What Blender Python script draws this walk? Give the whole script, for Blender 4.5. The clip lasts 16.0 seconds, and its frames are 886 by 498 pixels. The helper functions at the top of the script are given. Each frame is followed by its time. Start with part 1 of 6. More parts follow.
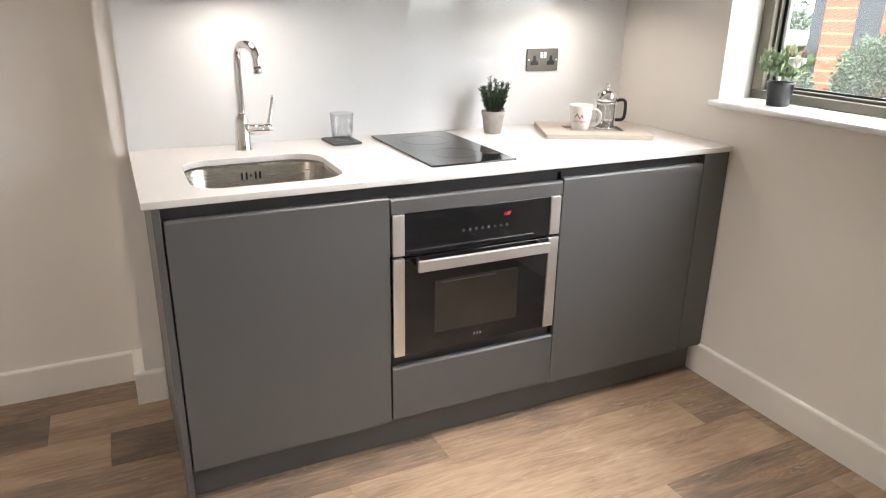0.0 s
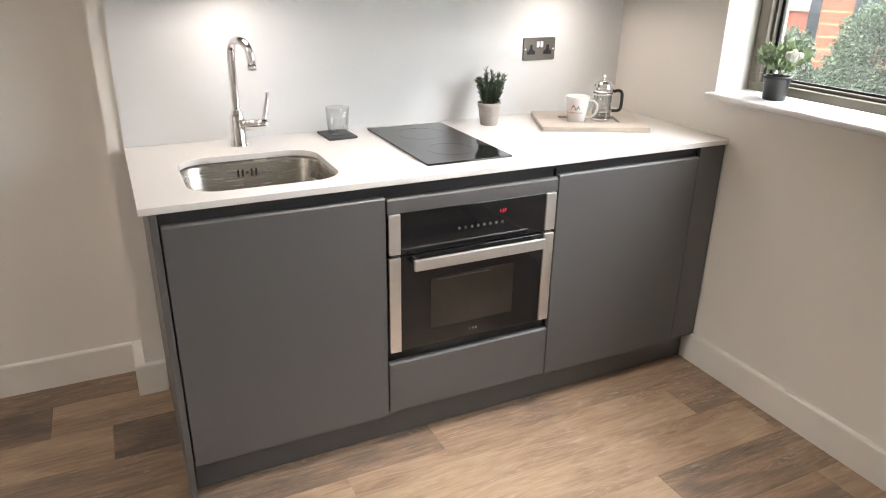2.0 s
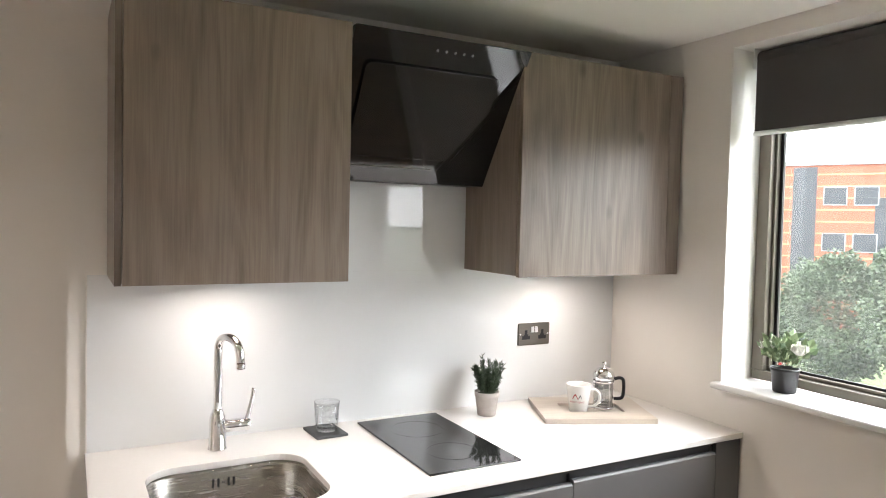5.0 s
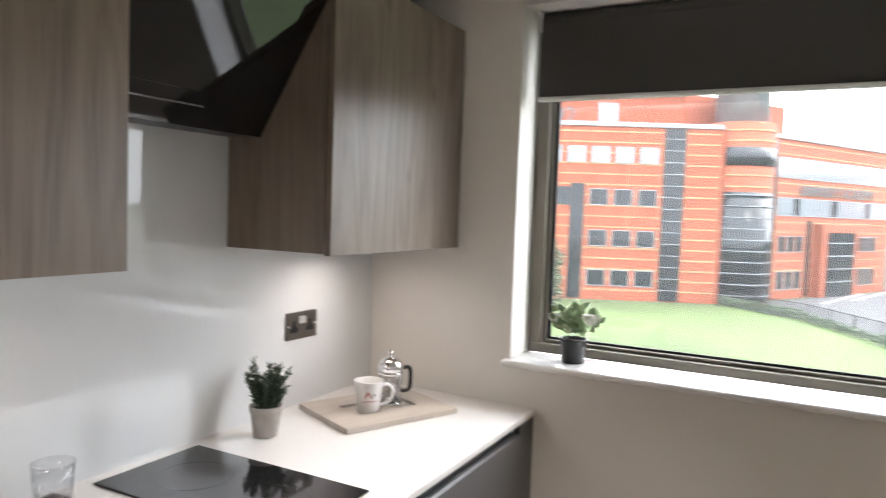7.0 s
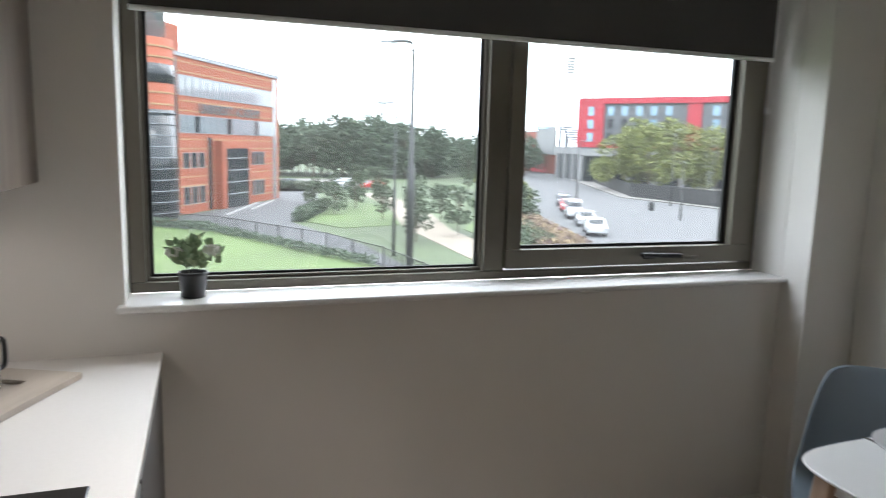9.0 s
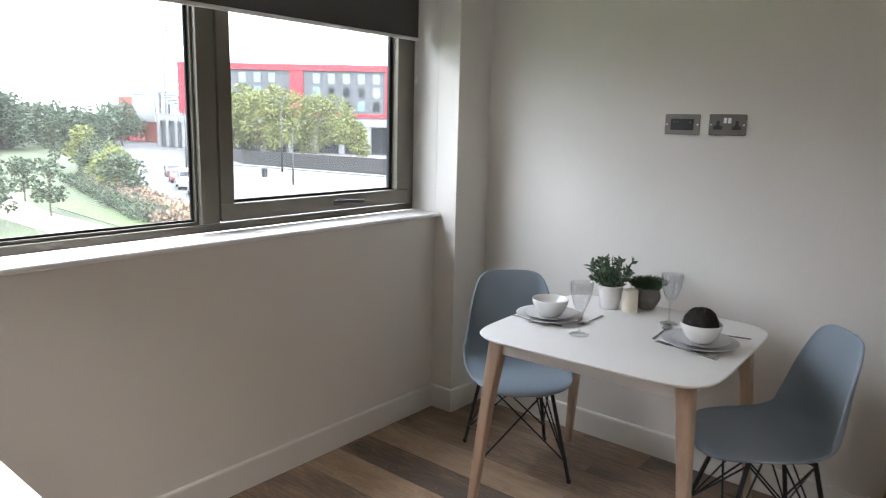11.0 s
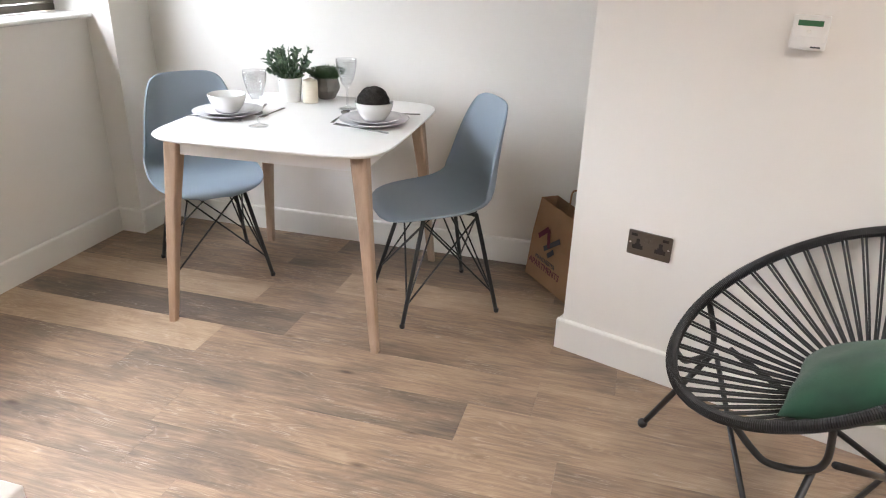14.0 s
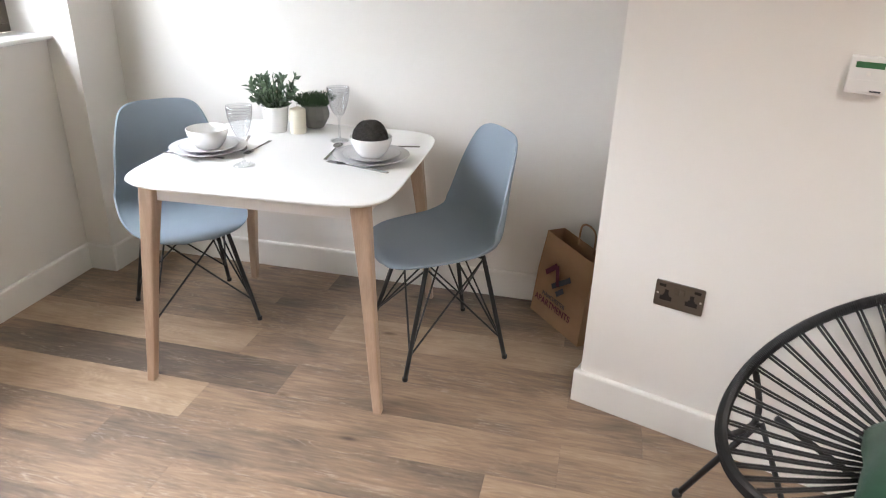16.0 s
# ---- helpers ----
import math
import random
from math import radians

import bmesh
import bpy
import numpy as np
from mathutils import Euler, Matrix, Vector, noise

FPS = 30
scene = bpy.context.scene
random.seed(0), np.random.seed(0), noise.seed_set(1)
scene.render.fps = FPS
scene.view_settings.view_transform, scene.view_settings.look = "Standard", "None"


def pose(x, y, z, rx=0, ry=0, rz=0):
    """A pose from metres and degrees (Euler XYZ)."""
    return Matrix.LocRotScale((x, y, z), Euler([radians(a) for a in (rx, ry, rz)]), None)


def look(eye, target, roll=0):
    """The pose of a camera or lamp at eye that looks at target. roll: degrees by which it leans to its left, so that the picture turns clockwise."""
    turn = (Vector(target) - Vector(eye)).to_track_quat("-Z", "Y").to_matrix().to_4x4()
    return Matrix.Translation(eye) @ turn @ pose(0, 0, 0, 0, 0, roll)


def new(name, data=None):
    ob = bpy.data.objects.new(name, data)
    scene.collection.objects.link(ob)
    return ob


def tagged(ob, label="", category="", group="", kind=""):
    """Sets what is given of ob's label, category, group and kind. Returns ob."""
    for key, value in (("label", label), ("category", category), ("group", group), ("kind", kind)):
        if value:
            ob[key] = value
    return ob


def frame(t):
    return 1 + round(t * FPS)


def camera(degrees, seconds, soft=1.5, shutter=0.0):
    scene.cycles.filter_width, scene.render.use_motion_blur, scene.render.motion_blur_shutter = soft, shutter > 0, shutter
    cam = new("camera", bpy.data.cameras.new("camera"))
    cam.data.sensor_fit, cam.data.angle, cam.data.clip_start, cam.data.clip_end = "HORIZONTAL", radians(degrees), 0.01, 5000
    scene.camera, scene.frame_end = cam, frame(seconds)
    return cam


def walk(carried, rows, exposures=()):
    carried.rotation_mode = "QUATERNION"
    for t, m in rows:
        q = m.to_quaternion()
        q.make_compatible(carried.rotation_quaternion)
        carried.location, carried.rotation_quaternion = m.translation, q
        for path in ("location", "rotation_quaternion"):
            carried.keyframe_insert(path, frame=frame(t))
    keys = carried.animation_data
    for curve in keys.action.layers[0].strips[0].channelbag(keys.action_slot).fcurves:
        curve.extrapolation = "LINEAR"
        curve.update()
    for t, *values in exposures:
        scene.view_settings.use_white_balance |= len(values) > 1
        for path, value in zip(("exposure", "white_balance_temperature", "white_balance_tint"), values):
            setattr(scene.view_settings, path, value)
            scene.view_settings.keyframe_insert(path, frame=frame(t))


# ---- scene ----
cam = camera(65.3, 16.0, soft=1.0, shutter=0.3)
PATH = [
    (0, (-1.978, -2.407, 1.37), (-1.162, -0.709, 0.697), 0.9),
    (0.5, (-1.974, -2.404, 1.371), (-1.17, -0.734, 0.619), 0.9),
    (1, (-1.974, -2.399, 1.395), (-1.169, -0.735, 0.632), 0.9),
    (1.5, (-1.972, -2.391, 1.423), (-1.163, -0.729, 0.661), 0.9),
    (2, (-1.966, -2.393, 1.461), (-1.158, -0.729, 0.701), 0.9),
    (2.5, (-1.967, -2.385, 1.504), (-1.14, -0.697, 0.821), 0.9),
    (3, (-1.966, -2.387, 1.553), (-1.106, -0.64, 1.097), 1.0),
    (3.5, (-1.963, -2.379, 1.574), (-1.082, -0.599, 1.334), 1.1),
    (4, (-1.971, -2.359, 1.589), (-1.072, -0.576, 1.477), 1.1),
    (6.5, (-2.049, -1.62, 1.555), (-0.652, -0.191, 1.486), 1.7),
    (7, (-2.102, -1.405, 1.539), (-0.337, -0.47, 1.423), 2.0),
    (7.5, (-2.169, -1.266, 1.518), (-0.222, -0.841, 1.343), 1.3),
    (8, (-2.22, -1.132, 1.524), (-0.235, -1.024, 1.305), 1.3),
    (8.5, (-2.198, -0.95, 1.528), (-0.218, -1.097, 1.286), 1.3),
    (9, (-2.166, -0.788, 1.543), (-0.297, -1.433, 1.245), 1.6),
    (11.5, (-2.353, -0.241, 1.495), (-1.21, -1.841, 1.131), 1.2),
    (12, (-2.412, -0.242, 1.472), (-1.406, -1.927, 1.088), 1.3),
    (12.5, (-2.44, -0.227, 1.437), (-1.619, -1.988, 0.964), 1.6),
    (13, (-2.446, -0.244, 1.407), (-1.776, -2.026, 0.794), 1.6),
    (13.5, (-2.447, -0.258, 1.388), (-1.885, -2.033, 0.658), 1.6),
    (14, (-2.448, -0.278, 1.377), (-1.963, -2.042, 0.568), 1.6),
    (14.5, (-2.424, -0.298, 1.385), (-1.988, -2.06, 0.544), 1.6),
    (15, (-2.369, -0.322, 1.407), (-1.955, -2.088, 0.565), 1.7),
    (15.5, (-2.31, -0.369, 1.441), (-1.902, -2.137, 0.598), 1.7),
    (16, (-2.259, -0.508, 1.459), (-1.855, -2.285, 0.635), 1.7),
]
walk(cam, [(t, look(eye, target, roll)) for t, eye, target, roll in PATH],
     exposures=[(0.0, 0.68, 6500, 13), (0.5, 0.91, 6500, 13), (1.5, 0.78, 6500, 13), (2.5, 0.42, 6500, 13), (3.5, 0.5, 6500, 13), (4.0, 0.65, 6450, 13), (6.5, 0.5, 6450, 13), (7.0, 0.1, 6350, 14), (7.5, -0.2, 6200, 12), (9.0, -0.55, 6100, 11), (11.5, 0.31, 6200, 14), (12.5, 0.49, 6300, 14), (13.5, 0.95, 6250, 14), (14.5, 1.27, 6250, 14), (16.0, 1.17, 6250, 14)])

# ---- light ----
world = bpy.data.worlds.new("overcast_sky")
scene.world = world
world.use_nodes = True
wn, wl = world.node_tree.nodes, world.node_tree.links
sky = wn.new("ShaderNodeTexSky")
sky.sky_type, sky.sun_disc = "NISHITA", False
sky.sun_elevation, sky.sun_rotation, sky.dust_density = radians(48), radians(150), 4.0
cloud = wn.new("ShaderNodeMix")
cloud.data_type = "RGBA"
cloud.inputs[0].default_value = 0.8
cloud.inputs[7].default_value = (17.0, 17.3, 18.0, 1)
wl.new(sky.outputs[0], cloud.inputs[6])
# an overcast sky is brighter overhead than at the horizon
heading, up, swell, dome = wn.new("ShaderNodeTexCoord"), wn.new("ShaderNodeSeparateXYZ"), wn.new("ShaderNodeMapRange"), wn.new("ShaderNodeVectorMath")
swell.inputs["To Min"].default_value, swell.inputs["To Max"].default_value = 0.85, 1.45
dome.operation = "SCALE"
wl.new(heading.outputs["Generated"], up.inputs[0])
wl.new(up.outputs["Z"], swell.inputs["Value"])
wl.new(cloud.outputs[2], dome.inputs[0])
wl.new(swell.outputs[0], dome.inputs["Scale"])
wl.new(dome.outputs[0], wn["Background"].inputs[0])
wn["Background"].inputs[1].default_value = 0.68

sun = new("sun", bpy.data.lights.new("sun", "SUN"))
sun.data.energy, sun.data.angle, sun.data.color = 1.3, radians(14), (1, 0.95, 0.88)
sun.matrix_world = look((0, 0, 30), (18, 26, -10))


def disc_lamp(name, place, size, watts, colour, spread=150):
    lamp = new(name, bpy.data.lights.new(name, "AREA"))
    lamp.data.shape, lamp.data.size, lamp.data.energy, lamp.data.color = "DISK", size, watts, colour
    lamp.data.spread = radians(spread)
    lamp.matrix_world = look(place, (place[0], place[1], 0))
    return lamp


WARM = (1.0, 0.92, 0.84)
# an added fill lamp outside the opening; stands in for high sky past the pane
opening = new("sky_fill_lamp", bpy.data.lights.new("sky_fill_lamp", "AREA"))
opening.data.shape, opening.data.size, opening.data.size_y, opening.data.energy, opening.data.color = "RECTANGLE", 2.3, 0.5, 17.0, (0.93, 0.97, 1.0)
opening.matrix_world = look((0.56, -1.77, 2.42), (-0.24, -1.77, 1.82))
# under-cabinet lights, and unseen ceiling lights added to suit the warm light from above
CABINET_LIGHTS = ((-1.59, -0.20), (-0.37, -0.20))
for lx, ly in CABINET_LIGHTS:
    disc_lamp("under_cabinet_lamp", (lx, ly, 1.396), 0.11, 1.0, (1.0, 0.88, 0.78), 165)
# the first has a narrow beam, placed to brighten the kitchen floor
DOWNLIGHTS = ((-1.00, -0.95), (-3.10, -1.05), (-4.3, -1.5))
for (lx, ly), watts, beam in zip(DOWNLIGHTS, (4.8, 6.5, 10.0), (76, 148, 148)):
    disc_lamp("ceiling_lamp", (lx, ly, 2.236), 0.12, watts, WARM, beam)


# ---- materials ----
def material(name, colour, rough=0.5, metal=0.0, vary=0.08, scale=6.0, bump=0.0, bump_scale=200.0, coat=0.0, stretch=(1, 1, 1), spec=0.5, sheen=0.0, rvary=0.0):
    """A painted or solid surface with two scales of variation and fine relief."""
    m = bpy.data.materials.new(name)
    m.use_nodes = True
    n, l = m.node_tree.nodes, m.node_tree.links
    b = n["Principled BSDF"]
    b.inputs["Metallic"].default_value = metal
    b.inputs["Roughness"].default_value = rough
    b.inputs["Coat Weight"].default_value = coat
    b.inputs["Coat Roughness"].default_value = 0.04
    b.inputs["Specular IOR Level"].default_value = spec
    b.inputs["Sheen Weight"].default_value = sheen
    co = n.new("ShaderNodeTexCoord")
    mp = n.new("ShaderNodeMapping")
    mp.inputs["Scale"].default_value = stretch
    l.new(co.outputs["Object"], mp.inputs[0])
    big = n.new("ShaderNodeTexNoise")
    big.inputs["Scale"].default_value, big.inputs["Detail"].default_value = scale, 5
    l.new(mp.outputs[0], big.inputs["Vector"])
    ramp = n.new("ShaderNodeValToRGB")
    lo, hi = [max(0, c * (1 - vary)) for c in colour], [min(1, c * (1 + vary)) for c in colour]
    ramp.color_ramp.elements[0].position, ramp.color_ramp.elements[1].position = 0.3, 0.7
    ramp.color_ramp.elements[0].color, ramp.color_ramp.elements[1].color = (*lo, 1), (*hi, 1)
    l.new(big.outputs[0], ramp.inputs[0])
    l.new(ramp.outputs[0], b.inputs["Base Color"])
    if rvary:
        mr = n.new("ShaderNodeMapRange")
        mr.inputs["To Min"].default_value, mr.inputs["To Max"].default_value = max(0, rough - rvary), min(1, rough + rvary)
        l.new(big.outputs[0], mr.inputs["Value"])
        l.new(mr.outputs[0], b.inputs["Roughness"])
    if bump:
        fine = n.new("ShaderNodeTexNoise")
        fine.inputs["Scale"].default_value, fine.inputs["Detail"].default_value = bump_scale, 3
        l.new(mp.outputs[0], fine.inputs["Vector"])
        bp = n.new("ShaderNodeBump")
        bp.inputs["Strength"].default_value, bp.inputs["Distance"].default_value = bump, 0.002
        l.new(fine.outputs[0], bp.inputs["Height"])
        l.new(bp.outputs[0], b.inputs["Normal"])
    return m


def wood(name, dark, mid, light, axis=2, rough=0.5, grain=7.0, knots=True, per_object=False, bump=0.15, figure=0.0):
    """Grain that runs along one axis, with slow colour bands, fine pores and small knots."""
    m = bpy.data.materials.new(name)
    m.use_nodes = True
    n, l = m.node_tree.nodes, m.node_tree.links
    b = n["Principled BSDF"]
    b.inputs["Roughness"].default_value = rough
    co = n.new("ShaderNodeTexCoord")
    add = n.new("ShaderNodeVectorMath")
    l.new(co.outputs["Object"], add.inputs[0])
    info = n.new("ShaderNodeObjectInfo")
    if per_object:
        mul = n.new("ShaderNodeVectorMath")
        mul.operation = "SCALE"
        mul.inputs[0].default_value = (37, 53, 91)
        l.new(info.outputs["Random"], mul.inputs["Scale"])
        l.new(mul.outputs[0], add.inputs[1])

    def noise_at(across, along, detail, distort=0.0):
        mp = n.new("ShaderNodeMapping")
        sc = [across] * 3
        sc[axis] = along
        mp.inputs["Scale"].default_value = sc
        l.new(add.outputs[0], mp.inputs[0])
        t = n.new("ShaderNodeTexNoise")
        t.inputs["Scale"].default_value, t.inputs["Detail"].default_value, t.inputs["Distortion"].default_value = 1.0, detail, distort
        l.new(mp.outputs[0], t.inputs["Vector"])
        return t

    bands = noise_at(grain, grain * 0.13, 5, 2.2)
    pores = noise_at(grain * 30, grain * 0.9, 4, 0.3)
    wide = noise_at(grain * 0.35, grain * 0.12, 3, 0.5)
    ramp = n.new("ShaderNodeValToRGB")
    e = ramp.color_ramp.elements
    e[0].position, e[1].position = 0.28, 0.74
    e[0].color, e[1].color = (*dark, 1), (*light, 1)
    k = e.new(0.5)
    k.color = (*mid, 1)
    mixv = n.new("ShaderNodeMath")
    mixv.operation = "MULTIPLY_ADD"
    mixv.inputs[1].default_value = 0.35
    l.new(pores.outputs[0], mixv.inputs[0])
    half = n.new("ShaderNodeMath")
    half.operation = "MULTIPLY_ADD"
    half.inputs[1].default_value = 0.65
    l.new(bands.outputs[0], half.inputs[0])
    half.inputs[2].default_value = 0.0
    l.new(half.outputs[0], mixv.inputs[2])
    fac = mixv
    if figure:
        # arched growth rings: contour lines of a slow, stretched cloud
        slow = noise_at(3.2, 0.42, 2, 0.6)
        turns, wave, weigh = n.new("ShaderNodeMath"), n.new("ShaderNodeMath"), n.new("ShaderNodeMath")
        turns.operation, turns.inputs[1].default_value = "MULTIPLY", 95.0
        wave.operation = "SINE"
        weigh.operation, weigh.inputs[1].default_value = "MULTIPLY_ADD", figure
        l.new(slow.outputs[0], turns.inputs[0])
        l.new(turns.outputs[0], wave.inputs[0])
        l.new(wave.outputs[0], weigh.inputs[0])
        l.new(mixv.outputs[0], weigh.inputs[2])
        mixv = fac = weigh
    if per_object:
        shift = n.new("ShaderNodeMath")
        shift.operation = "MULTIPLY_ADD"
        shift.inputs[1].default_value = 0.36
        l.new(info.outputs["Random"], shift.inputs[0])
        sub = n.new("ShaderNodeMath")
        sub.operation = "SUBTRACT"
        l.new(mixv.outputs[0], sub.inputs[0])
        sub.inputs[1].default_value = 0.18
        l.new(sub.outputs[0], shift.inputs[2])
        fac = shift
    l.new(fac.outputs[0], ramp.inputs[0])
    col = ramp.outputs[0]
    tone = n.new("ShaderNodeMix")
    tone.data_type, tone.blend_type = "RGBA", "MULTIPLY"
    tr = n.new("ShaderNodeValToRGB")
    tr.color_ramp.elements[0].position, tr.color_ramp.elements[1].position = 0.35, 0.7
    tr.color_ramp.elements[0].color, tr.color_ramp.elements[1].color = (0.80, 0.80, 0.82, 1), (1.08, 1.05, 1.0, 1)
    l.new(wide.outputs[0], tr.inputs[0])
    tone.inputs[0].default_value = 1.0
    l.new(col, tone.inputs[6])
    l.new(tr.outputs[0], tone.inputs[7])
    col = tone.outputs[2]
    if knots:
        mp = n.new("ShaderNodeMapping")
        sc = [5.4] * 3
        sc[axis] = 3.0
        mp.inputs["Scale"].default_value = sc
        l.new(add.outputs[0], mp.inputs[0])
        v = n.new("ShaderNodeTexVoronoi")
        v.inputs["Scale"].default_value = 1.0
        l.new(mp.outputs[0], v.inputs["Vector"])
        kr = n.new("ShaderNodeValToRGB")
        kr.color_ramp.elements[0].position, kr.color_ramp.elements[1].position = 0.03, 0.12
        kr.color_ramp.elements[0].color, kr.color_ramp.elements[1].color = (0.35, 0.30, 0.27, 1), (1, 1, 1, 1)
        l.new(v.outputs["Distance"], kr.inputs[0])
        kn = n.new("ShaderNodeMix")
        kn.data_type, kn.blend_type = "RGBA", "MULTIPLY"
        kn.inputs[0].default_value = 0.8
        l.new(col, kn.inputs[6])
        l.new(kr.outputs[0], kn.inputs[7])
        col = kn.outputs[2]
    l.new(col, b.inputs["Base Color"])
    bp = n.new("ShaderNodeBump")
    bp.inputs["Strength"].default_value, bp.inputs["Distance"].default_value = bump, 0.001
    l.new(pores.outputs[0], bp.inputs["Height"])
    l.new(bp.outputs[0], b.inputs["Normal"])
    return m


def plank_material(name, tone):
    """Rustic limed oak: grey-brown and tan patches along the board, fine pale pores, small knots."""
    m = bpy.data.materials.new(name)
    m.use_nodes = True
    n, l = m.node_tree.nodes, m.node_tree.links
    b = n["Principled BSDF"]
    co, info, mul, add = n.new("ShaderNodeTexCoord"), n.new("ShaderNodeObjectInfo"), n.new("ShaderNodeVectorMath"), n.new("ShaderNodeVectorMath")
    mul.operation = "SCALE"
    mul.inputs[0].default_value = (37, 53, 91)
    l.new(info.outputs["Random"], mul.inputs["Scale"])
    l.new(co.outputs["Object"], add.inputs[0])
    l.new(mul.outputs[0], add.inputs[1])

    def cloud_at(along, across, detail, distort):
        mp, t = n.new("ShaderNodeMapping"), n.new("ShaderNodeTexNoise")
        mp.inputs["Scale"].default_value = (along, across, across)
        l.new(add.outputs[0], mp.inputs[0])
        t.inputs["Scale"].default_value, t.inputs["Detail"].default_value, t.inputs["Distortion"].default_value = 1.0, detail, distort
        l.new(mp.outputs[0], t.inputs["Vector"])
        return t.outputs[0]

    def ramp_of(value, stops):
        r = n.new("ShaderNodeValToRGB")
        e = r.color_ramp.elements
        e[0].position, e[0].color = stops[0][0], (*stops[0][1], 1)
        e[1].position, e[1].color = stops[-1][0], (*stops[-1][1], 1)
        for pos, c in stops[1:-1]:
            k = e.new(pos)
            k.color = (*c, 1)
        l.new(value, r.inputs[0])
        return r.outputs[0]

    def sums(a, k, c):
        t = n.new("ShaderNodeMath")
        t.operation = "MULTIPLY_ADD"
        l.new(a, t.inputs[0])
        t.inputs[1].default_value = k
        if isinstance(c, float):
            t.inputs[2].default_value = c
        else:
            l.new(c, t.inputs[2])
        return t.outputs[0]

    def mixed(kind, fac, a, c):
        t = n.new("ShaderNodeMix")
        t.data_type, t.blend_type = "RGBA", kind
        if isinstance(fac, float):
            t.inputs[0].default_value = fac
        else:
            l.new(fac, t.inputs[0])
        l.new(a, t.inputs[6])
        if isinstance(c, tuple):
            t.inputs[7].default_value = (*c, 1)
        else:
            l.new(c, t.inputs[7])
        return t.outputs[2]

    patches, streaks, pores, where = cloud_at(3.2, 9, 8, 0.5), cloud_at(7.0, 85, 7, 0.4), cloud_at(22, 260, 4, 0.4), cloud_at(4.5, 12, 4, 0.8)
    value = sums(patches, 0.62, sums(streaks, 0.42, sums(info.outputs["Random"], 0.09, tone - 0.065)))
    col = ramp_of(value, [(0.27, (0.118, 0.089, 0.069)), (0.42, (0.212, 0.153, 0.109)), (0.55, (0.318, 0.221, 0.147)), (0.72, (0.430, 0.318, 0.214))])
    mask = ramp_of(pores, [(0.56, (0, 0, 0)), (0.68, (1, 1, 1))])
    spots = ramp_of(where, [(0.48, (0, 0, 0)), (0.66, (0.5, 0.5, 0.5))])
    both = mixed("MULTIPLY", 1.0, mask, spots)
    col = mixed("MIX", both, col, (0.58, 0.50, 0.42))
    # limed growth rings: broken pale contour lines of a slow cloud
    wave = n.new("ShaderNodeMath")
    wave.operation = "SINE"
    l.new(sums(cloud_at(1.2, 8.5, 2, 0.1), 230.0, 0.0), wave.inputs[0])
    rings = ramp_of(wave.outputs[0], [(0.70, (0, 0, 0)), (1.0, (0.5, 0.5, 0.5))])
    broken = ramp_of(cloud_at(5.0, 14, 4, 0.5), [(0.58, (0, 0, 0)), (0.70, (0.55, 0.55, 0.55))])
    col = mixed("MIX", mixed("MULTIPLY", 1.0, rings, broken), col, (0.60, 0.52, 0.44))
    dark_rings = ramp_of(wave.outputs[0], [(0.02, (0.80, 0.77, 0.75)), (0.35, (1, 1, 1))])
    col = mixed("MULTIPLY", 0.4, col, dark_rings)
    mp, v = n.new("ShaderNodeMapping"), n.new("ShaderNodeTexVoronoi")
    mp.inputs["Scale"].default_value = (2.6, 6.5, 6.5)
    l.new(add.outputs[0], mp.inputs[0])
    l.new(mp.outputs[0], v.inputs["Vector"])
    v.inputs["Scale"].default_value = 1.0
    col = mixed("MULTIPLY", 0.85, col, ramp_of(v.outputs["Distance"], [(0.02, (0.35, 0.30, 0.27)), (0.10, (1, 1, 1))]))
    l.new(col, b.inputs["Base Color"])
    l.new(sums(streaks, 0.25, 0.40), b.inputs["Roughness"])
    bp = n.new("ShaderNodeBump")
    bp.inputs["Strength"].default_value, bp.inputs["Distance"].default_value = 0.25, 0.001
    l.new(pores, bp.inputs["Height"])
    l.new(bp.outputs[0], b.inputs["Normal"])
    return m


def brushed(name, colour, rough, stretch):
    """Brushed metal: long fine scratches in the roughness and the relief."""
    m = material(name, colour, rough, 1.0, 0.05, 30, 0.05, 400, stretch=stretch, rvary=0.08)
    return m


def pane(name, tint=(1, 1, 1), gloss=0.05, strength=0.8, least=0.04):
    """Clear flat glass: see-through, with a mirror sheen that grows at grazing angles."""
    m = bpy.data.materials.new(name)
    m.use_nodes = True
    n, l = m.node_tree.nodes, m.node_tree.links
    out = n["Material Output"]
    n.remove(n["Principled BSDF"])
    clear, shine, mix, face, power = (n.new("ShaderNodeBsdfTransparent"), n.new("ShaderNodeBsdfGlossy"), n.new("ShaderNodeMixShader"), n.new("ShaderNodeLayerWeight"), n.new("ShaderNodeMath"))
    clear.inputs[0].default_value = (*tint, 1)
    shine.inputs["Roughness"].default_value = gloss
    power.operation, power.inputs[1].default_value = "POWER", 3.5
    lift = n.new("ShaderNodeMath")
    lift.operation, lift.inputs[1].default_value, lift.inputs[2].default_value = "MULTIPLY_ADD", strength, least
    l.new(face.outputs["Facing"], power.inputs[0])
    l.new(power.outputs[0], lift.inputs[0])
    l.new(lift.outputs[0], mix.inputs[0])
    l.new(clear.outputs[0], mix.inputs[1])
    l.new(shine.outputs[0], mix.inputs[2])
    l.new(mix.outputs[0], out.inputs[0])
    return m


def clear_glass(name):
    m = bpy.data.materials.new(name)
    m.use_nodes = True
    b = m.node_tree.nodes["Principled BSDF"]
    b.inputs["Base Color"].default_value = (0.97, 0.99, 0.99, 1)
    b.inputs["Roughness"].default_value = 0.02
    b.inputs["Transmission Weight"].default_value = 1.0
    b.inputs["IOR"].default_value = 1.46
    return m


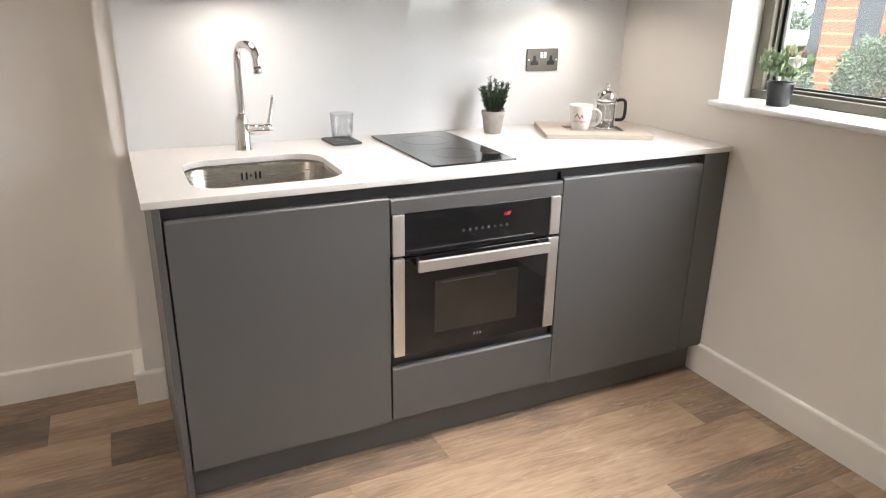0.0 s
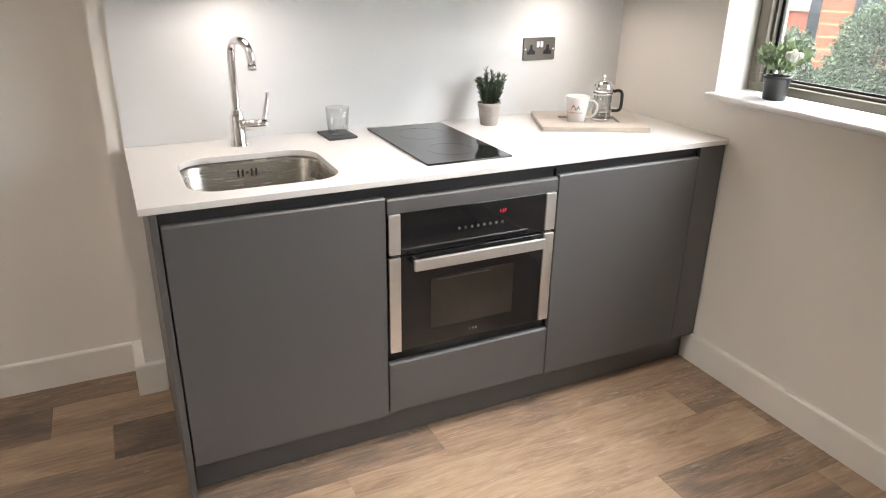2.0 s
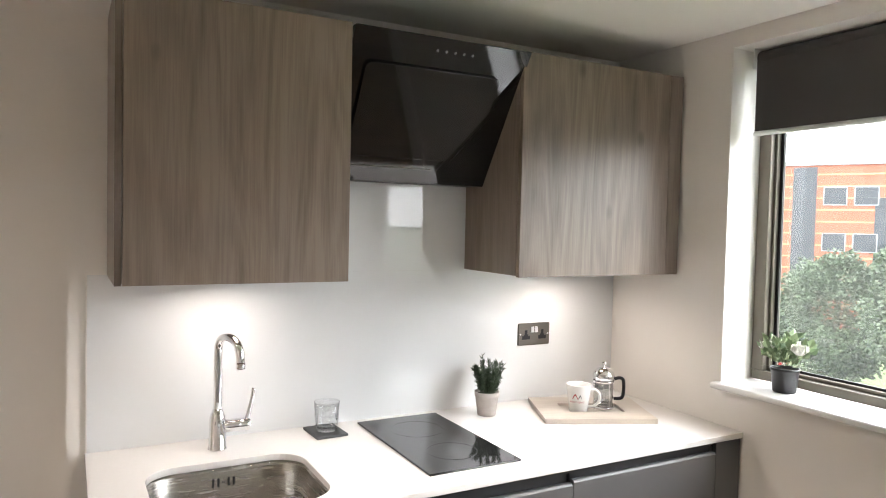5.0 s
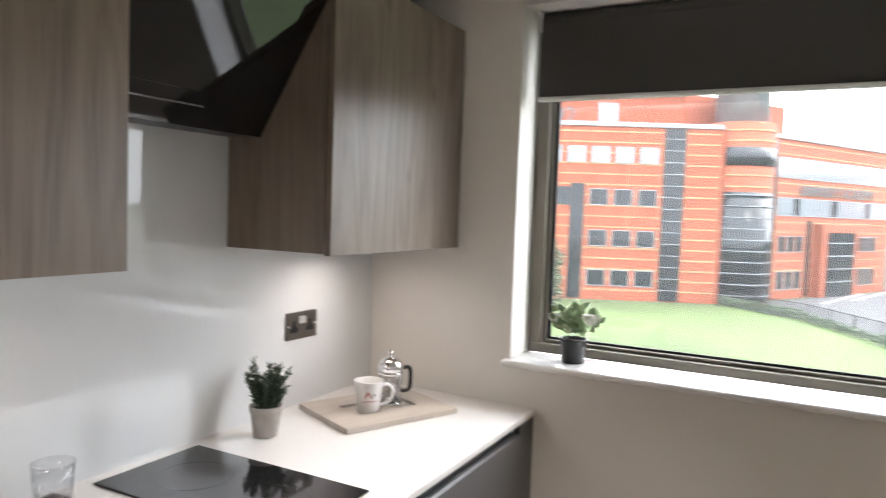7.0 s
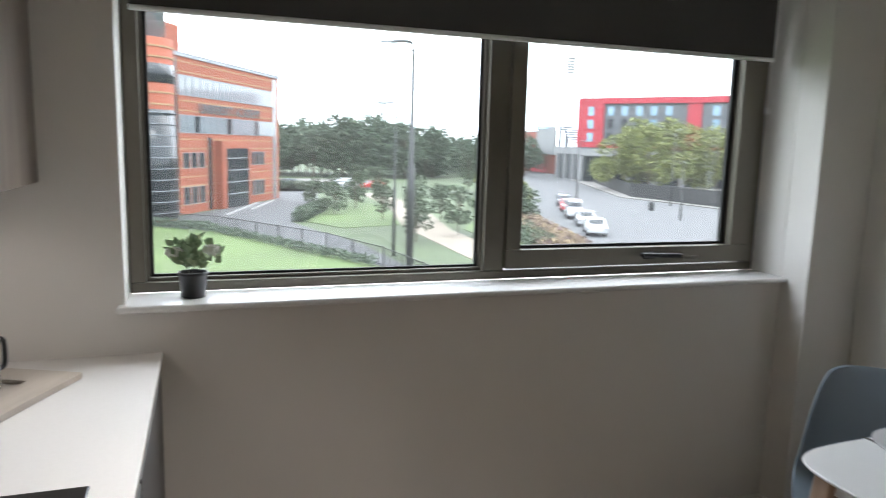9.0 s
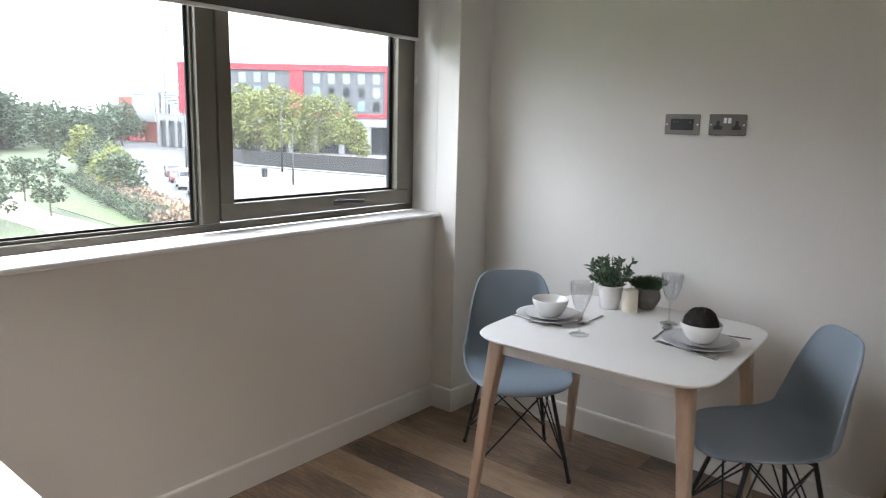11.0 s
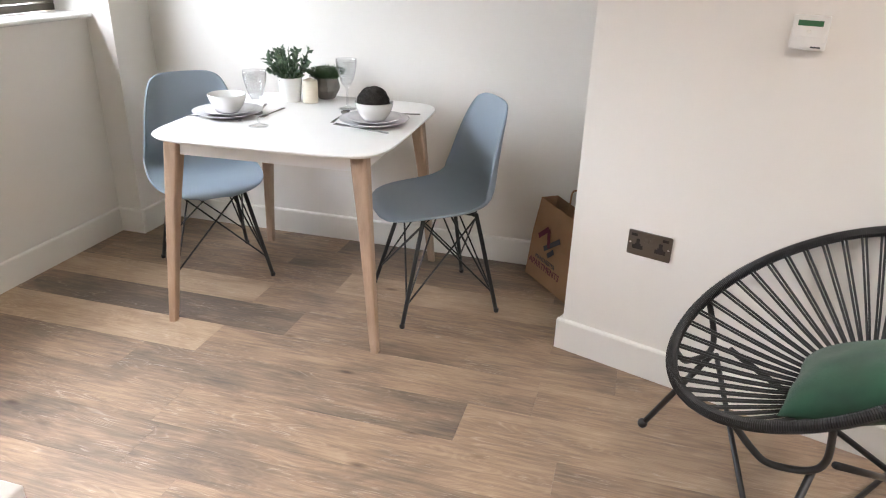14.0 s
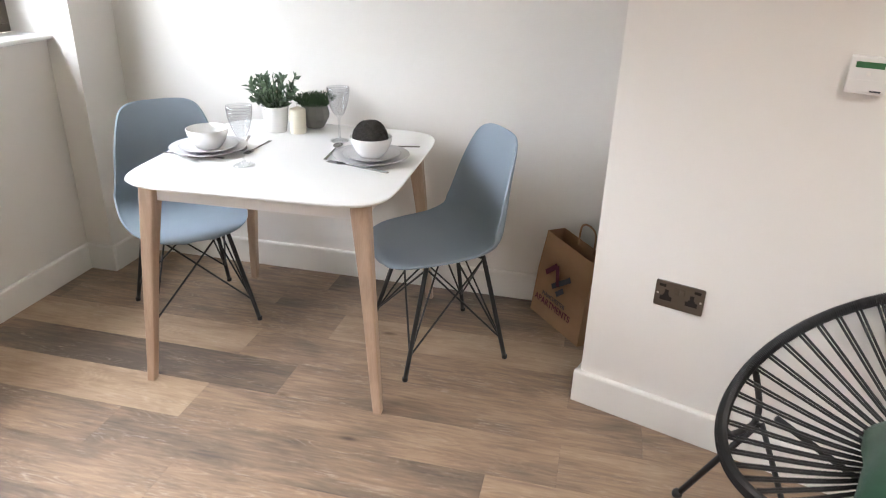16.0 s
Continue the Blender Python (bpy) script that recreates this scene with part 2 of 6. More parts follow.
def glow(name, colour, strength):
    m = bpy.data.materials.new(name)
    m.use_nodes = True
    b = m.node_tree.nodes["Principled BSDF"]
    b.inputs["Base Color"].default_value = (*colour, 1)
    b.inputs["Emission Color"].default_value = (*colour, 1)
    b.inputs["Emission Strength"].default_value = strength
    return m


def leafy(name, dark, light, rough=0.6):
    """Leaves that differ one from the next."""
    m = bpy.data.materials.new(name)
    m.use_nodes = True
    n, l = m.node_tree.nodes, m.node_tree.links
    b = n["Principled BSDF"]
    b.inputs["Roughness"].default_value = rough
    geo = n.new("ShaderNodeNewGeometry")
    ramp = n.new("ShaderNodeValToRGB")
    ramp.color_ramp.elements[0].color, ramp.color_ramp.elements[1].color = (*dark, 1), (*light, 1)
    l.new(geo.outputs["Random Per Island"], ramp.inputs[0])
    l.new(ramp.outputs[0], b.inputs["Base Color"])
    return m


M_WALL = material("wall_paint", (0.76, 0.735, 0.695), 0.75, vary=0.025, scale=1.4, bump=0.10, bump_scale=160)
M_CEIL = material("ceiling_paint", (0.80, 0.78, 0.74), 0.85, vary=0.02, scale=1.2, bump=0.05)
M_SKIRT = material("satin_white_paint", (0.78, 0.76, 0.72), 0.35, vary=0.03, scale=3, bump=0.04, bump_scale=60)
M_SILL = material("gloss_white_paint", (0.82, 0.81, 0.79), 0.22, vary=0.02, scale=3, bump=0.03, bump_scale=40)
M_PLANK = plank_material("rustic_oak_plank", 0.0)
M_PLANK_PALE = plank_material("pale_oak_plank", 0.12)
M_PLANK_GREY = plank_material("grey_oak_plank", -0.13)
M_JOINT = material("plank_joint", (0.09, 0.065, 0.048), 0.8)
M_LAM = wood("grey_oak_laminate", (0.115, 0.086, 0.064), (0.200, 0.154, 0.119), (0.285, 0.229, 0.182), 2, 0.42, 9.0, True, True, 0.12, 0.045)
M_LAM.node_tree.nodes["Principled BSDF"].inputs["Coat Weight"].default_value = 0.35
M_LAM.node_tree.nodes["Principled BSDF"].inputs["Coat Roughness"].default_value = 0.32
M_GREY = material("grey_cabinet_lacquer", (0.108, 0.107, 0.107), 0.40, vary=0.03, scale=3, bump=0.03, bump_scale=500)
M_DARK = material("anthracite_rail", (0.035, 0.036, 0.038), 0.42, vary=0.06, scale=8)
M_TOP = material("white_quartz", (0.80, 0.78, 0.755), 0.16, vary=0.012, scale=90, spec=0.5)
M_SPLASH = material("white_back_painted_glass", (0.71, 0.725, 0.73), 0.035, vary=0.008, scale=2, coat=0.3)
M_SINK = material("satin_sink_steel", (0.40, 0.38, 0.35), 0.26, 1.0, 0.08, 12, 0.08, 300, stretch=(1, 1, 12), rvary=0.06)
M_STEEL = brushed("brushed_steel", (0.80, 0.79, 0.77), 0.42, (1, 1, 30))
M_STEEL_H = brushed("brushed_steel_trim", (0.86, 0.86, 0.85), 0.40, (2, 30, 30))
M_CHROME = material("chrome", (0.82, 0.82, 0.83), 0.05, 1.0, 0.02, 20)
M_BGLASS = material("black_glass", (0.012, 0.012, 0.013), 0.05, vary=0.2, scale=4, spec=0.55)
M_OVENWIN = material("oven_window", (0.035, 0.030, 0.024), 0.07, vary=0.3, scale=3)
M_BLACK = material("black_plastic", (0.012, 0.012, 0.013), 0.35, vary=0.1, scale=30)
M_NICKEL = brushed("black_nickel", (0.185, 0.168, 0.148), 0.34, (1, 30, 30))
M_FRAME = material("bronze_grey_aluminium", (0.165, 0.150, 0.120), 0.38, 0.35, 0.05, 5, 0.04, 300)
M_GASKET = material("rubber_gasket", (0.012, 0.012, 0.012), 0.6, vary=0.1)
M_BLIND = material("charcoal_blind_fabric", (0.070, 0.067, 0.067), 0.9, vary=0.06, scale=2, bump=0.35, bump_scale=900)
M_BAR = material("white_plastic", (0.74, 0.73, 0.71), 0.35, vary=0.02)
M_PANE = pane("window_glass", (0.86, 0.88, 0.875), 0.0, 0.7)
# a little translucency added to the window glass imitates a hazy, reflecting veil
veil, veil_mix, glass_out = M_PANE.node_tree.nodes.new("ShaderNodeBsdfTranslucent"), M_PANE.node_tree.nodes.new("ShaderNodeMixShader"), M_PANE.node_tree.nodes["Material Output"]
veil_mix.inputs[0].default_value = 0.012
M_PANE.node_tree.links.new(glass_out.inputs[0].links[0].from_socket, veil_mix.inputs[1])
M_PANE.node_tree.links.new(veil.outputs[0], veil_mix.inputs[2])
M_PANE.node_tree.links.new(veil_mix.outputs[0], glass_out.inputs[0])
M_GLASS = pane("drinking_glass", (0.955, 0.96, 0.965), 0.03, 0.8, 0.08)
M_SLATE = material("slate", (0.055, 0.057, 0.060), 0.6, vary=0.2, scale=30, bump=0.4, bump_scale=90)
M_CEMENT = material("grey_cement_pot", (0.40, 0.37, 0.34), 0.85, vary=0.10, scale=25, bump=0.4, bump_scale=180)
M_POTG = material("grey_ceramic_pot", (0.20, 0.19, 0.175), 0.65, vary=0.06, scale=20, bump=0.1)
M_TRAY = wood("limed_wood", (0.46, 0.41, 0.36), (0.53, 0.48, 0.42), (0.60, 0.55, 0.49), 0, 0.5, 10, False, False, 0.08)
M_CER = material("white_glazed_ceramic", (0.78, 0.77, 0.75), 0.18, vary=0.015, scale=10)
M_CUTLERY = brushed("polished_cutlery_steel", (0.27, 0.265, 0.26), 0.25, (2, 30, 30))
M_PLATE = material("stoneware_glaze", (0.56, 0.56, 0.565), 0.25, vary=0.02, scale=12)
M_WAX = material("ivory_wax", (0.74, 0.68, 0.56), 0.5, vary=0.03, scale=20)
M_SOIL = material("dark_soil", (0.03, 0.022, 0.016), 0.95, vary=0.3, scale=80, bump=0.8)
M_ROSEM = leafy("rosemary_leaf", (0.024, 0.042, 0.022), (0.090, 0.130, 0.075))
M_LEAF = leafy("dusty_leaf", (0.038, 0.070, 0.038), (0.17, 0.24, 0.145), 0.45)
M_GRASSY = leafy("clipped_leaf", (0.010, 0.030, 0.008), (0.045, 0.095, 0.028), 0.5)
M_FERN = leafy("pale_sprig", (0.15, 0.22, 0.12), (0.42, 0.50, 0.34), 0.5)
M_FRESH = leafy("fresh_leaf", (0.13, 0.20, 0.10), (0.36, 0.44, 0.26), 0.5)
M_PETAL = leafy("white_petal", (0.62, 0.62, 0.56), (0.78, 0.77, 0.72), 0.6)
M_TABLE = material("white_lacquer", (0.80, 0.79, 0.775), 0.28, vary=0.012, scale=3)
M_BEECH = wood("beech", (0.40, 0.285, 0.205), (0.49, 0.365, 0.270), (0.56, 0.435, 0.335), 2, 0.45, 14, False, True, 0.06)
M_BLUE = material("blue_grey_plastic", (0.225, 0.275, 0.325), 0.42, vary=0.02, scale=4, bump=0.06, bump_scale=700)
M_WIRE = material("black_powder_coat", (0.014, 0.014, 0.015), 0.45, vary=0.1, scale=40, bump=0.1, bump_scale=500)
M_CORD = material("black_cord", (0.012, 0.012, 0.012), 0.5, vary=0.15, scale=60, bump=0.2, bump_scale=300)
M_GREEN = material("green_velvet", (0.005, 0.045, 0.020), 0.8, vary=0.35, scale=9, bump=0.35, bump_scale=600, sheen=0.15)
M_KRAFT = material("kraft_paper", (0.335, 0.195, 0.105), 0.8, vary=0.10, scale=8, bump=0.25, bump_scale=40)
M_INK = material("maroon_ink", (0.13, 0.02, 0.045), 0.7, vary=0.05)
M_INK2 = material("slate_ink", (0.06, 0.065, 0.075), 0.7, vary=0.05)
M_RED = material("red_ink", (0.42, 0.06, 0.07), 0.6, vary=0.05)
M_WICKER = material("dark_twine", (0.042, 0.036, 0.031), 0.8, vary=0.4, scale=40, bump=0.8, bump_scale=150)
M_LCD = material("green_display", (0.04, 0.14, 0.06), 0.25, vary=0.06)
M_CHAIN = material("bead_chain", (0.62, 0.62, 0.61), 0.3, 0.2)
M_LED = glow("red_digits", (0.9, 0.03, 0.06), 0.35)
M_PRINT = material("faint_print", (0.05, 0.05, 0.052), 0.5, vary=0.02)
M_RING = material("dark_ring_print", (0.013, 0.013, 0.014), 0.07, vary=0.02)
M_ICON = material("grey_print", (0.16, 0.16, 0.165), 0.5, vary=0.02)
M_LENS = glow("lamp_lens", (1.0, 0.86, 0.70), 4.0)


# ---- building blocks ----
def mesh_of(bm, name, mat, smooth=False):
    me = bpy.data.meshes.new(name)
    bmesh.ops.recalc_face_normals(bm, faces=bm.faces)
    bm.to_mesh(me)
    bm.free()
    me.materials.append(mat)
    if smooth:
        me.polygons.foreach_set("use_smooth", [True] * len(me.polygons))
    return me


def part(name, bm, mat, parent=None, label="", smooth=False):
    """One mesh object under a thing or under a part."""
    ob = new(name, mesh_of(bm, name, mat, smooth))
    ob.parent = parent
    return tagged(ob, label)


def thing(name, label, category, place=(0, 0, 0), turn=0.0, group="", kind=""):
    ob = new(name)
    ob.empty_display_size = 0.05
    ob.matrix_world = pose(*place, 0, 0, turn)
    return tagged(ob, label, category, group, kind)


def solid(name, bm, mat, label, category, kind="", smooth=False, group=""):
    ob = part(name, bm, mat, None, label, smooth)
    return tagged(ob, label, category, group, kind)


def soft_edges(ob, width, segments=2, angle=35):
    b = ob.modifiers.new("bevel", "BEVEL")
    b.width, b.segments, b.limit_method, b.angle_limit = width, segments, "ANGLE", radians(angle)
    return ob


def box(a, b, bevel=0.0, bm=None, seg=2):
    bm = bm or bmesh.new()
    lo, hi = [min(p, q) for p, q in zip(a, b)], [max(p, q) for p, q in zip(a, b)]
    m = Matrix.Translation([(p + q) / 2 for p, q in zip(lo, hi)]) @ Matrix.Diagonal([*(q - p for p, q in zip(lo, hi)), 1])
    made = bmesh.ops.create_cube(bm, size=1, matrix=m)
    if bevel:
        es = list({e for v in made["verts"] for e in v.link_edges})
        bmesh.ops.bevel(bm, geom=es, offset=bevel, segments=seg, affect="EDGES", profile=0.5)
    return bm


def lathe(profile, seg=32, bm=None, at=(0, 0, 0)):
    """A turned shape from (radius, height) pairs."""
    bm = bm or bmesh.new()
    rings = []
    for r, z in profile:
        if r < 1e-5:
            rings.append([bm.verts.new((at[0], at[1], at[2] + z))])
        else:
            rings.append([bm.verts.new((at[0] + r * math.cos(2 * math.pi * i / seg), at[1] + r * math.sin(2 * math.pi * i / seg), at[2] + z)) for i in range(seg)])
    for p, q in zip(rings, rings[1:]):
        for i in range(seg):
            j = (i + 1) % seg
            f = [p[i % len(p)], p[j % len(p)], q[j % len(q)], q[i % len(q)]]
            f = list(dict.fromkeys(f))
            if len(f) > 2:
                bm.faces.new(f)
    return bm


def smooth_path(points, steps=6):
    """Points on a soft curve through the given ones."""
    p = [Vector(q) for q in points]
    out = []
    for i in range(len(p) - 1):
        a, b, c, d = p[max(i - 1, 0)], p[i], p[i + 1], p[min(i + 2, len(p) - 1)]
        for k in range(steps):
            t = k / steps
            out.append(0.5 * (2 * b + (c - a) * t + (2 * a - 5 * b + 4 * c - d) * t * t + (3 * b - a - 3 * c + d) * t ** 3))
    return out + [p[-1]]


def tube(points, r, seg=10, bm=None, closed=False, radii=None):
    bm = bm or bmesh.new()
    p = [Vector(q) for q in points]
    n = len(p)
    rings, up = [], None
    for i in range(n):
        a = p[i - 1] if (i or closed) else p[i]
        b = p[(i + 1) % n] if (i < n - 1 or closed) else p[i]
        d = (b - a).normalized()
        if up is None:
            up = Vector((0, 0, 1)) if abs(d.z) < 0.9 else Vector((1, 0, 0))
        side = d.cross(up).normalized()
        up = side.cross(d).normalized()
        rr = radii[i] if radii else r
        rings.append([bm.verts.new(p[i] + rr * (math.cos(2 * math.pi * k / seg) * side + math.sin(2 * math.pi * k / seg) * up)) for k in range(seg)])
    pairs = list(zip(rings, rings[1:])) + ([(rings[-1], rings[0])] if closed else [])
    for u, v in pairs:
        for k in range(seg):
            bm.faces.new((u[k], u[(k + 1) % seg], v[(k + 1) % seg], v[k]))
    if not closed:
        bm.faces.new(rings[0])
        bm.faces.new(rings[-1][::-1])
    return bm


def round_rect(w, d, r, n=6, cx=0.0, cy=0.0):
    """The outline of a rectangle with round corners."""
    out = []
    for sx, sy, a0 in ((1, 1, 0), (-1, 1, 90), (-1, -1, 180), (1, -1, 270)):
        for k in range(n + 1):
            a = radians(a0 + 90 * k / n)
            out.append((cx + sx * (w / 2 - r) + r * math.cos(a), cy + sy * (d / 2 - r) + r * math.sin(a)))
    return out


def prism(outline, z0, z1, bm=None):
    bm = bm or bmesh.new()
    lo = [bm.verts.new((x, y, z0)) for x, y in outline]
    hi = [bm.verts.new((x, y, z1)) for x, y in outline]
    n = len(lo)
    for i in range(n):
        bm.faces.new((lo[i], lo[(i + 1) % n], hi[(i + 1) % n], hi[i]))
    bm.faces.new(lo[::-1])
    bm.faces.new(hi)
    return bm


def turned(bm, m):
    bmesh.ops.transform(bm, matrix=m, verts=bm.verts)
    return bm


def words(text, size, mat, name, parent, m, depth=0.0006, align="CENTER"):
    """Flat lettering as a mesh."""
    cu = bpy.data.curves.new(name, "FONT")
    cu.body, cu.size, cu.align_x, cu.align_y, cu.extrude = text, size, align, "CENTER", depth
    tmp = bpy.data.objects.new(name + "_curve", cu)
    scene.collection.objects.link(tmp)
    dg = bpy.context.evaluated_depsgraph_get()
    me = bpy.data.meshes.new_from_object(tmp.evaluated_get(dg))
    bpy.data.objects.remove(tmp)
    me.materials.clear()
    me.materials.append(mat)
    ob = new(name, me)
    ob.parent = parent
    ob.matrix_basis = m
    return ob


def leaf_cloud(count, place, size, rng, mat_name, droop=0.3, shape=0.38):
    """Many small pointed leaves as one mesh; place() gives a point and a direction."""
    vs, fs = [], []
    for _ in range(count):
        p, d = place(rng)
        d = Vector(d).normalized()
        s = d.cross(Vector((rng.uniform(-1, 1), rng.uniform(-1, 1), rng.uniform(-1, 1)))).normalized()
        k = size * rng.uniform(0.65, 1.25)
        n = d.cross(s) * k * 0.12
        i = len(vs)
        p = Vector(p)
        vs += [p, p + d * k * 0.5 + s * k * shape * 0.5 + n, p + d * k, p + d * k * 0.5 - s * k * shape * 0.5 + n]
        fs += [(i, i + 1, i + 2), (i, i + 2, i + 3)]
    me = bpy.data.meshes.new(mat_name)
    me.from_pydata([tuple(v) for v in vs], [], fs)
    return me


# ---- the room ----
CEIL = 2.255
SOUTH = -3.250
WEST = -5.2
NORTH_BACK = 0.185
PIER = Vector((-2.289, -2.560))
ALONG = Vector((-0.946, 0.324))
AWAY = Vector((-0.324, -0.946))

solid("wall_north", box((-1.990, 0, 0), (0.3, 0.30, CEIL)), M_WALL, "warm white painted wall behind the kitchen units", "wall", "structure")
solid("wall_north_recess", box((WEST - 0.1, NORTH_BACK, 0), (-1.990, 0.30, CEIL)), M_WALL, "warm white painted wall set back beside the kitchen", "wall", "structure")
bm = box((0, -0.556, 0), (0.3, 0, CEIL))
box((0, -2.986, 0), (0.3, -0.556, 1.032), bm=bm)
box((0, -2.986, 2.197), (0.3, -0.556, CEIL), bm=bm)
box((0, SOUTH - 0.1, 0), (0.3, -2.986, CEIL), bm=bm)
solid("wall_east", bm, M_WALL, "warm white painted outer wall with a wide window opening", "wall", "structure")
solid("wall_column", box((-0.134, SOUTH, 0), (-0.001, -2.987, CEIL)), M_WALL, "boxed-in painted column in the corner", "wall", "structure")
solid("wall_south", box((-3.6, SOUTH - 0.15, 0), (0, SOUTH, CEIL)), M_WALL, "warm white painted wall behind the dining table", "wall", "structure")
p0, p1 = PIER, PIER + ALONG * 2.75
q0, q1 = p0 + AWAY * 0.82, p1 + AWAY * 0.82
solid("wall_pier", prism([tuple(p0), tuple(q0), tuple(q1), tuple(p1)], 0, CEIL), M_WALL, "warm white painted angled wall that juts into the room", "wall", "structure")
solid("wall_west", box((WEST - 0.1, -3.4, 0), (WEST, NORTH_BACK, CEIL)), M_WALL, "plain painted wall", "wall", "structure")
solid("ceiling", box((WEST - 0.1, -3.5, CEIL), (0.3, 0.3, CEIL + 0.15)), M_CEIL, "plain white plaster ceiling", "ceiling", "structure")


def skirting(name, a, b, out, height=0.120, thick=0.018):
    """A skirting board from a to b with a small rounded top; out points into the room."""
    a, b, o = Vector(a), Vector(b), Vector(out).normalized() * thick
    bm = bmesh.new()
    prof = ((0, 0), (1, 0), (1, height - 0.006), (0.85, height - 0.0015), (0.65, height), (0, height))
    ends = [[bm.verts.new((p.x + o.x * s, p.y + o.y * s, z)) for s, z in prof] for p in (a, b)]
    n = len(prof)
    for i in range(n):
        bm.faces.new((ends[0][i], ends[0][(i + 1) % n], ends[1][(i + 1) % n], ends[1][i]))
    bm.faces.new(ends[0])
    bm.faces.new(ends[1][::-1])
    return solid(name, bm, M_SKIRT, "white painted skirting board with a rounded top", "skirting board", "structure")


skirting("baseboard_east", (0, -0.60), (0, -2.987), (-1, 0))
skirting("baseboard_column_north", (-0.015, -2.987), (-0.149, -2.987), (0, 1))
skirting("baseboard_column_west", (-0.134, -2.987), (-0.134, SOUTH), (-1, 0))
skirting("baseboard_south", (-0.149, SOUTH), (-2.5, SOUTH), (0, 1))
skirting("baseboard_pier", p0 - ALONG * 0.018, p1, -AWAY, thick=0.018)
skirting("baseboard_pier_end", p0, p0 + AWAY * 0.7, -ALONG, thick=0.018)
skirting("baseboard_north_end", (-1.990, NORTH_BACK), (-1.990, 0.0), (-1, 0), thick=0.035)
skirting("baseboard_north_stub", (-2.025, 0), (-1.925, 0), (0, -1), thick=0.02)
skirting("baseboard_north", (WEST, NORTH_BACK), (-2.025, NORTH_BACK), (0, -1))

# window: reveal, board, frame, panes
solid("window_sill", box((-0.036, -2.993, 1.032), (0.16, -0.535, 1.054), 0.009, seg=3), M_SILL, "white painted window board with a rounded front edge", "window sill", "structure", True)
win = thing("window_1", "bronze-grey aluminium window with a fixed pane and an opening casement", "window", (0.15, -1.77, 1.055), kind="structure")
WX, WY, WZ = 0.15, -1.77, 1.055


def wbox(x0, y0, z0, x1, y1, z1, bevel=0.003):
    return box((x0 - WX, y0 - WY, z0 - WZ), (x1 - WX, y1 - WY, z1 - WZ), bevel)


Y0, Y1, ZT = -0.558, -2.976, 2.195
part("frame_sill", wbox(0.15, Y0, 1.056, 0.235, Y1, 1.088), M_FRAME, win)
part("frame_head", wbox(0.15, Y0, 2.15, 0.235, Y1, ZT), M_FRAME, win)
part("frame_jamb", wbox(0.15, Y0, 1.088, 0.235, -0.604, 2.15), M_FRAME, win)
part("frame_jamb", wbox(0.15, -2.935, 1.088, 0.235, Y1, 2.15), M_FRAME, win)
part("mullion", wbox(0.148, -1.745, 1.088, 0.235, -1.825, 2.15), M_FRAME, win)
for y0, y1, z0, z1, nm in ((-0.604, -1.745, 1.088, 2.15, "bead"),):
    b = wbox(0.172, y0, z0, 0.19, y1, z0 + 0.012, 0.002)
    for c in ((0.172, y0, z0 + 0.012, 0.19, y0 - 0.01, z1), (0.172, y1 + 0.01, z0 + 0.012, 0.19, y1, z1)):
        box((c[0] - WX, c[1] - WY, c[2] - WZ), (c[3] - WX, c[4] - WY, c[5] - WZ), bm=b)
    part("glazing_bead", b, M_FRAME, win)
    g = wbox(0.190, y0, z0, 0.199, y1, z0 + 0.020, 0)
    for c in ((0.190, y0, z0, 0.199, y0 - 0.022, z1), (0.190, y1 + 0.022, z0, 0.199, y1, z1)):
        box((c[0] - WX, c[1] - WY, c[2] - WZ + 0.02), (c[3] - WX, c[4] - WY, c[5] - WZ), bm=g)
    part("gasket", g, M_GASKET, win)
fixed = part("pane", wbox(0.205, -0.604, 1.088, 0.211, -1.745, 2.15, 0), M_PANE, win, "clear fixed glass pane")
sash = part("casement_frame", wbox(0.138, -1.828, 1.095, 0.195, -2.932, 1.165), M_FRAME, win, "opening casement frame")
for c in ((0.138, -1.828, 1.165, 0.195, -1.888, 2.13), (0.138, -2.842, 1.165, 0.195, -2.932, 2.13), (0.138, -1.828, 2.10, 0.195, -2.932, 2.148)):
    part("casement_rail", wbox(*c), M_FRAME, sash)
g = wbox(0.178, -1.888, 1.160, 0.193, -2.842, 1.176, 0)
box((0.178 - WX, -1.880 - WY, 1.176 - WZ), (0.193 - WX, -1.893 - WY, 2.10 - WZ), bm=g)
box((0.178 - WX, -2.820 - WY, 1.176 - WZ), (0.193 - WX, -2.845 - WY, 2.10 - WZ), bm=g)
part("gasket", g, M_GASKET, sash)
casement_pane = part("pane", wbox(0.19, -1.888, 1.160, 0.1905 + 0.006, -2.842, 2.10, 0), M_PANE, sash, "clear casement glass pane")
for o in (fixed, casement_pane):
    o.visible_shadow = False
hb = wbox(0.126, -2.42, 1.118, 0.139, -2.47, 1.146, 0.003)
part("handle_base", hb, M_BLACK, sash)
part("handle_lever", turned(box((-0.008, -0.17, -0.009), (0.006, 0.02, 0.009), 0.005), Matrix.Translation((0.118 - WX, -2.42 - WY, 1.136 - WZ)) @ pose(0, 0, 0, 2.5, 0, 0)), M_BLACK, sash, "black window handle")
part("lock_cover", wbox(0.1365, -2.06, 1.112, 0.139, -2.13, 1.124, 0.001), M_FRAME, sash)
part("lock_cover", wbox(0.1365, -2.62, 1.112, 0.139, -2.69, 1.124, 0.001), M_FRAME, sash)

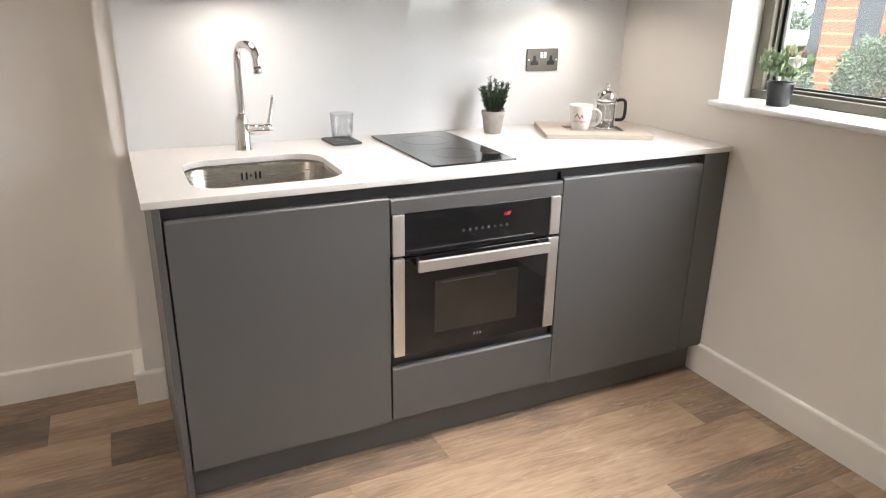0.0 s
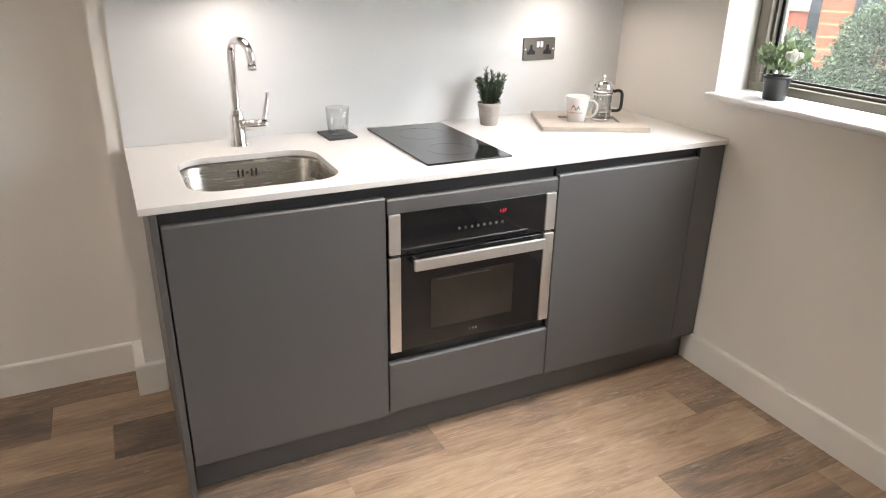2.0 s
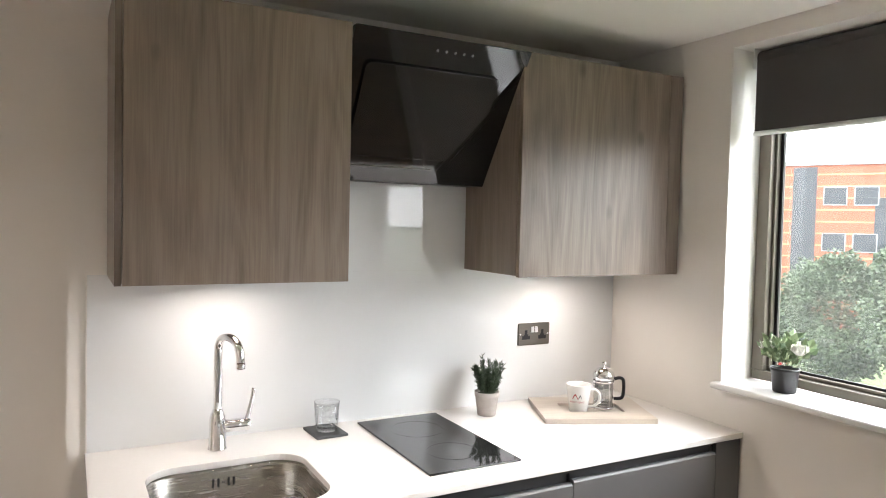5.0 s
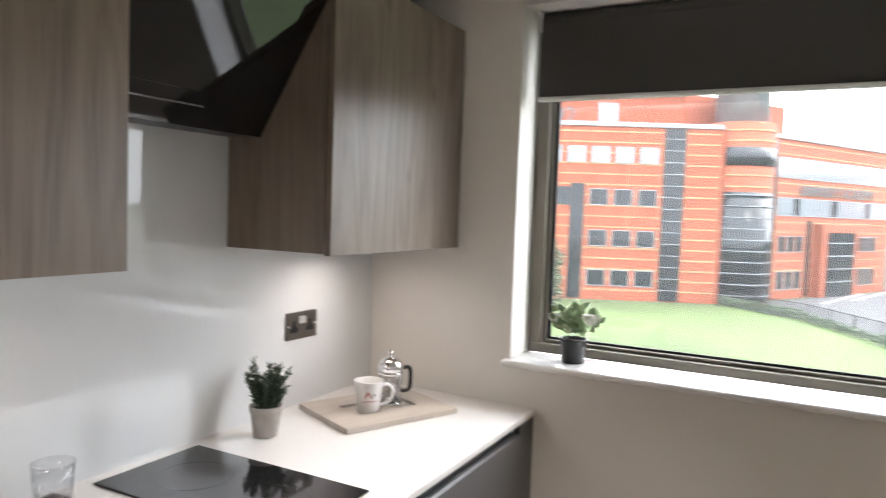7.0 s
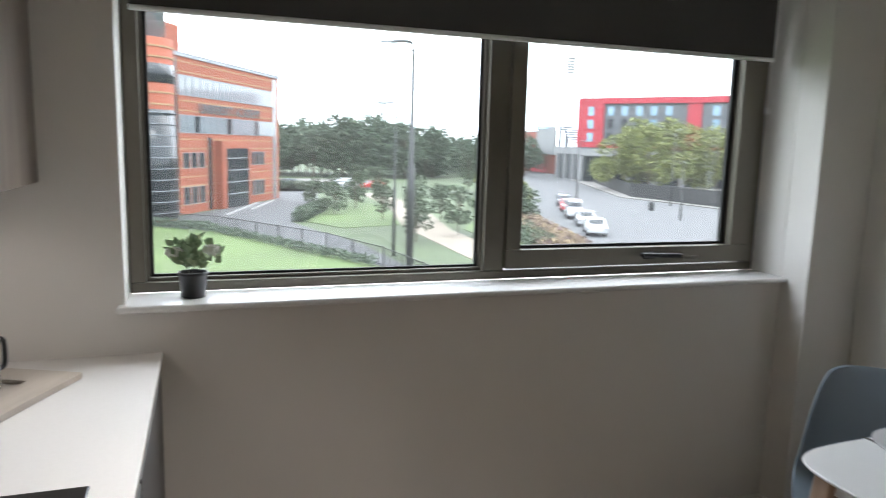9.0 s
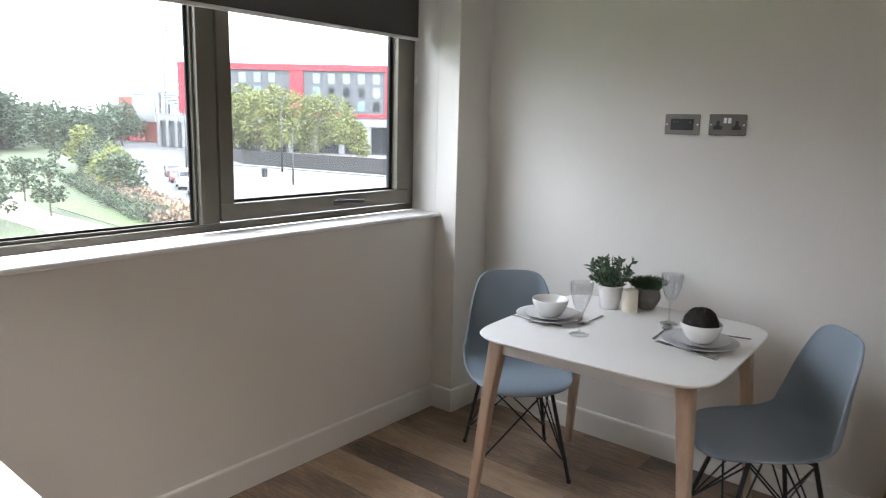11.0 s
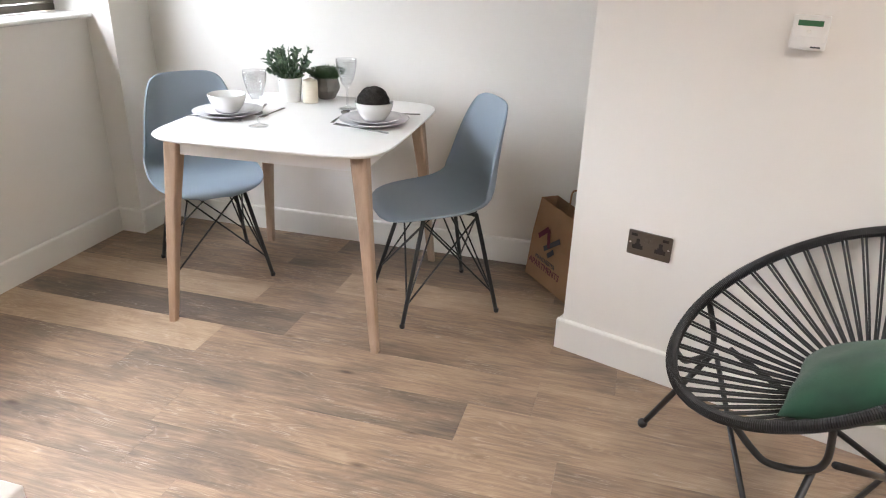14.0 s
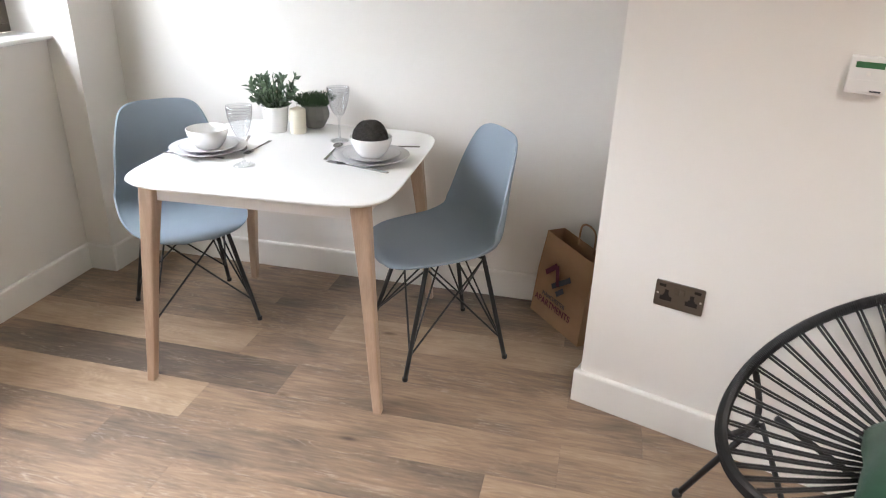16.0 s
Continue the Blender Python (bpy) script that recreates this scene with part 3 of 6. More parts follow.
blind = thing("roller_blind", "charcoal roller blind with a pale bottom bar, half lowered", "blind", (0.08, -1.755, 1.905))
part("fabric", box((-0.0008, -1.165, 0.012), (0.0008, 1.165, 0.25)), M_BLIND, blind, "charcoal blackout fabric")
part("roll", turned(lathe([(0, -1.165), (0.026, -1.165), (0.026, 1.165), (0, 1.165)], 24), Matrix.Translation((0.024, 0, 0.262)) @ pose(0, 0, 0, 90, 0, 0)), M_BLIND, blind, "rolled charcoal fabric", True)
part("bottom_bar", turned(lathe([(0, -1.167), (0.006, -1.167), (0.0085, -1.164), (0.0085, 1.164), (0.006, 1.167), (0, 1.167)], 14), pose(0, 0, 0, 90, 0, 0) @ Matrix.Translation((0, 0.004, 0))), M_BAR, blind, "pale grey bottom bar", True)
for sgn in (-1, 1):
    part("bracket", box((-0.012, sgn * 1.168, 0.225), (0.055, sgn * 1.172, 0.292), 0.001), M_BAR, blind)
    part("end_cap", turned(lathe([(0, 0), (0.018, 0), (0.02, 0.006), (0, 0.006)], 18), Matrix.Translation((0.024, sgn * 1.169 - 0.003, 0.262)) @ pose(0, 0, 0, 90, 0, 0)), M_BAR, blind, "", True)
vs = bmesh.new()
for k in range(62):
    for dx in (0.012, 0.034):
        bmesh.ops.create_icosphere(vs, subdivisions=1, radius=0.0024, matrix=Matrix.Translation((dx + (0.0004 * (k % 2)), -1.182, 0.255 - k * 0.0072)))
part("bead_chain", vs, M_CHAIN, blind, "pale bead pull chain")
part("chain_weight", box((0.014, -1.188, -0.205), (0.032, -1.176, -0.178), 0.004), M_BAR, blind)

# ---- kitchen ----
UF = -0.650


def unit_box(ax, az, bx, bz, y0, y1, bevel=0.0015):
    return box((ax, y0, az), (bx, y1, bz), bevel)


def front(name, x0, x1, z0, z1, parent, mat=None, top_lip=True, label=""):
    """A slab door or drawer front with a chamfered grip along its top."""
    bm = box((x0 + 0.0015, UF, z0), (x1 - 0.0015, UF + 0.019, z1))
    es = [e for e in bm.edges if all(v.co.y < UF + 0.005 for v in e.verts) and all(v.co.z > z1 - 0.001 for v in e.verts)]
    if top_lip:
        bmesh.ops.bevel(bm, geom=es, offset=0.006, segments=1, affect="EDGES")
    ob = part(name, bm, mat or M_GREY, parent, label)
    return soft_edges(ob, 0.001, 2)


su = thing("base_cabinet", "dark grey handleless sink base cabinet with one door", "cabinet", (0, 0, 0), group="kitchen base units")
bm = box((-1.902, -0.628, 0.115), (-1.884, -0.012, 0.868))
box((-1.320, -0.628, 0.115), (-1.303, -0.012, 0.868), bm=bm)
box((-1.884, -0.628, 0.115), (-1.320, -0.012, 0.133), bm=bm)
box((-1.884, -0.020, 0.133), (-1.320, -0.012, 0.868), bm=bm)
box((-1.884, -0.628, 0.76), (-1.320, -0.612, 0.868), bm=bm)
part("carcass", bm, M_DARK, su)
front("door", -1.8995, -1.302, 0.113, 0.850, su)
soft_edges(part("end_panel", box((-1.922, -0.652, 0.0), (-1.9035, -0.012, 0.884)), M_GREY, su, "full-height grey end panel"), 0.001)
ou = thing("oven_housing", "dark grey oven housing with a top panel and a drawer below", "cabinet", (0, 0, 0), group="kitchen base units")
bm = box((-1.299, -0.62, 0.115), (-1.281, -0.012, 0.868))
box((-0.734, -0.62, 0.115), (-0.717, -0.012, 0.868), bm=bm)
box((-1.281, -0.62, 0.115), (-0.734, -0.012, 0.33), bm=bm)
box((-1.281, -0.62, 0.80), (-0.734, -0.012, 0.868), bm=bm)
part("carcass", bm, M_DARK, ou)
front("top_panel", -1.300, -0.714, 0.798, 0.844, ou)
front("drawer", -1.300, -0.714, 0.122, 0.304, ou)
ru = thing("base_cabinet", "dark grey handleless base cabinet with one door beside the wall", "cabinet", (0, 0, 0), group="kitchen base units")
part("carcass", box((-0.711, -0.628, 0.115), (-0.13, -0.012, 0.868)), M_DARK, ru)
front("door", -0.713, -0.124, 0.116, 0.852, ru)
soft_edges(part("filler_panel", box((-0.122, -0.648, 0.118), (-0.006, -0.629, 0.884)), M_GREY, ru, "grey filler strip against the wall"), 0.001)
solid("plinth", box((-1.9, -0.602, 0.0), (-0.016, -0.585, 0.112), 0.001), M_GREY, "dark grey kick plinth under the base units", "plinth", "structure")
solid("grip_rail", box((-1.903, -0.632, 0.869), (-0.123, -0.60, 0.8845)), M_DARK, "anthracite recessed grip rail under the worktop", "rail")

# worktop with the sink opening
SX, SY, SW, SD = -1.604, -0.402, 0.418, 0.362
bm = bmesh.new()
outer = [(-1.945, -0.655), (-0.001, -0.655), (-0.001, -0.001), (-1.945, -0.001)]
inner = round_rect(SW, SD, 0.085, 8, SX, SY)
loops = []
for pts in (outer, inner):
    v = [bm.verts.new((x, y, 0.905)) for x, y in pts]
    loops += [bm.edges.new((v[i], v[(i + 1) % len(v)])) for i in range(len(v))]
bmesh.ops.triangle_fill(bm, edges=loops, use_beauty=True)
ext = bmesh.ops.extrude_face_region(bm, geom=list(bm.faces))
bmesh.ops.translate(bm, vec=(0, 0, -0.02), verts=[g for g in ext["geom"] if isinstance(g, bmesh.types.BMVert)])
soft_edges(solid("worktop", bm, M_TOP, "polished white quartz worktop with an undermount sink opening", "worktop"), 0.0025, 3, 50)

# sink bowl
sink = thing("sink", "brushed steel undermount sink bowl with rounded corners", "sink", (SX, SY, 0.697))
bm = bmesh.new()
rings = []
for grow, r, z in ((0.06, 0.10, 0.186), (0.008, 0.088, 0.186), (0.0, 0.085, 0.178), (-0.010, 0.083, 0.03), (-0.03, 0.075, 0.010), (-0.07, 0.06, 0.003), (-0.2, 0.03, 0.0)):
    rings.append([bm.verts.new((x, y, z)) for x, y in round_rect(SW + grow, SD + grow, r, 8)])
for u, v in zip(rings, rings[1:]):
    for i in range(len(u)):
        bm.faces.new((u[i], u[(i + 1) % len(u)], v[(i + 1) % len(v)], v[i]))
bm.faces.new(rings[-1])
part("bowl", bm, M_SINK, sink, "", True)
part("waste", lathe([(0, 0.002), (0.03, 0.002), (0.042, 0.006), (0.045, 0.002), (0.045, -0.002)], 28), M_CHROME, sink, "round chrome waste", True)
for k, dx in enumerate((-0.028, -0.014, 0.014, 0.028)):
    part("overflow_slot", box((dx - 0.003, 0.1765, 0.136), (dx + 0.003, 0.182, 0.160), 0.002), M_BLACK, sink)
part("overflow_screw", lathe([(0, 0.153), (0.004, 0.153), (0.005, 0.157)], 12), M_CHROME, sink).matrix_basis = pose(0, 0.0245, 0.148, -90, 0, 0)

# tap
tap = thing("mixer_tap", "tall polished chrome mixer tap with a side lever", "tap", (-1.602, -0.115, 0.905))
part("base", lathe([(0, 0), (0.027, 0), (0.028, 0.004), (0.025, 0.008), (0.024, 0.085), (0.022, 0.10), (0.0155, 0.115), (0.0135, 0.12), (0, 0.12)], 28), M_CHROME, tap, "", True)
spout = [(0, 0, 0.11), (0, 0, 0.2), (0, 0, 0.285), (0, -0.008, 0.316), (0, -0.032, 0.334), (0, -0.068, 0.334), (0, -0.098, 0.318), (0, -0.110, 0.29), (0, -0.112, 0.262)]
SWING = pose(0, 0, 0, 0, 0, 22)
part("spout", turned(tube(smooth_path(spout, 6), 0.0125, 16), SWING), M_CHROME, tap, "", True)
part("aerator", turned(lathe([(0, 0), (0.0115, 0), (0.0135, 0.003), (0.0135, 0.02), (0, 0.02)], 18, at=(0, -0.112, 0.252)), SWING), M_CHROME, tap, "", True)
part("cartridge", turned(lathe([(0, 0), (0.0185, 0), (0.0185, 0.052), (0.0175, 0.054), (0.0185, 0.056), (0.0185, 0.078), (0.016, 0.082), (0, 0.082)], 24), Matrix.Translation((0.012, 0, 0.066)) @ pose(0, 0, 0, 0, 90, 0)), M_CHROME, tap, "", True)
part("lever", tube(smooth_path([(0.083, 0, 0.075), (0.09, 0, 0.10), (0.098, -0.002, 0.14), (0.102, -0.004, 0.172)], 5), 0.006, 12, radii=[0.0085 - 0.0002 * i for i in range(16)]), M_CHROME, tap, "", True)

# hob
hob = thing("induction_hob", "black glass two-ring induction hob set on the worktop", "hob", (-0.992, -0.311, 0.905))
soft_edges(part("glass_plate", box((-0.147, -0.265, 0.0005), (0.147, 0.265, 0.0065)), M_BGLASS, hob), 0.002, 2)
for cy, r in ((0.115, 0.085), (-0.12, 0.075)):
    part("ring_mark", lathe([(r - 0.0012, 0.0066), (r, 0.0069), (r + 0.0012, 0.0066)], 40, at=(0, cy, 0)), M_RING, hob)

# oven
oven = thing("built_in_oven", "black glass built-in compact oven with a brushed steel bar handle", "oven", (-1.007, -0.645, 0.342))
part("cavity_body", box((-0.268, 0.012, 0.0), (0.268, 0.5, 0.45)), M_DARK, oven)
part("control_panel", box((-0.25, -0.004, 0.327), (0.25, 0.012, 0.455), 0.0015), M_BGLASS, oven, "black glass control panel")
for sgn in (-1, 1):
    part("panel_trim", box((sgn * 0.251, -0.008, 0.328), (sgn * 0.288, 0.012, 0.454), 0.002), M_STEEL, oven, "brushed steel end trim")
door = part("door", box((-0.25, -0.004, 0.0), (0.25, 0.012, 0.318), 0.0015), M_BGLASS, oven, "black glass drop-down door")
for sgn in (-1, 1):
    part("door_trim", box((sgn * 0.251, -0.008, 0.0), (sgn * 0.288, 0.012, 0.318), 0.002), M_STEEL, door, "brushed steel door trim")
part("door_window", prism(round_rect(0.295, 0.175, 0.006), 0, 0.001), M_OVENWIN, door, "dim inner window").matrix_basis = pose(-0.005, -0.0042, 0.145, 90, 0, 0)
part("vent_slot", box((-0.13, -0.0056, 0.223), (0.06, -0.0052, 0.226)), M_PRINT, door)
part("handle", box((-0.227, -0.058, 0.288), (0.223, -0.046, 0.322), 0.0015), M_STEEL_H, door, "flat brushed steel bar handle")
for sgn in (-1, 1):
    part("handle_arm", box((-0.002 + sgn * 0.205, -0.047, 0.292), (-0.002 + sgn * 0.212, -0.004, 0.316)), M_BLACK, door)
words("1:37", 0.0145, M_LED, "clock_digits", oven, pose(0.092, -0.0049, 0.418, 90, 0, 0))
for k in range(8):
    part("touch_icon", prism(round_rect(0.009, 0.009, 0.002, 2), 0, 0.0004), M_PRINT, oven).matrix_basis = pose(-0.058 + k * 0.0215, -0.0042, 0.382, 90, 0, 0)
for k in range(3):
    part("maker_mark", box((-0.014 + k * 0.011, -0.0049, 0.024), (-0.008 + k * 0.011, -0.0042, 0.032)), M_ICON, door)
part("lower_shadow_gap", box((-0.286, 0.02, -0.03), (0.286, 0.03, -0.002)), M_DARK, oven)

# splashback
solid("splashback", box((-1.94, -0.006, 0.9055), (-0.0015, -0.0005, 1.412)), M_SPLASH, "glossy white glass splashback above the worktop", "splashback", "structure")
solid("splashback_hood", box((-1.29, -0.006, 1.4125), (-0.706, -0.0005, 1.80)), M_SPLASH, "glossy white glass panel under the cooker hood", "splashback", "structure")
solid("splashback_trim", box((-1.9435, -0.009, 0.906), (-1.9405, -0.0005, 1.414)), M_SKIRT, "slim white edge trim of the splashback", "trim", "structure")

# wall cabinets
CZ0, CZ1, CF = 1.411, 2.131, -0.354


def wall_cabinet(x0, x1, label):
    """A wall unit with a slab door, an end panel and a lamp under its base."""
    cab = thing("wall_cabinet", label, "cabinet", ((x0 + x1) / 2, 0, CZ0), group="kitchen wall units")
    h, w = CZ1 - CZ0, (x1 - x0) / 2
    soft_edges(part("carcass", box((-w, CF + 0.021, 0.004), (w, -0.001, h)), M_LAM, cab), 0.001)
    return cab, w, h


ca, w, h = wall_cabinet(-1.888, -1.295, "grey-brown oak laminate wall cabinet above the sink")
soft_edges(part("door", box((-w + 0.016, CF, 0), (w, CF + 0.018, h), 0), M_LAM, ca), 0.001)
soft_edges(part("end_panel", box((-w - 0.002, CF, 0), (-w + 0.014, -0.001, h + 0.001), 0), M_LAM, ca), 0.001)
cb, w, h = wall_cabinet(-0.717, -0.012, "grey-brown oak laminate wall cabinet above the coffee tray")
soft_edges(part("door", box((-w, CF, 0), (w - 0.062, CF + 0.018, h), 0), M_LAM, cb), 0.001)
soft_edges(part("filler_panel", box((w - 0.060, CF, 0), (w, CF + 0.018, h), 0), M_LAM, cb, "narrow oak laminate filler"), 0.001)
for (lx, ly), cab in zip(CABINET_LIGHTS, (ca, cb)):
    fit_ = part("light_fitting", lathe([(0, 0.004), (0.036, 0.004), (0.036, -0.002), (0.030, -0.004), (0.0295, 0.0)], 28), M_STEEL, cab, "flush round lamp", True)
    fit_.matrix_basis = pose(lx - cab.location.x, ly, 0.002)

# cooker hood
hood = thing("cooker_hood", "black glass angled cooker hood between the wall cabinets", "cooker hood", (-1.000, 0, 1.712))
T, B = Vector((0, -0.385, 0.435)), Vector((0, -0.150, 0.0))
bm = bmesh.new()
prof = [(-0.110, 0.0), (-0.372, 0.412), (-0.30, 0.412), (-0.002, 0.412), (-0.002, 0.0)]
ends = [[bm.verts.new((x, y, z)) for y, z in prof] for x in (-0.291, 0.291)]
for i in range(5):
    bm.faces.new((ends[0][i], ends[0][(i + 1) % 5], ends[1][(i + 1) % 5], ends[1][i]))
bm.faces.new(ends[0])
bm.faces.new(ends[1][::-1])
part("body", bm, M_BLACK, hood)
tilt = math.degrees(math.atan2(0.262, 0.412))
slope = Matrix.Translation((0, -0.243, 0.206)) @ pose(0, 0, 0, 90 + tilt, 0, 0)
soft_edges(part("glass_front", turned(box((-0.293, -0.244, -0.001), (0.293, 0.244, 0.006)), slope), M_BGLASS, hood, "tilted black glass front"), 0.0015)
soft_edges(part("glass_flap", turned(prism(round_rect(0.45, 0.30, 0.02), 0.012, 0.019), slope @ Matrix.Translation((-0.02, 0.0, 0))), M_BGLASS, hood, "raised black glass intake flap"), 0.002)
part("flap_spacer", turned(prism(round_rect(0.43, 0.28, 0.02), 0.006, 0.012), slope @ Matrix.Translation((-0.02, 0.0, 0))), M_BLACK, hood)
part("trim_line", turned(box((-0.24, -0.190, 0.006), (0.06, -0.186, 0.008)), slope), M_POTG, hood, "slim grey trim line")
for k in range(5):
    part("touch_button", turned(lathe([(0, 0.0066), (0.004, 0.0066), (0.0045, 0.006)], 12), slope @ Matrix.Translation((-0.03 + 0.03 * k, 0.205, 0))), M_ICON, hood)


def socket(name, m, label, usb=False, blank=False, w=0.146, parent_kind=""):
    """A flat metal wall plate: two outlets with switches, or a dark data plate."""
    s = thing(name, label, "socket", (0, 0, 0))
    s.matrix_world = m
    soft_edges(part("plate", turned(prism(round_rect(w, 0.086, 0.005), 0, 0.006), pose(0, 0, 0, 90, 0, 0)), M_NICKEL, s, "satin nickel plate"), 0.0012)
    f = -0.0062
    if blank:
        part("inset", box((-0.05, f - 0.002, -0.024), (0.05, f, 0.024), 0.001), M_BLACK, s, "black module insert")
        for dx in (-0.035, -0.02, 0.035):
            part("contact", box((dx - 0.003, f - 0.003, 0.008), (dx + 0.003, f - 0.002, 0.012)), M_NICKEL, s)
    else:
        for sx in (-0.038, 0.038):
            b = box((sx - 0.006, f - 0.001, -0.002), (sx + 0.006, f, 0.016), 0.0005)
            box((sx - 0.018, f - 0.001, -0.020), (sx + 0.018, f, -0.006), bm=b)
            box((sx - 0.010, f - 0.001, -0.008), (sx + 0.010, f, 0.0), bm=b)
            part("outlet", b, M_BLACK, s, "black three-pin outlet")
        for sx in (-0.0085, 0.0085):
            part("switch", box((sx - 0.0065, f - 0.004, 0.006), (sx + 0.0065, f, 0.029), 0.0015), M_NICKEL if usb else M_STEEL_H, s, "metal rocker switch")
        if usb:
            for sx in (-0.052, 0.052):
                part("usb_port", box((sx - 0.010, f - 0.001, 0.024), (sx + 0.010, f, 0.033)), M_BLACK, s)
    for sx in (-w / 2 + 0.009, w / 2 - 0.009):
        part("screw", turned(lathe([(0, 0.0015), (0.003, 0.0015), (0.0035, 0)], 12), Matrix.Translation((sx, f, 0)) @ pose(0, 0, 0, 90, 0, 0)), M_STEEL, s)
    return s


socket("wall_socket", pose(-0.4015, -0.0065, 1.160), "satin nickel double wall socket with black outlets above the worktop")
socket("wall_socket", pose(-1.345, SOUTH, 1.528, 0, 0, 180), "satin nickel double wall socket high on the dining wall", w=0.150)
socket("data_plate", pose(-1.156, SOUTH, 1.526, 0, 0, 180), "satin nickel plate with a black data module on the dining wall", blank=True, w=0.150)
PIER_TURN = math.degrees(math.atan2(-ALONG.y, -ALONG.x)) + 180
c = PIER + ALONG * 0.274
socket("wall_socket", pose(c.x, c.y, 0.487, 0, 0, PIER_TURN), "dark nickel double socket with charging ports, low on the angled wall", True)

# thermostat on the angled wall
c = PIER + ALONG * 0.603
th = thing("thermostat", "white wall thermostat with a green display", "thermostat", (c.x, c.y, 1.188))
th.matrix_world = pose(c.x, c.y, 1.188, 0, 0, PIER_TURN)
soft_edges(part("case", box((-0.043, -0.026, -0.043), (0.043, 0, 0.043)), M_BAR, th), 0.003)
part("display", box((-0.030, -0.0268, 0.017), (0.030, -0.026, 0.031)), M_LCD, th, "green display")
part("flap", box((-0.038, -0.0275, -0.037), (0.038, -0.026, -0.010), 0.001), M_BAR, th)
part("button", turned(lathe([(0, 0.002), (0.004, 0.002), (0.005, 0)], 14), Matrix.Translation((0, -0.026, 0.003)) @ pose(0, 0, 0, 90, 0, 0)), M_SKIRT, th)
part("maker_mark", box((0.010, -0.0281, -0.037), (0.034, -0.0275, -0.033)), M_INK2, th)

for lx, ly in DOWNLIGHTS:
    d = thing("downlight", "round white recessed ceiling downlight", "ceiling light", (lx, ly, CEIL), group="ceiling downlights")
    part("bezel", lathe([(0.046, 0.0), (0.044, -0.005), (0.040, -0.005), (0.039, -0.001)], 28), M_BAR, d, "", True)
    part("lens", lathe([(0, -0.0015), (0.039, -0.0015), (0.039, -0.0005)], 24), M_LENS, d)


# ---- things on the worktop ----
def plant_leaf_part(name, me, mat, parent, label=""):
    me.materials.append(mat)
    ob = new(name, me)
    ob.parent = parent
    return tagged(ob, label)


tray = thing("serving_board", "pale limed wooden serving board with a sunken middle, on the worktop", "board", (-0.318, -0.2515, 0.905), -24)
bm = bmesh.new()
outer = round_rect(0.395, 0.297, 0.004, 2)
slot = round_rect(0.22, 0.111, 0.002, 2, 0.003, 0.003)
loops = []
for pts in (outer, slot):
    v = [bm.verts.new((x, y, 0.017)) for x, y in pts]
    loops += [bm.edges.new((v[i], v[(i + 1) % len(v)])) for i in range(len(v))]
bmesh.ops.triangle_fill(bm, edges=loops, use_beauty=True)
ext = bmesh.ops.extrude_face_region(bm, geom=list(bm.faces))
bmesh.ops.translate(bm, vec=(0, 0, -0.0165), verts=[g for g in ext["geom"] if isinstance(g, bmesh.types.BMVert)])
soft_edges(part("board", bm, M_TRAY, tray), 0.0015, 2, 50)
part("recess_floor", box((-0.1068, -0.0522, 0.002), (0.1128, 0.0582, 0.008)), M_TRAY, tray)

mug = thing("mug", "white ceramic mug printed with a red roof mark, on the board", "mug", (-0.368, -0.247, 0.913), -50)
part("cup", lathe([(0, 0.002), (0.029, 0.0), (0.0325, 0.003), (0.0385, 0.05), (0.0448, 0.098), (0.0435, 0.100), (0.0415, 0.098), (0.0355, 0.05), (0.0295, 0.008), (0, 0.006)], 40), M_CER, mug, "", True)
part("handle", tube(smooth_path([(0.040, 0, 0.080), (0.058, 0, 0.085), (0.074, 0, 0.07), (0.072, 0, 0.046), (0.056, 0, 0.027), (0.034, 0, 0.022)], 6), 0.005, 10), M_CER, mug, "", True)


def mug_side(z):
    """The radius just outside the mug's wall at height z."""
    return 0.0331 + (z - 0.003) * 0.13


def curved_mark(name, pts, mat, parent, width=0.0035):
    """A painted stroke that follows the mug's side."""
    bm = bmesh.new()
    prev = None
    for a, z in pts:
        r = mug_side(z)
        q = [bm.verts.new((r * math.cos(radians(a)), r * math.sin(radians(a)), z + d)) for d in (-width, width)]
        if prev:
            bm.faces.new((prev[0], q[0], q[1], prev[1]))
        prev = q
    return part(name, bm, mat, parent)


curved_mark("printed_roof", [(-112, 0.052), (-104, 0.062), (-96, 0.070), (-88, 0.060), (-82, 0.052)], M_RED, mug)
curved_mark("printed_roof", [(-80, 0.054), (-72, 0.066), (-64, 0.056)], M_ICON, mug)
print_word = words("APARTMENTS", 0.0088, M_RED, "printed_word", mug, Matrix(), 0.0)
for v in print_word.data.vertices:
    a, z = radians(-88) + v.co.x / 0.038, 0.041 + v.co.y
    v.co = (mug_side(z) * math.cos(a), mug_side(z) * math.sin(a), z)

press = thing("cafetiere", "small glass cafetiere with chrome lid and black handle", "cafetiere", (-0.265, -0.260, 0.9132), -27)
jar = part("glass_jar", lathe([(0, 0.008), (0.036, 0.008), (0.036, 0.115), (0.0345, 0.115), (0.0345, 0.0105), (0, 0.0105)], 36), M_GLASS, press, "clear glass jar", True)
jar.visible_shadow = False
part("lid", lathe([(0.039, 0.112), (0.040, 0.118), (0.040, 0.128), (0.036, 0.138), (0.027, 0.148), (0.012, 0.154), (0.004, 0.156), (0.003, 0.160), (0.007, 0.163), (0.009, 0.168), (0.007, 0.174), (0, 0.176)], 36), M_CHROME, press, "domed chrome lid", True)
for z in (0.010, 0.104):
    part("band", lathe([(0.0372, z - 0.004), (0.0385, z - 0.004), (0.0385, z + 0.004), (0.0372, z + 0.004)], 36), M_CHROME, press, "chrome band", True)
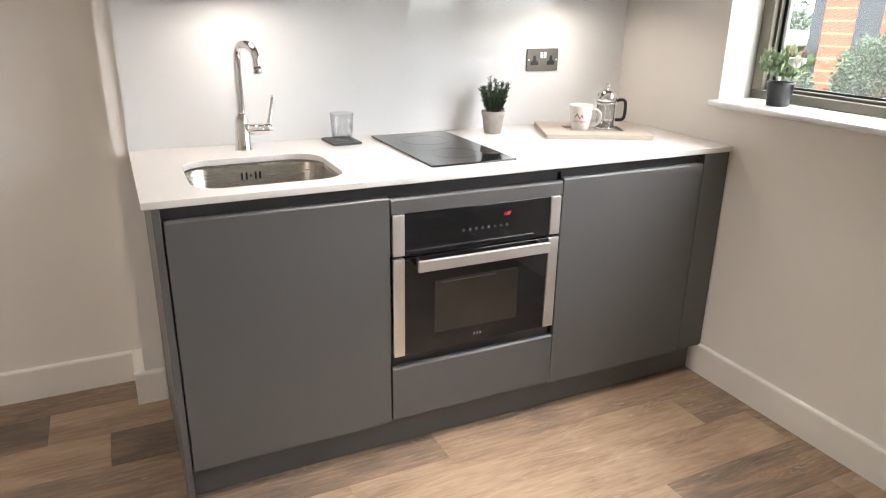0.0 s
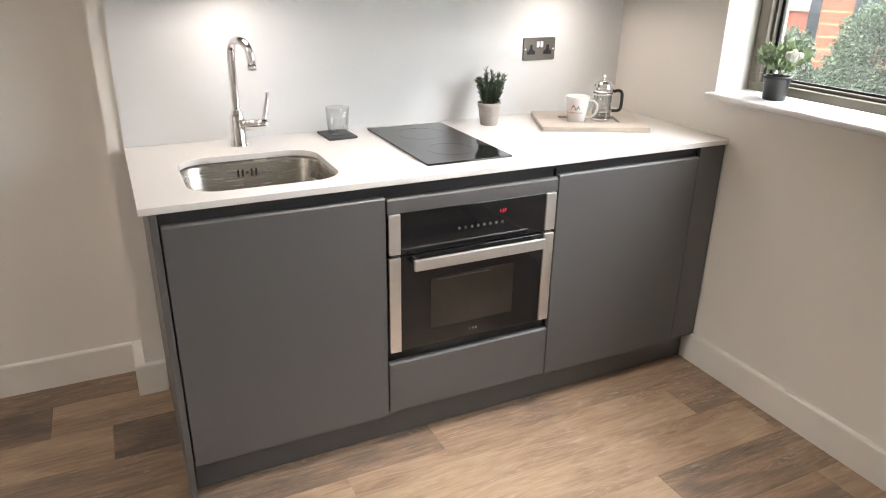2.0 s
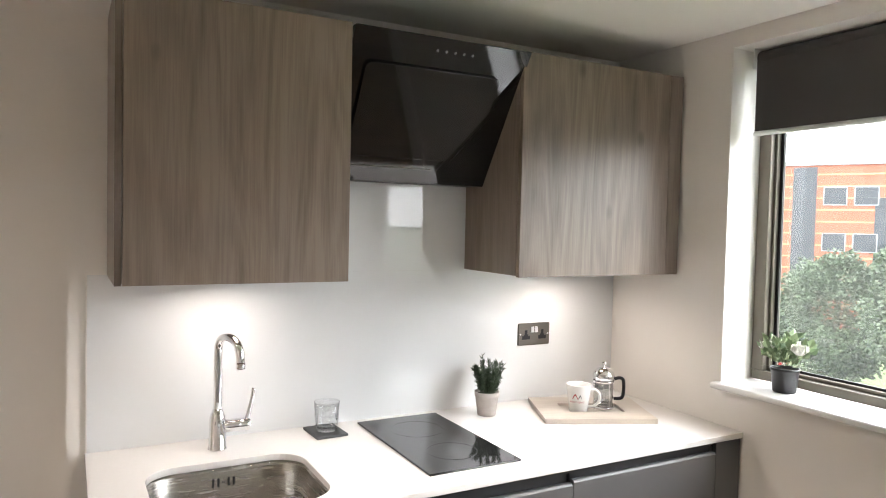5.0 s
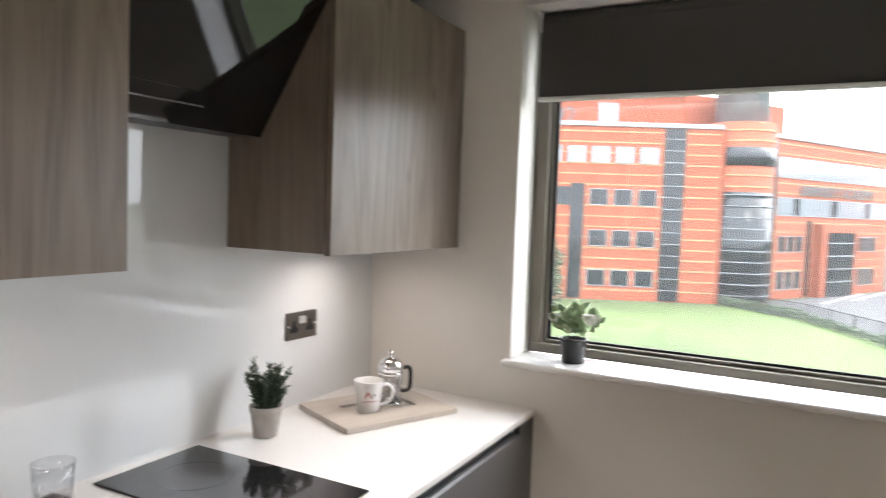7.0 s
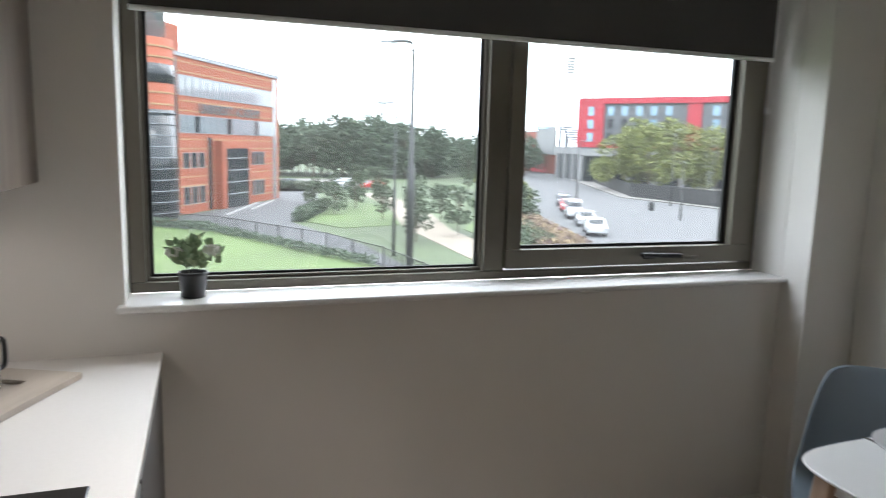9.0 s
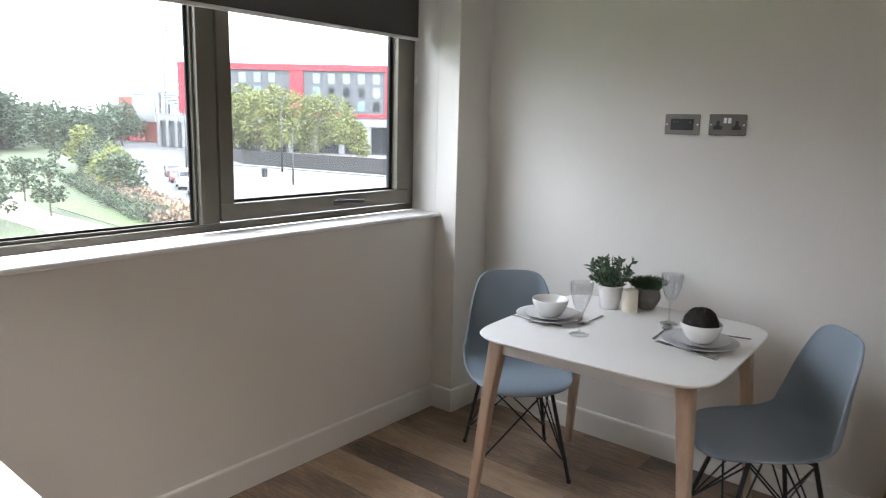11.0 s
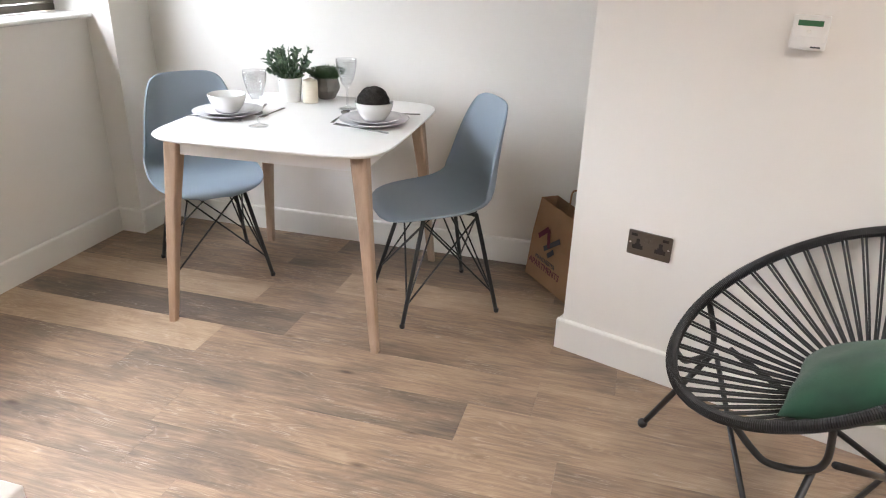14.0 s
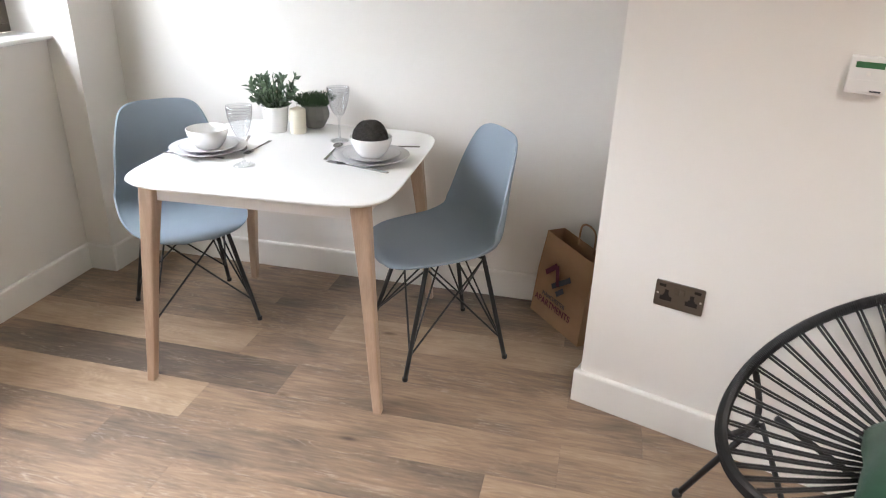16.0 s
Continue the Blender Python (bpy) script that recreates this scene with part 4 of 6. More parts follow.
for a in (20, 110, 200, 290):
    part("strut", tube([(0.038 * math.cos(radians(a)), 0.038 * math.sin(radians(a)), z) for z in (0.0, 0.11)], 0.0018, 8), M_CHROME, press)
part("plunger_rod", tube([(0, 0, 0.03), (0, 0, 0.15)], 0.0022, 8), M_CHROME, press)
part("plunger_disc", lathe([(0, 0.026), (0.033, 0.026), (0.033, 0.031), (0, 0.031)], 28), M_CHROME, press, "", True)
part("handle", tube(smooth_path([(0.04, 0, 0.112), (0.06, 0, 0.116), (0.073, 0, 0.105), (0.074, 0, 0.06), (0.066, 0, 0.042), (0.04, 0, 0.040)], 6), 0.0062, 10), M_BLACK, press, "black plastic handle", True)

coaster = solid("coaster", box((-0.051, -0.064, 0.0), (0.051, 0.064, 0.008), 0.001), M_SLATE, "square dark slate coaster on the worktop", "coaster")
coaster.matrix_world = pose(-1.266, -0.094, 0.9055, 0, 0, 3)
tum = thing("tumbler", "cut-glass tumbler standing on a slate coaster", "glass", (-1.262, -0.094, 0.9137))
bm = lathe([(0, 0.0), (0.030, 0.0), (0.033, 0.004), (0.0365, 0.045), (0.041, 0.092), (0.0395, 0.092), (0.0355, 0.05), (0.031, 0.014), (0, 0.012)], 40)
part("cup", bm, M_GLASS, tum, "", True)
bm = bmesh.new()
for k in range(10):
    for sgn in (-1, 1):
        pts = []
        for j in range(7):
            z = 0.012 + 0.045 * j / 6
            r = 0.0345 + (z - 0.01) * 0.075 + 0.0003
            a = 2 * math.pi * k / 10 + sgn * 0.5 * j / 6
            pts.append((r * math.cos(a), r * math.sin(a), z))
        tube(pts, 0.0009, 5, bm)
part("cut_pattern", bm, M_GLASS, tum, "diamond-cut lower band")

rng = random.Random(5)
herb = thing("potted_rosemary", "small artificial rosemary in a grey cement pot on the worktop", "plant", (-0.680, -0.123, 0.905))
herb.scale = (0.91, 0.91, 0.91)
part("pot", lathe([(0, 0), (0.034, 0), (0.036, 0.003), (0.045, 0.072), (0.048, 0.074), (0.049, 0.092), (0.045, 0.092), (0.043, 0.075), (0, 0.075)], 36), M_CEMENT, herb, "grey cement pot", True)
part("soil", lathe([(0, 0.084), (0.044, 0.08)], 20), M_SOIL, herb)
stems = []
for k in range(34):
    a, r = rng.uniform(0, 6.28), rng.uniform(0, 0.03)
    h = rng.uniform(0.07, 0.125) * (1.1 - 4 * r)
    lean = rng.uniform(0.1, 0.7)
    stems.append(((r * math.cos(a), r * math.sin(a), 0.082), (r * math.cos(a) + lean * h * math.cos(a) * 0.8, r * math.sin(a) + lean * h * math.sin(a) * 0.8, 0.082 + h)))
bm = bmesh.new()
for a, b in stems:
    tube([a, b], 0.0012, 5, bm)
part("stems", bm, M_ROSEM, herb)


def on_stem(g):
    a, b = stems[g.randrange(len(stems))]
    t = g.uniform(0.12, 1.0)
    p = Vector(a).lerp(Vector(b), t)
    ax = (Vector(b) - Vector(a)).normalized()
    q = g.uniform(0, 6.28)
    s = ax.orthogonal().normalized()
    return p, ax * 0.75 + Matrix.Rotation(q, 3, ax) @ s * g.uniform(0.5, 0.95)


plant_leaf_part("foliage", leaf_cloud(3000, on_stem, 0.017, rng, "foliage", shape=0.18), M_ROSEM, herb, "needle-like dark green leaves")

# plant on the window board
sp = thing("potted_flowers", "small white artificial flowers in a black pot on the window board", "plant", (0.073, -0.745, 1.055))
part("pot", lathe([(0, 0), (0.034, 0), (0.036, 0.003), (0.043, 0.07), (0.045, 0.071), (0.045, 0.079), (0.042, 0.079), (0.041, 0.068), (0, 0.068)], 32), M_BLACK, sp, "black plastic pot", True)
part("soil", lathe([(0, 0.07), (0.041, 0.068)], 18), M_SOIL, sp)


def sprig(lo, hi, spread):
    def place(g):
        a, e = g.uniform(0, 6.28), g.uniform(lo, hi)
        d = Vector((math.cos(a) * math.cos(e), math.sin(a) * math.cos(e), math.sin(e)))
        return Vector((0, 0, 0.075)) + d * g.uniform(0.02, spread), d + Vector((g.uniform(-0.6, 0.6), g.uniform(-0.6, 0.6), g.uniform(-0.3, 0.6)))
    return place


plant_leaf_part("foliage", leaf_cloud(170, sprig(0.45, 1.5, 0.105), 0.032, rng, "foliage", shape=0.75), M_FRESH, sp, "round pale green leaves")
vs, fs = [], []
for k in range(22):
    a, rise, long = rng.uniform(0, 6.28), rng.uniform(0.25, 1.45), rng.uniform(0.10, 0.155)
    out, side = Vector((math.cos(a), math.sin(a), 0)), Vector((-math.sin(a), math.cos(a), 0))
    for j in range(3, 17):
        u = j / 16
        p = Vector((0, 0, 0.075)) + (out * math.cos(rise) + Vector((0, 0, math.sin(rise)))) * long * u - Vector((0, 0, 0.02 * u * u))
        size = 0.016 * (1.15 - u)
        for sgn in (-1, 1):
            d = (side * sgn + out * 0.6 + Vector((0, 0, 0.25))).normalized()
            w = d.cross(Vector((0, 0, 1))).normalized() * size * 0.16
            i = len(vs)
            vs += [p, p + d * size * 0.5 + w, p + d * size, p + d * size * 0.5 - w]
            fs += [(i, i + 1, i + 2, i + 3)]
me = bpy.data.meshes.new("sprigs")
me.from_pydata([tuple(v) for v in vs], [], fs)
plant_leaf_part("fern_sprig", me, M_FERN, sp, "pale fern-like sprigs")
for c0 in (Vector((-0.020, 0.052, 0.132)), Vector((-0.010, -0.056, 0.138)), Vector((0.045, 0.010, 0.140))):
    vs, fs = [], []
    for ring, (count, r, open_) in enumerate(((8, 0.023, 0.6), (6, 0.019, 0.45), (5, 0.013, 0.25), (3, 0.008, 0.1))):
        for q in range(count):
            a = 2 * math.pi * (q + 0.37 * ring) / count
            out, side = Vector((math.cos(a), math.sin(a), 0)), Vector((-math.sin(a), math.cos(a), 0))
            i = len(vs)
            for h, spread, wide in ((-0.010, 0.35, 0.25), (0.004, 0.9, 0.75), (0.016, 0.8 + 0.35 * open_, 0.55), (0.021, 0.8 + 0.55 * open_, 0.2)):
                for e in (-1, 1):
                    vs.append(c0 + out * r * spread + side * e * r * wide + Vector((0, 0, h + 0.005 * (1 - open_))))
            fs += [(i + 2 * m, i + 2 * m + 1, i + 2 * m + 3, i + 2 * m + 2) for m in range(3)]
    me = bpy.data.meshes.new("flower")
    me.from_pydata([tuple(v) for v in vs], [], fs)
    plant_leaf_part("flower", me, M_PETAL, sp, "white rose-like flower")

# ---- dining place ----
TX, TY, TT, TTURN = -1.212, -2.703, 0.738, 2.4
table = thing("dining_table", "white-topped square dining table with splayed beech legs", "table", (TX, TY, 0), TTURN)


def soft_square(hx, hy, power, n=72):
    out = []
    for k in range(n):
        a = 2 * math.pi * k / n
        c, s = math.cos(a), math.sin(a)
        out.append((math.copysign(abs(c) ** (2 / power), c) * hx, math.copysign(abs(s) ** (2 / power), s) * hy))
    return out


bm = bmesh.new()
rings = []
for k, z in ((0.93, -0.020), (0.985, -0.012), (1.0, -0.004), (0.997, -0.001), (0.992, 0.0)):
    rings.append([bm.verts.new((x * k, y * k, TT + z)) for x, y in soft_square(0.4475, 0.447, 6.5)])
for u, v in zip(rings, rings[1:]):
    for i in range(len(u)):
        bm.faces.new((u[i], u[(i + 1) % len(u)], v[(i + 1) % len(v)], v[i]))
bm.faces.new(rings[-1])
bm.faces.new(rings[0][::-1])
part("tabletop", bm, M_TABLE, table, "white lacquered top with round corners")
for a, b in (((-0.33, -0.363), (0.33, -0.345)), ((-0.33, 0.345), (0.33, 0.363)), ((-0.363, -0.33), (-0.345, 0.33)), ((0.345, -0.33), (0.363, 0.33))):
    part("apron", box((*a, TT - 0.075), (*b, TT - 0.020), 0.001), M_TABLE, table, "white apron rail")
for sx in (-1, 1):
    for sy in (-1, 1):
        bm = bmesh.new()
        ends = []
        for z, w0, cx, cy in ((0.0, 0.0145, 0.414, 0.416), (0.05, 0.0155, 0.409, 0.411), (0.45, 0.022, 0.376, 0.378), (0.66, 0.028, 0.355, 0.357), (TT - 0.0205, 0.029, 0.350, 0.352)):
            ends.append([bm.verts.new((sx * cx + x, sy * cy + y, z)) for x, y in round_rect(2 * w0, 2 * w0, w0 * 0.35, 3)])
        for u, v in zip(ends, ends[1:]):
            for i in range(len(u)):
                bm.faces.new((u[i], u[(i + 1) % len(u)], v[(i + 1) % len(v)], v[i]))
        bm.faces.new(ends[0][::-1])
        bm.faces.new(ends[-1])
        part("leg", bm, M_BEECH, table, "tapered beech leg")


def shell_mesh():
    """The moulded seat and back: rows from the front lip up to the top of the back. Forward is +x."""
    rows = ((0.246, 0.412, 0.050, -0.006), (0.241, 0.426, 0.110, -0.010), (0.222, 0.436, 0.160, -0.010), (0.185, 0.441, 0.196, -0.004), (0.13, 0.440, 0.218, 0.006), (0.05, 0.432, 0.230, 0.022), (-0.05, 0.425, 0.231, 0.042),
            (-0.13, 0.436, 0.228, 0.062), (-0.178, 0.468, 0.225, 0.076), (-0.200, 0.515, 0.220, 0.080), (-0.208, 0.580, 0.210, 0.070), (-0.215, 0.655, 0.197, 0.056), (-0.225, 0.728, 0.180, 0.042),
            (-0.234, 0.782, 0.162, 0.030), (-0.239, 0.810, 0.145, 0.022), (-0.243, 0.826, 0.120, 0.014), (-0.246, 0.835, 0.086, 0.008), (-0.247, 0.839, 0.045, 0.003))
    p = [np.array(r) for r in rows]
    fine = []
    for i in range(len(p) - 1):
        a, b, c, d = p[max(i - 1, 0)], p[i], p[i + 1], p[min(i + 2, len(p) - 1)]
        for k in range(3):
            t = k / 3
            fine.append(0.5 * (2 * b + (c - a) * t + (2 * a - 5 * b + 4 * c - d) * t * t + (3 * b - a - 3 * c + d) * t ** 3))
    fine.append(p[-1])
    bm = bmesh.new()
    n, grid = 20, []
    for i, (x, z, w, dish) in enumerate(fine):
        a, b = fine[max(i - 1, 0)], fine[min(i + 1, len(fine) - 1)]
        tx, tz = b[0] - a[0], b[1] - a[1]
        ln = math.hypot(tx, tz)
        nx, nz = tz / ln, -tx / ln
        row = []
        for j in range(n + 1):
            q = 2 * j / n - 1
            lift = dish * abs(q) ** 2.1
            row.append(bm.verts.new((x + nx * lift, w * math.sin(q * math.pi / 2 * 0.93) / math.sin(math.pi / 2 * 0.93), z + nz * lift)))
        grid.append(row)
    for u, v in zip(grid, grid[1:]):
        for j in range(n):
            bm.faces.new((u[j], u[j + 1], v[j + 1], v[j]))
    return bm


def shell_chair(label, x, y, turn):
    ch = thing("dining_chair", label, "chair", (x, y, 0), turn, "dining chairs")
    sh = part("seat_shell", shell_mesh(), M_BLUE, ch, "moulded blue-grey plastic shell", True)
    so = sh.modifiers.new("thickness", "SOLIDIFY")
    so.thickness, so.offset = 0.007, -1
    soft_edges(sh, 0.002, 2, 60)
    feet = {(1, 1): (0.205, 0.205), (1, -1): (0.205, -0.205), (-1, 1): (-0.20, 0.195), (-1, -1): (-0.20, -0.195)}
    tops = {k: (k[0] * 0.105 - 0.01, k[1] * 0.125) for k in feet}
    for k, f in feet.items():
        t = tops[k]
        leg = part("leg", tube(smooth_path([(f[0], f[1], 0.004), (t[0] + 0.012 * k[0], t[1] + 0.010 * k[1], 0.375), (t[0], t[1], 0.408), (t[0] - 0.04 * k[0], t[1] - 0.02 * k[1], 0.414)], 5), 0.0085, 10), M_WIRE, ch, "black steel rod leg", True)
        part("foot_cap", lathe([(0, 0), (0.009, 0), (0.0105, 0.003), (0.0105, 0.014), (0.0085, 0.016)], 12, at=(f[0], f[1], 0)), M_BLACK, leg)

    def at(k, s):
        f, t = feet[k], tops[k]
        return (f[0] + (t[0] - f[0]) * s, f[1] + (t[1] - f[1]) * s, 0.4 * s)

    for a, b in (((1, 1), (1, -1)), ((-1, 1), (-1, -1)), ((1, 1), (-1, 1)), ((1, -1), (-1, -1))):
        part("cross_wire", tube([at(a, 0.22), at(b, 0.98)], 0.0038, 6), M_WIRE, ch)
        part("cross_wire", tube([at(b, 0.22), at(a, 0.98)], 0.0038, 6), M_WIRE, ch)
    for k in feet:
        part("upright_wire", tube([at(k, 0.22), (tops[k][0] * 0.25, tops[k][1] * 0.6, 0.405)], 0.0038, 6), M_WIRE, ch)
    part("mount_bar", box((-0.13, -0.11, 0.407), (0.12, -0.095, 0.417)), M_WIRE, ch)
    part("mount_bar", box((-0.13, 0.095, 0.407), (0.12, 0.11, 0.417)), M_WIRE, ch)
    return ch


shell_chair("blue-grey plastic shell chair on black wire legs beside the corner column", -0.695, -2.749, 135)
shell_chair("blue-grey plastic shell chair on black wire legs beside the paper bag", -1.727, -2.782, 36)


def plate_set(x, y, label, ball=False):
    pl = thing("dinner_plate", label + " large plate", "plate", (x, y, TT), group="table settings")
    part("dish", lathe([(0, 0.002), (0.075, 0.0), (0.085, 0.002), (0.112, 0.010), (0.133, 0.019), (0.135, 0.021), (0.132, 0.0215), (0.110, 0.014), (0.085, 0.007), (0, 0.006)], 56), M_PLATE, pl, "", True)
    sm = thing("side_plate", label + " small plate stacked on a large plate", "plate", (x, y - 0.004, TT + 0.0075), group="table settings")
    part("dish", lathe([(0, 0.002), (0.06, 0.0), (0.068, 0.002), (0.088, 0.009), (0.102, 0.0155), (0.1035, 0.017), (0.101, 0.0175), (0.086, 0.012), (0.066, 0.0065), (0, 0.0055)], 52), M_PLATE, sm, "", True)
    bo = thing("bowl", label + " deep bowl stacked on the plates", "bowl", (x, y - 0.002, TT + 0.0137), group="table settings")
    part("dish", lathe([(0, 0.003), (0.036, 0.0), (0.042, 0.002), (0.058, 0.022), (0.070, 0.050), (0.0735, 0.068), (0.072, 0.0695), (0.0695, 0.068), (0.066, 0.05), (0.054, 0.024), (0.036, 0.008), (0, 0.007)], 52), M_CER, bo, "", True)
    if ball:
        bm = bmesh.new()
        bmesh.ops.create_icosphere(bm, subdivisions=4, radius=0.054)
        for v in bm.verts:
            v.co *= 1 + 0.03 * noise.noise(v.co * 70)
        tw = thing("twine_ball", "dark brown woven twine ball in a white bowl", "ornament", (x + 0.002, y, TT + 0.0790))
        part("core", bm, M_WICKER, tw, "", True)
        g = random.Random(8)
        b2 = bmesh.new()
        for _ in range(60):
            ax = Vector((g.gauss(0, 1), g.gauss(0, 1), g.gauss(0, 1))).normalized()
            s = ax.orthogonal().normalized()
            t = ax.cross(s)
            off = g.uniform(-0.5, 0.5)
            rr = 0.0545 + g.uniform(0, 0.006)
            tube([ax * off * rr + (s * math.cos(q) + t * math.sin(q)) * rr * math.sqrt(1 - off * off) * (1 + 0.04 * math.sin(5 * q + off * 9)) for q in [2 * math.pi * i / 22 for i in range(22)]], 0.0017, 4, b2, True)
        part("strands", b2, M_WICKER, tw, "wound twine strands")


plate_set(-0.905, -2.648, "pale stoneware")
plate_set(-1.485, -2.733, "white stoneware", True)


def wine_glass(x, y):
    g = thing("wine_glass", "tall clear wine glass with ribbed bowl on the table", "glass", (x, y, TT), group="wine glasses")
    prof = [(0, 0.0), (0.036, 0.0), (0.037, 0.002), (0.02, 0.005), (0.006, 0.010), (0.0045, 0.02), (0.0045, 0.075), (0.006, 0.088), (0.016, 0.098)]
    out = [(0.016 + 0.026 * math.sin(math.pi / 2 * k / 12) + 0.0006 * (k % 2), 0.098 + 0.105 * (k / 12) ** 1.15) for k in range(1, 13)]
    ins = [(r - 0.0016, z) for r, z in out[::-1]]
    part("body", lathe(prof + out + ins + [(0.010, 0.101), (0, 0.099)], 40), M_GLASS, g, "", True)
    ribs = bmesh.new()
    for r, z in out[2:11]:
        tube([(r * math.cos(2 * math.pi * k / 32), r * math.sin(2 * math.pi * k / 32), z) for k in range(32)], 0.0011, 5, ribs, True)
    part("ribs", ribs, M_GLASS, g, "moulded rings round the bowl", True)


wine_glass(-1.104, -2.532)
wine_glass(-1.294, -2.922)

pa = thing("potted_shrub", "artificial oval-leaved shrub in a white ribbed pot on the table", "plant", (-1.008, -2.976, TT))
bm = lathe([(0, 0), (0.038, 0), (0.040, 0.002), (0.052, 0.098), (0.053, 0.102), (0.049, 0.102), (0.046, 0.085), (0, 0.085)], 40)
for v in bm.verts:
    if 0.001 < v.co.z < 0.1:
        a = math.atan2(v.co.y, v.co.x)
        k = 1 + 0.012 * math.cos(10 * a)
        v.co.x *= k
        v.co.y *= k
part("pot", bm, M_CER, pa, "white ribbed pot", True)
stems = []
for k in range(40):
    a, e = rng.uniform(0, 6.28), rng.uniform(0.45, 1.5)
    h = rng.uniform(0.06, 0.13)
    stems.append(((0.02 * math.cos(a), 0.02 * math.sin(a), 0.085), (0.02 * math.cos(a) + h * math.cos(a) * math.cos(e), 0.02 * math.sin(a) + h * math.sin(a) * math.cos(e), 0.085 + h * math.sin(e) + 0.02)))
bm = bmesh.new()
for a, b in stems:
    tube([a, b], 0.0014, 5, bm)
part("stems", bm, M_GRASSY, pa)
plant_leaf_part("foliage", leaf_cloud(560, on_stem, 0.029, rng, "foliage", shape=0.52), M_LEAF, pa, "dusty green oval leaves")

pb = thing("potted_greenery", "low clipped artificial greenery in a rounded grey pot on the table", "plant", (-1.125, -3.085, TT))
part("pot", lathe([(0, 0), (0.032, 0), (0.038, 0.004), (0.058, 0.04), (0.060, 0.055), (0.052, 0.088), (0.047, 0.096), (0.043, 0.096), (0.045, 0.08), (0, 0.08)], 12), M_POTG, pb, "grey faceted pot")


def dome(g):
    a, r = g.uniform(0, 6.28), math.sqrt(g.uniform(0, 1))
    p = Vector((0.052 * r * math.cos(a), 0.052 * r * math.sin(a), 0.088))
    d = Vector((math.cos(a) * r * 0.8, math.sin(a) * r * 0.8, 1.0 - 0.35 * r))
    q = p + d * g.uniform(0.0, 0.045)
    return q, d + Vector((g.uniform(-0.7, 0.7), g.uniform(-0.7, 0.7), g.uniform(-0.2, 0.4)))


plant_leaf_part("foliage", leaf_cloud(1500, dome, 0.017, rng, "foliage", shape=0.2), M_GRASSY, pb, "dense short green leaves")

cd = thing("candle", "thick ivory pillar candle on the table", "candle", (-1.098, -2.982, TT))
part("wax", lathe([(0, 0), (0.031, 0), (0.032, 0.002), (0.032, 0.090), (0.030, 0.094), (0.018, 0.097), (0.006, 0.103), (0, 0.104)], 28), M_WAX, cd, "", True)
part("wick", tube([(0, 0, 0.10), (0.001, 0, 0.112)], 0.0009, 5), M_BLACK, cd)


def cutlery(kind, a, b, label):
    """A flat steel piece from its handle end a to its tip b."""
    a, b = Vector((*a, 0)), Vector((*b, 0))
    d = b - a
    ln = d.length
    t = thing(kind, label, "cutlery", (a.x, a.y, TT), math.degrees(math.atan2(d.y, d.x)), "cutlery")
    if kind == "knife":
        out = [(0, -0.006), (ln * 0.45, -0.004), (ln * 0.5, -0.0085), (ln * 0.9, -0.009), (ln, 0.002), (ln * 0.5, 0.005), (0, 0.006)]
        soft_edges(part("blade", prism(out, 0.0008, 0.0038), M_CUTLERY, t), 0.0006)
        return t
    soft_edges(part("handle", prism([(0, -0.006), (ln * 0.3, -0.004), (ln * 0.7, -0.0025), (ln * 0.7, 0.0025), (ln * 0.3, 0.004), (0, 0.006)], 0.0008, 0.0036), M_CUTLERY, t), 0.0006)
    if kind == "spoon":
        bm = bmesh.new()
        bmesh.ops.create_uvsphere(bm, u_segments=20, v_segments=10, radius=1, matrix=Matrix.Translation((ln * 0.85, 0, 0.0052)) @ Matrix.Diagonal((ln * 0.16, 0.017, 0.0044, 1)))
        for v in bm.verts:
            if v.co.z > 0.0052:
                v.co.z = 0.0052 - (v.co.z - 0.0052) * 0.5 + 0.0008
        part("bowl", bm, M_CUTLERY, t, "", True)
    else:
        bm = prism([(ln * 0.69, -0.003), (ln * 0.78, -0.011), (ln * 0.84, -0.011), (ln * 0.84, 0.011), (ln * 0.78, 0.011), (ln * 0.69, 0.003)], 0.001, 0.0035)
        for k in range(4):
            yk = -0.0095 + k * 0.0063
            box((ln * 0.835, yk - 0.0014, 0.001), (ln, yk + 0.0014, 0.003), bm=bm)
        part("tines", bm, M_CUTLERY, t)
    return t


cutlery("knife", (-1.004, -2.578), (-0.766, -2.572), "long steel table knife beside the empty bowl")
cutlery("spoon", (-0.945, -2.870), (-1.020, -2.668), "steel spoon beside the empty bowl")
cutlery("fork", (-1.052, -2.830), (-1.046, -2.650), "steel fork beside the empty bowl")
cutlery("fork", (-1.589, -2.601), (-1.352, -2.662), "steel fork beside the bowl with a twine ball")
cutlery("spoon", (-1.336, -2.674), (-1.312, -2.880), "steel spoon beside the bowl with a twine ball")
cutlery("knife", (-1.607, -2.933), (-1.400, -2.880), "steel table knife behind the stacked plates")

# paper bag between the wall and the angled wall
bag = thing("paper_bag", "brown kraft paper carrier bag with maroon print, on the floor", "bag", (-2.052, -3.160, 0), math.degrees(math.atan2(0.252, -0.206)))
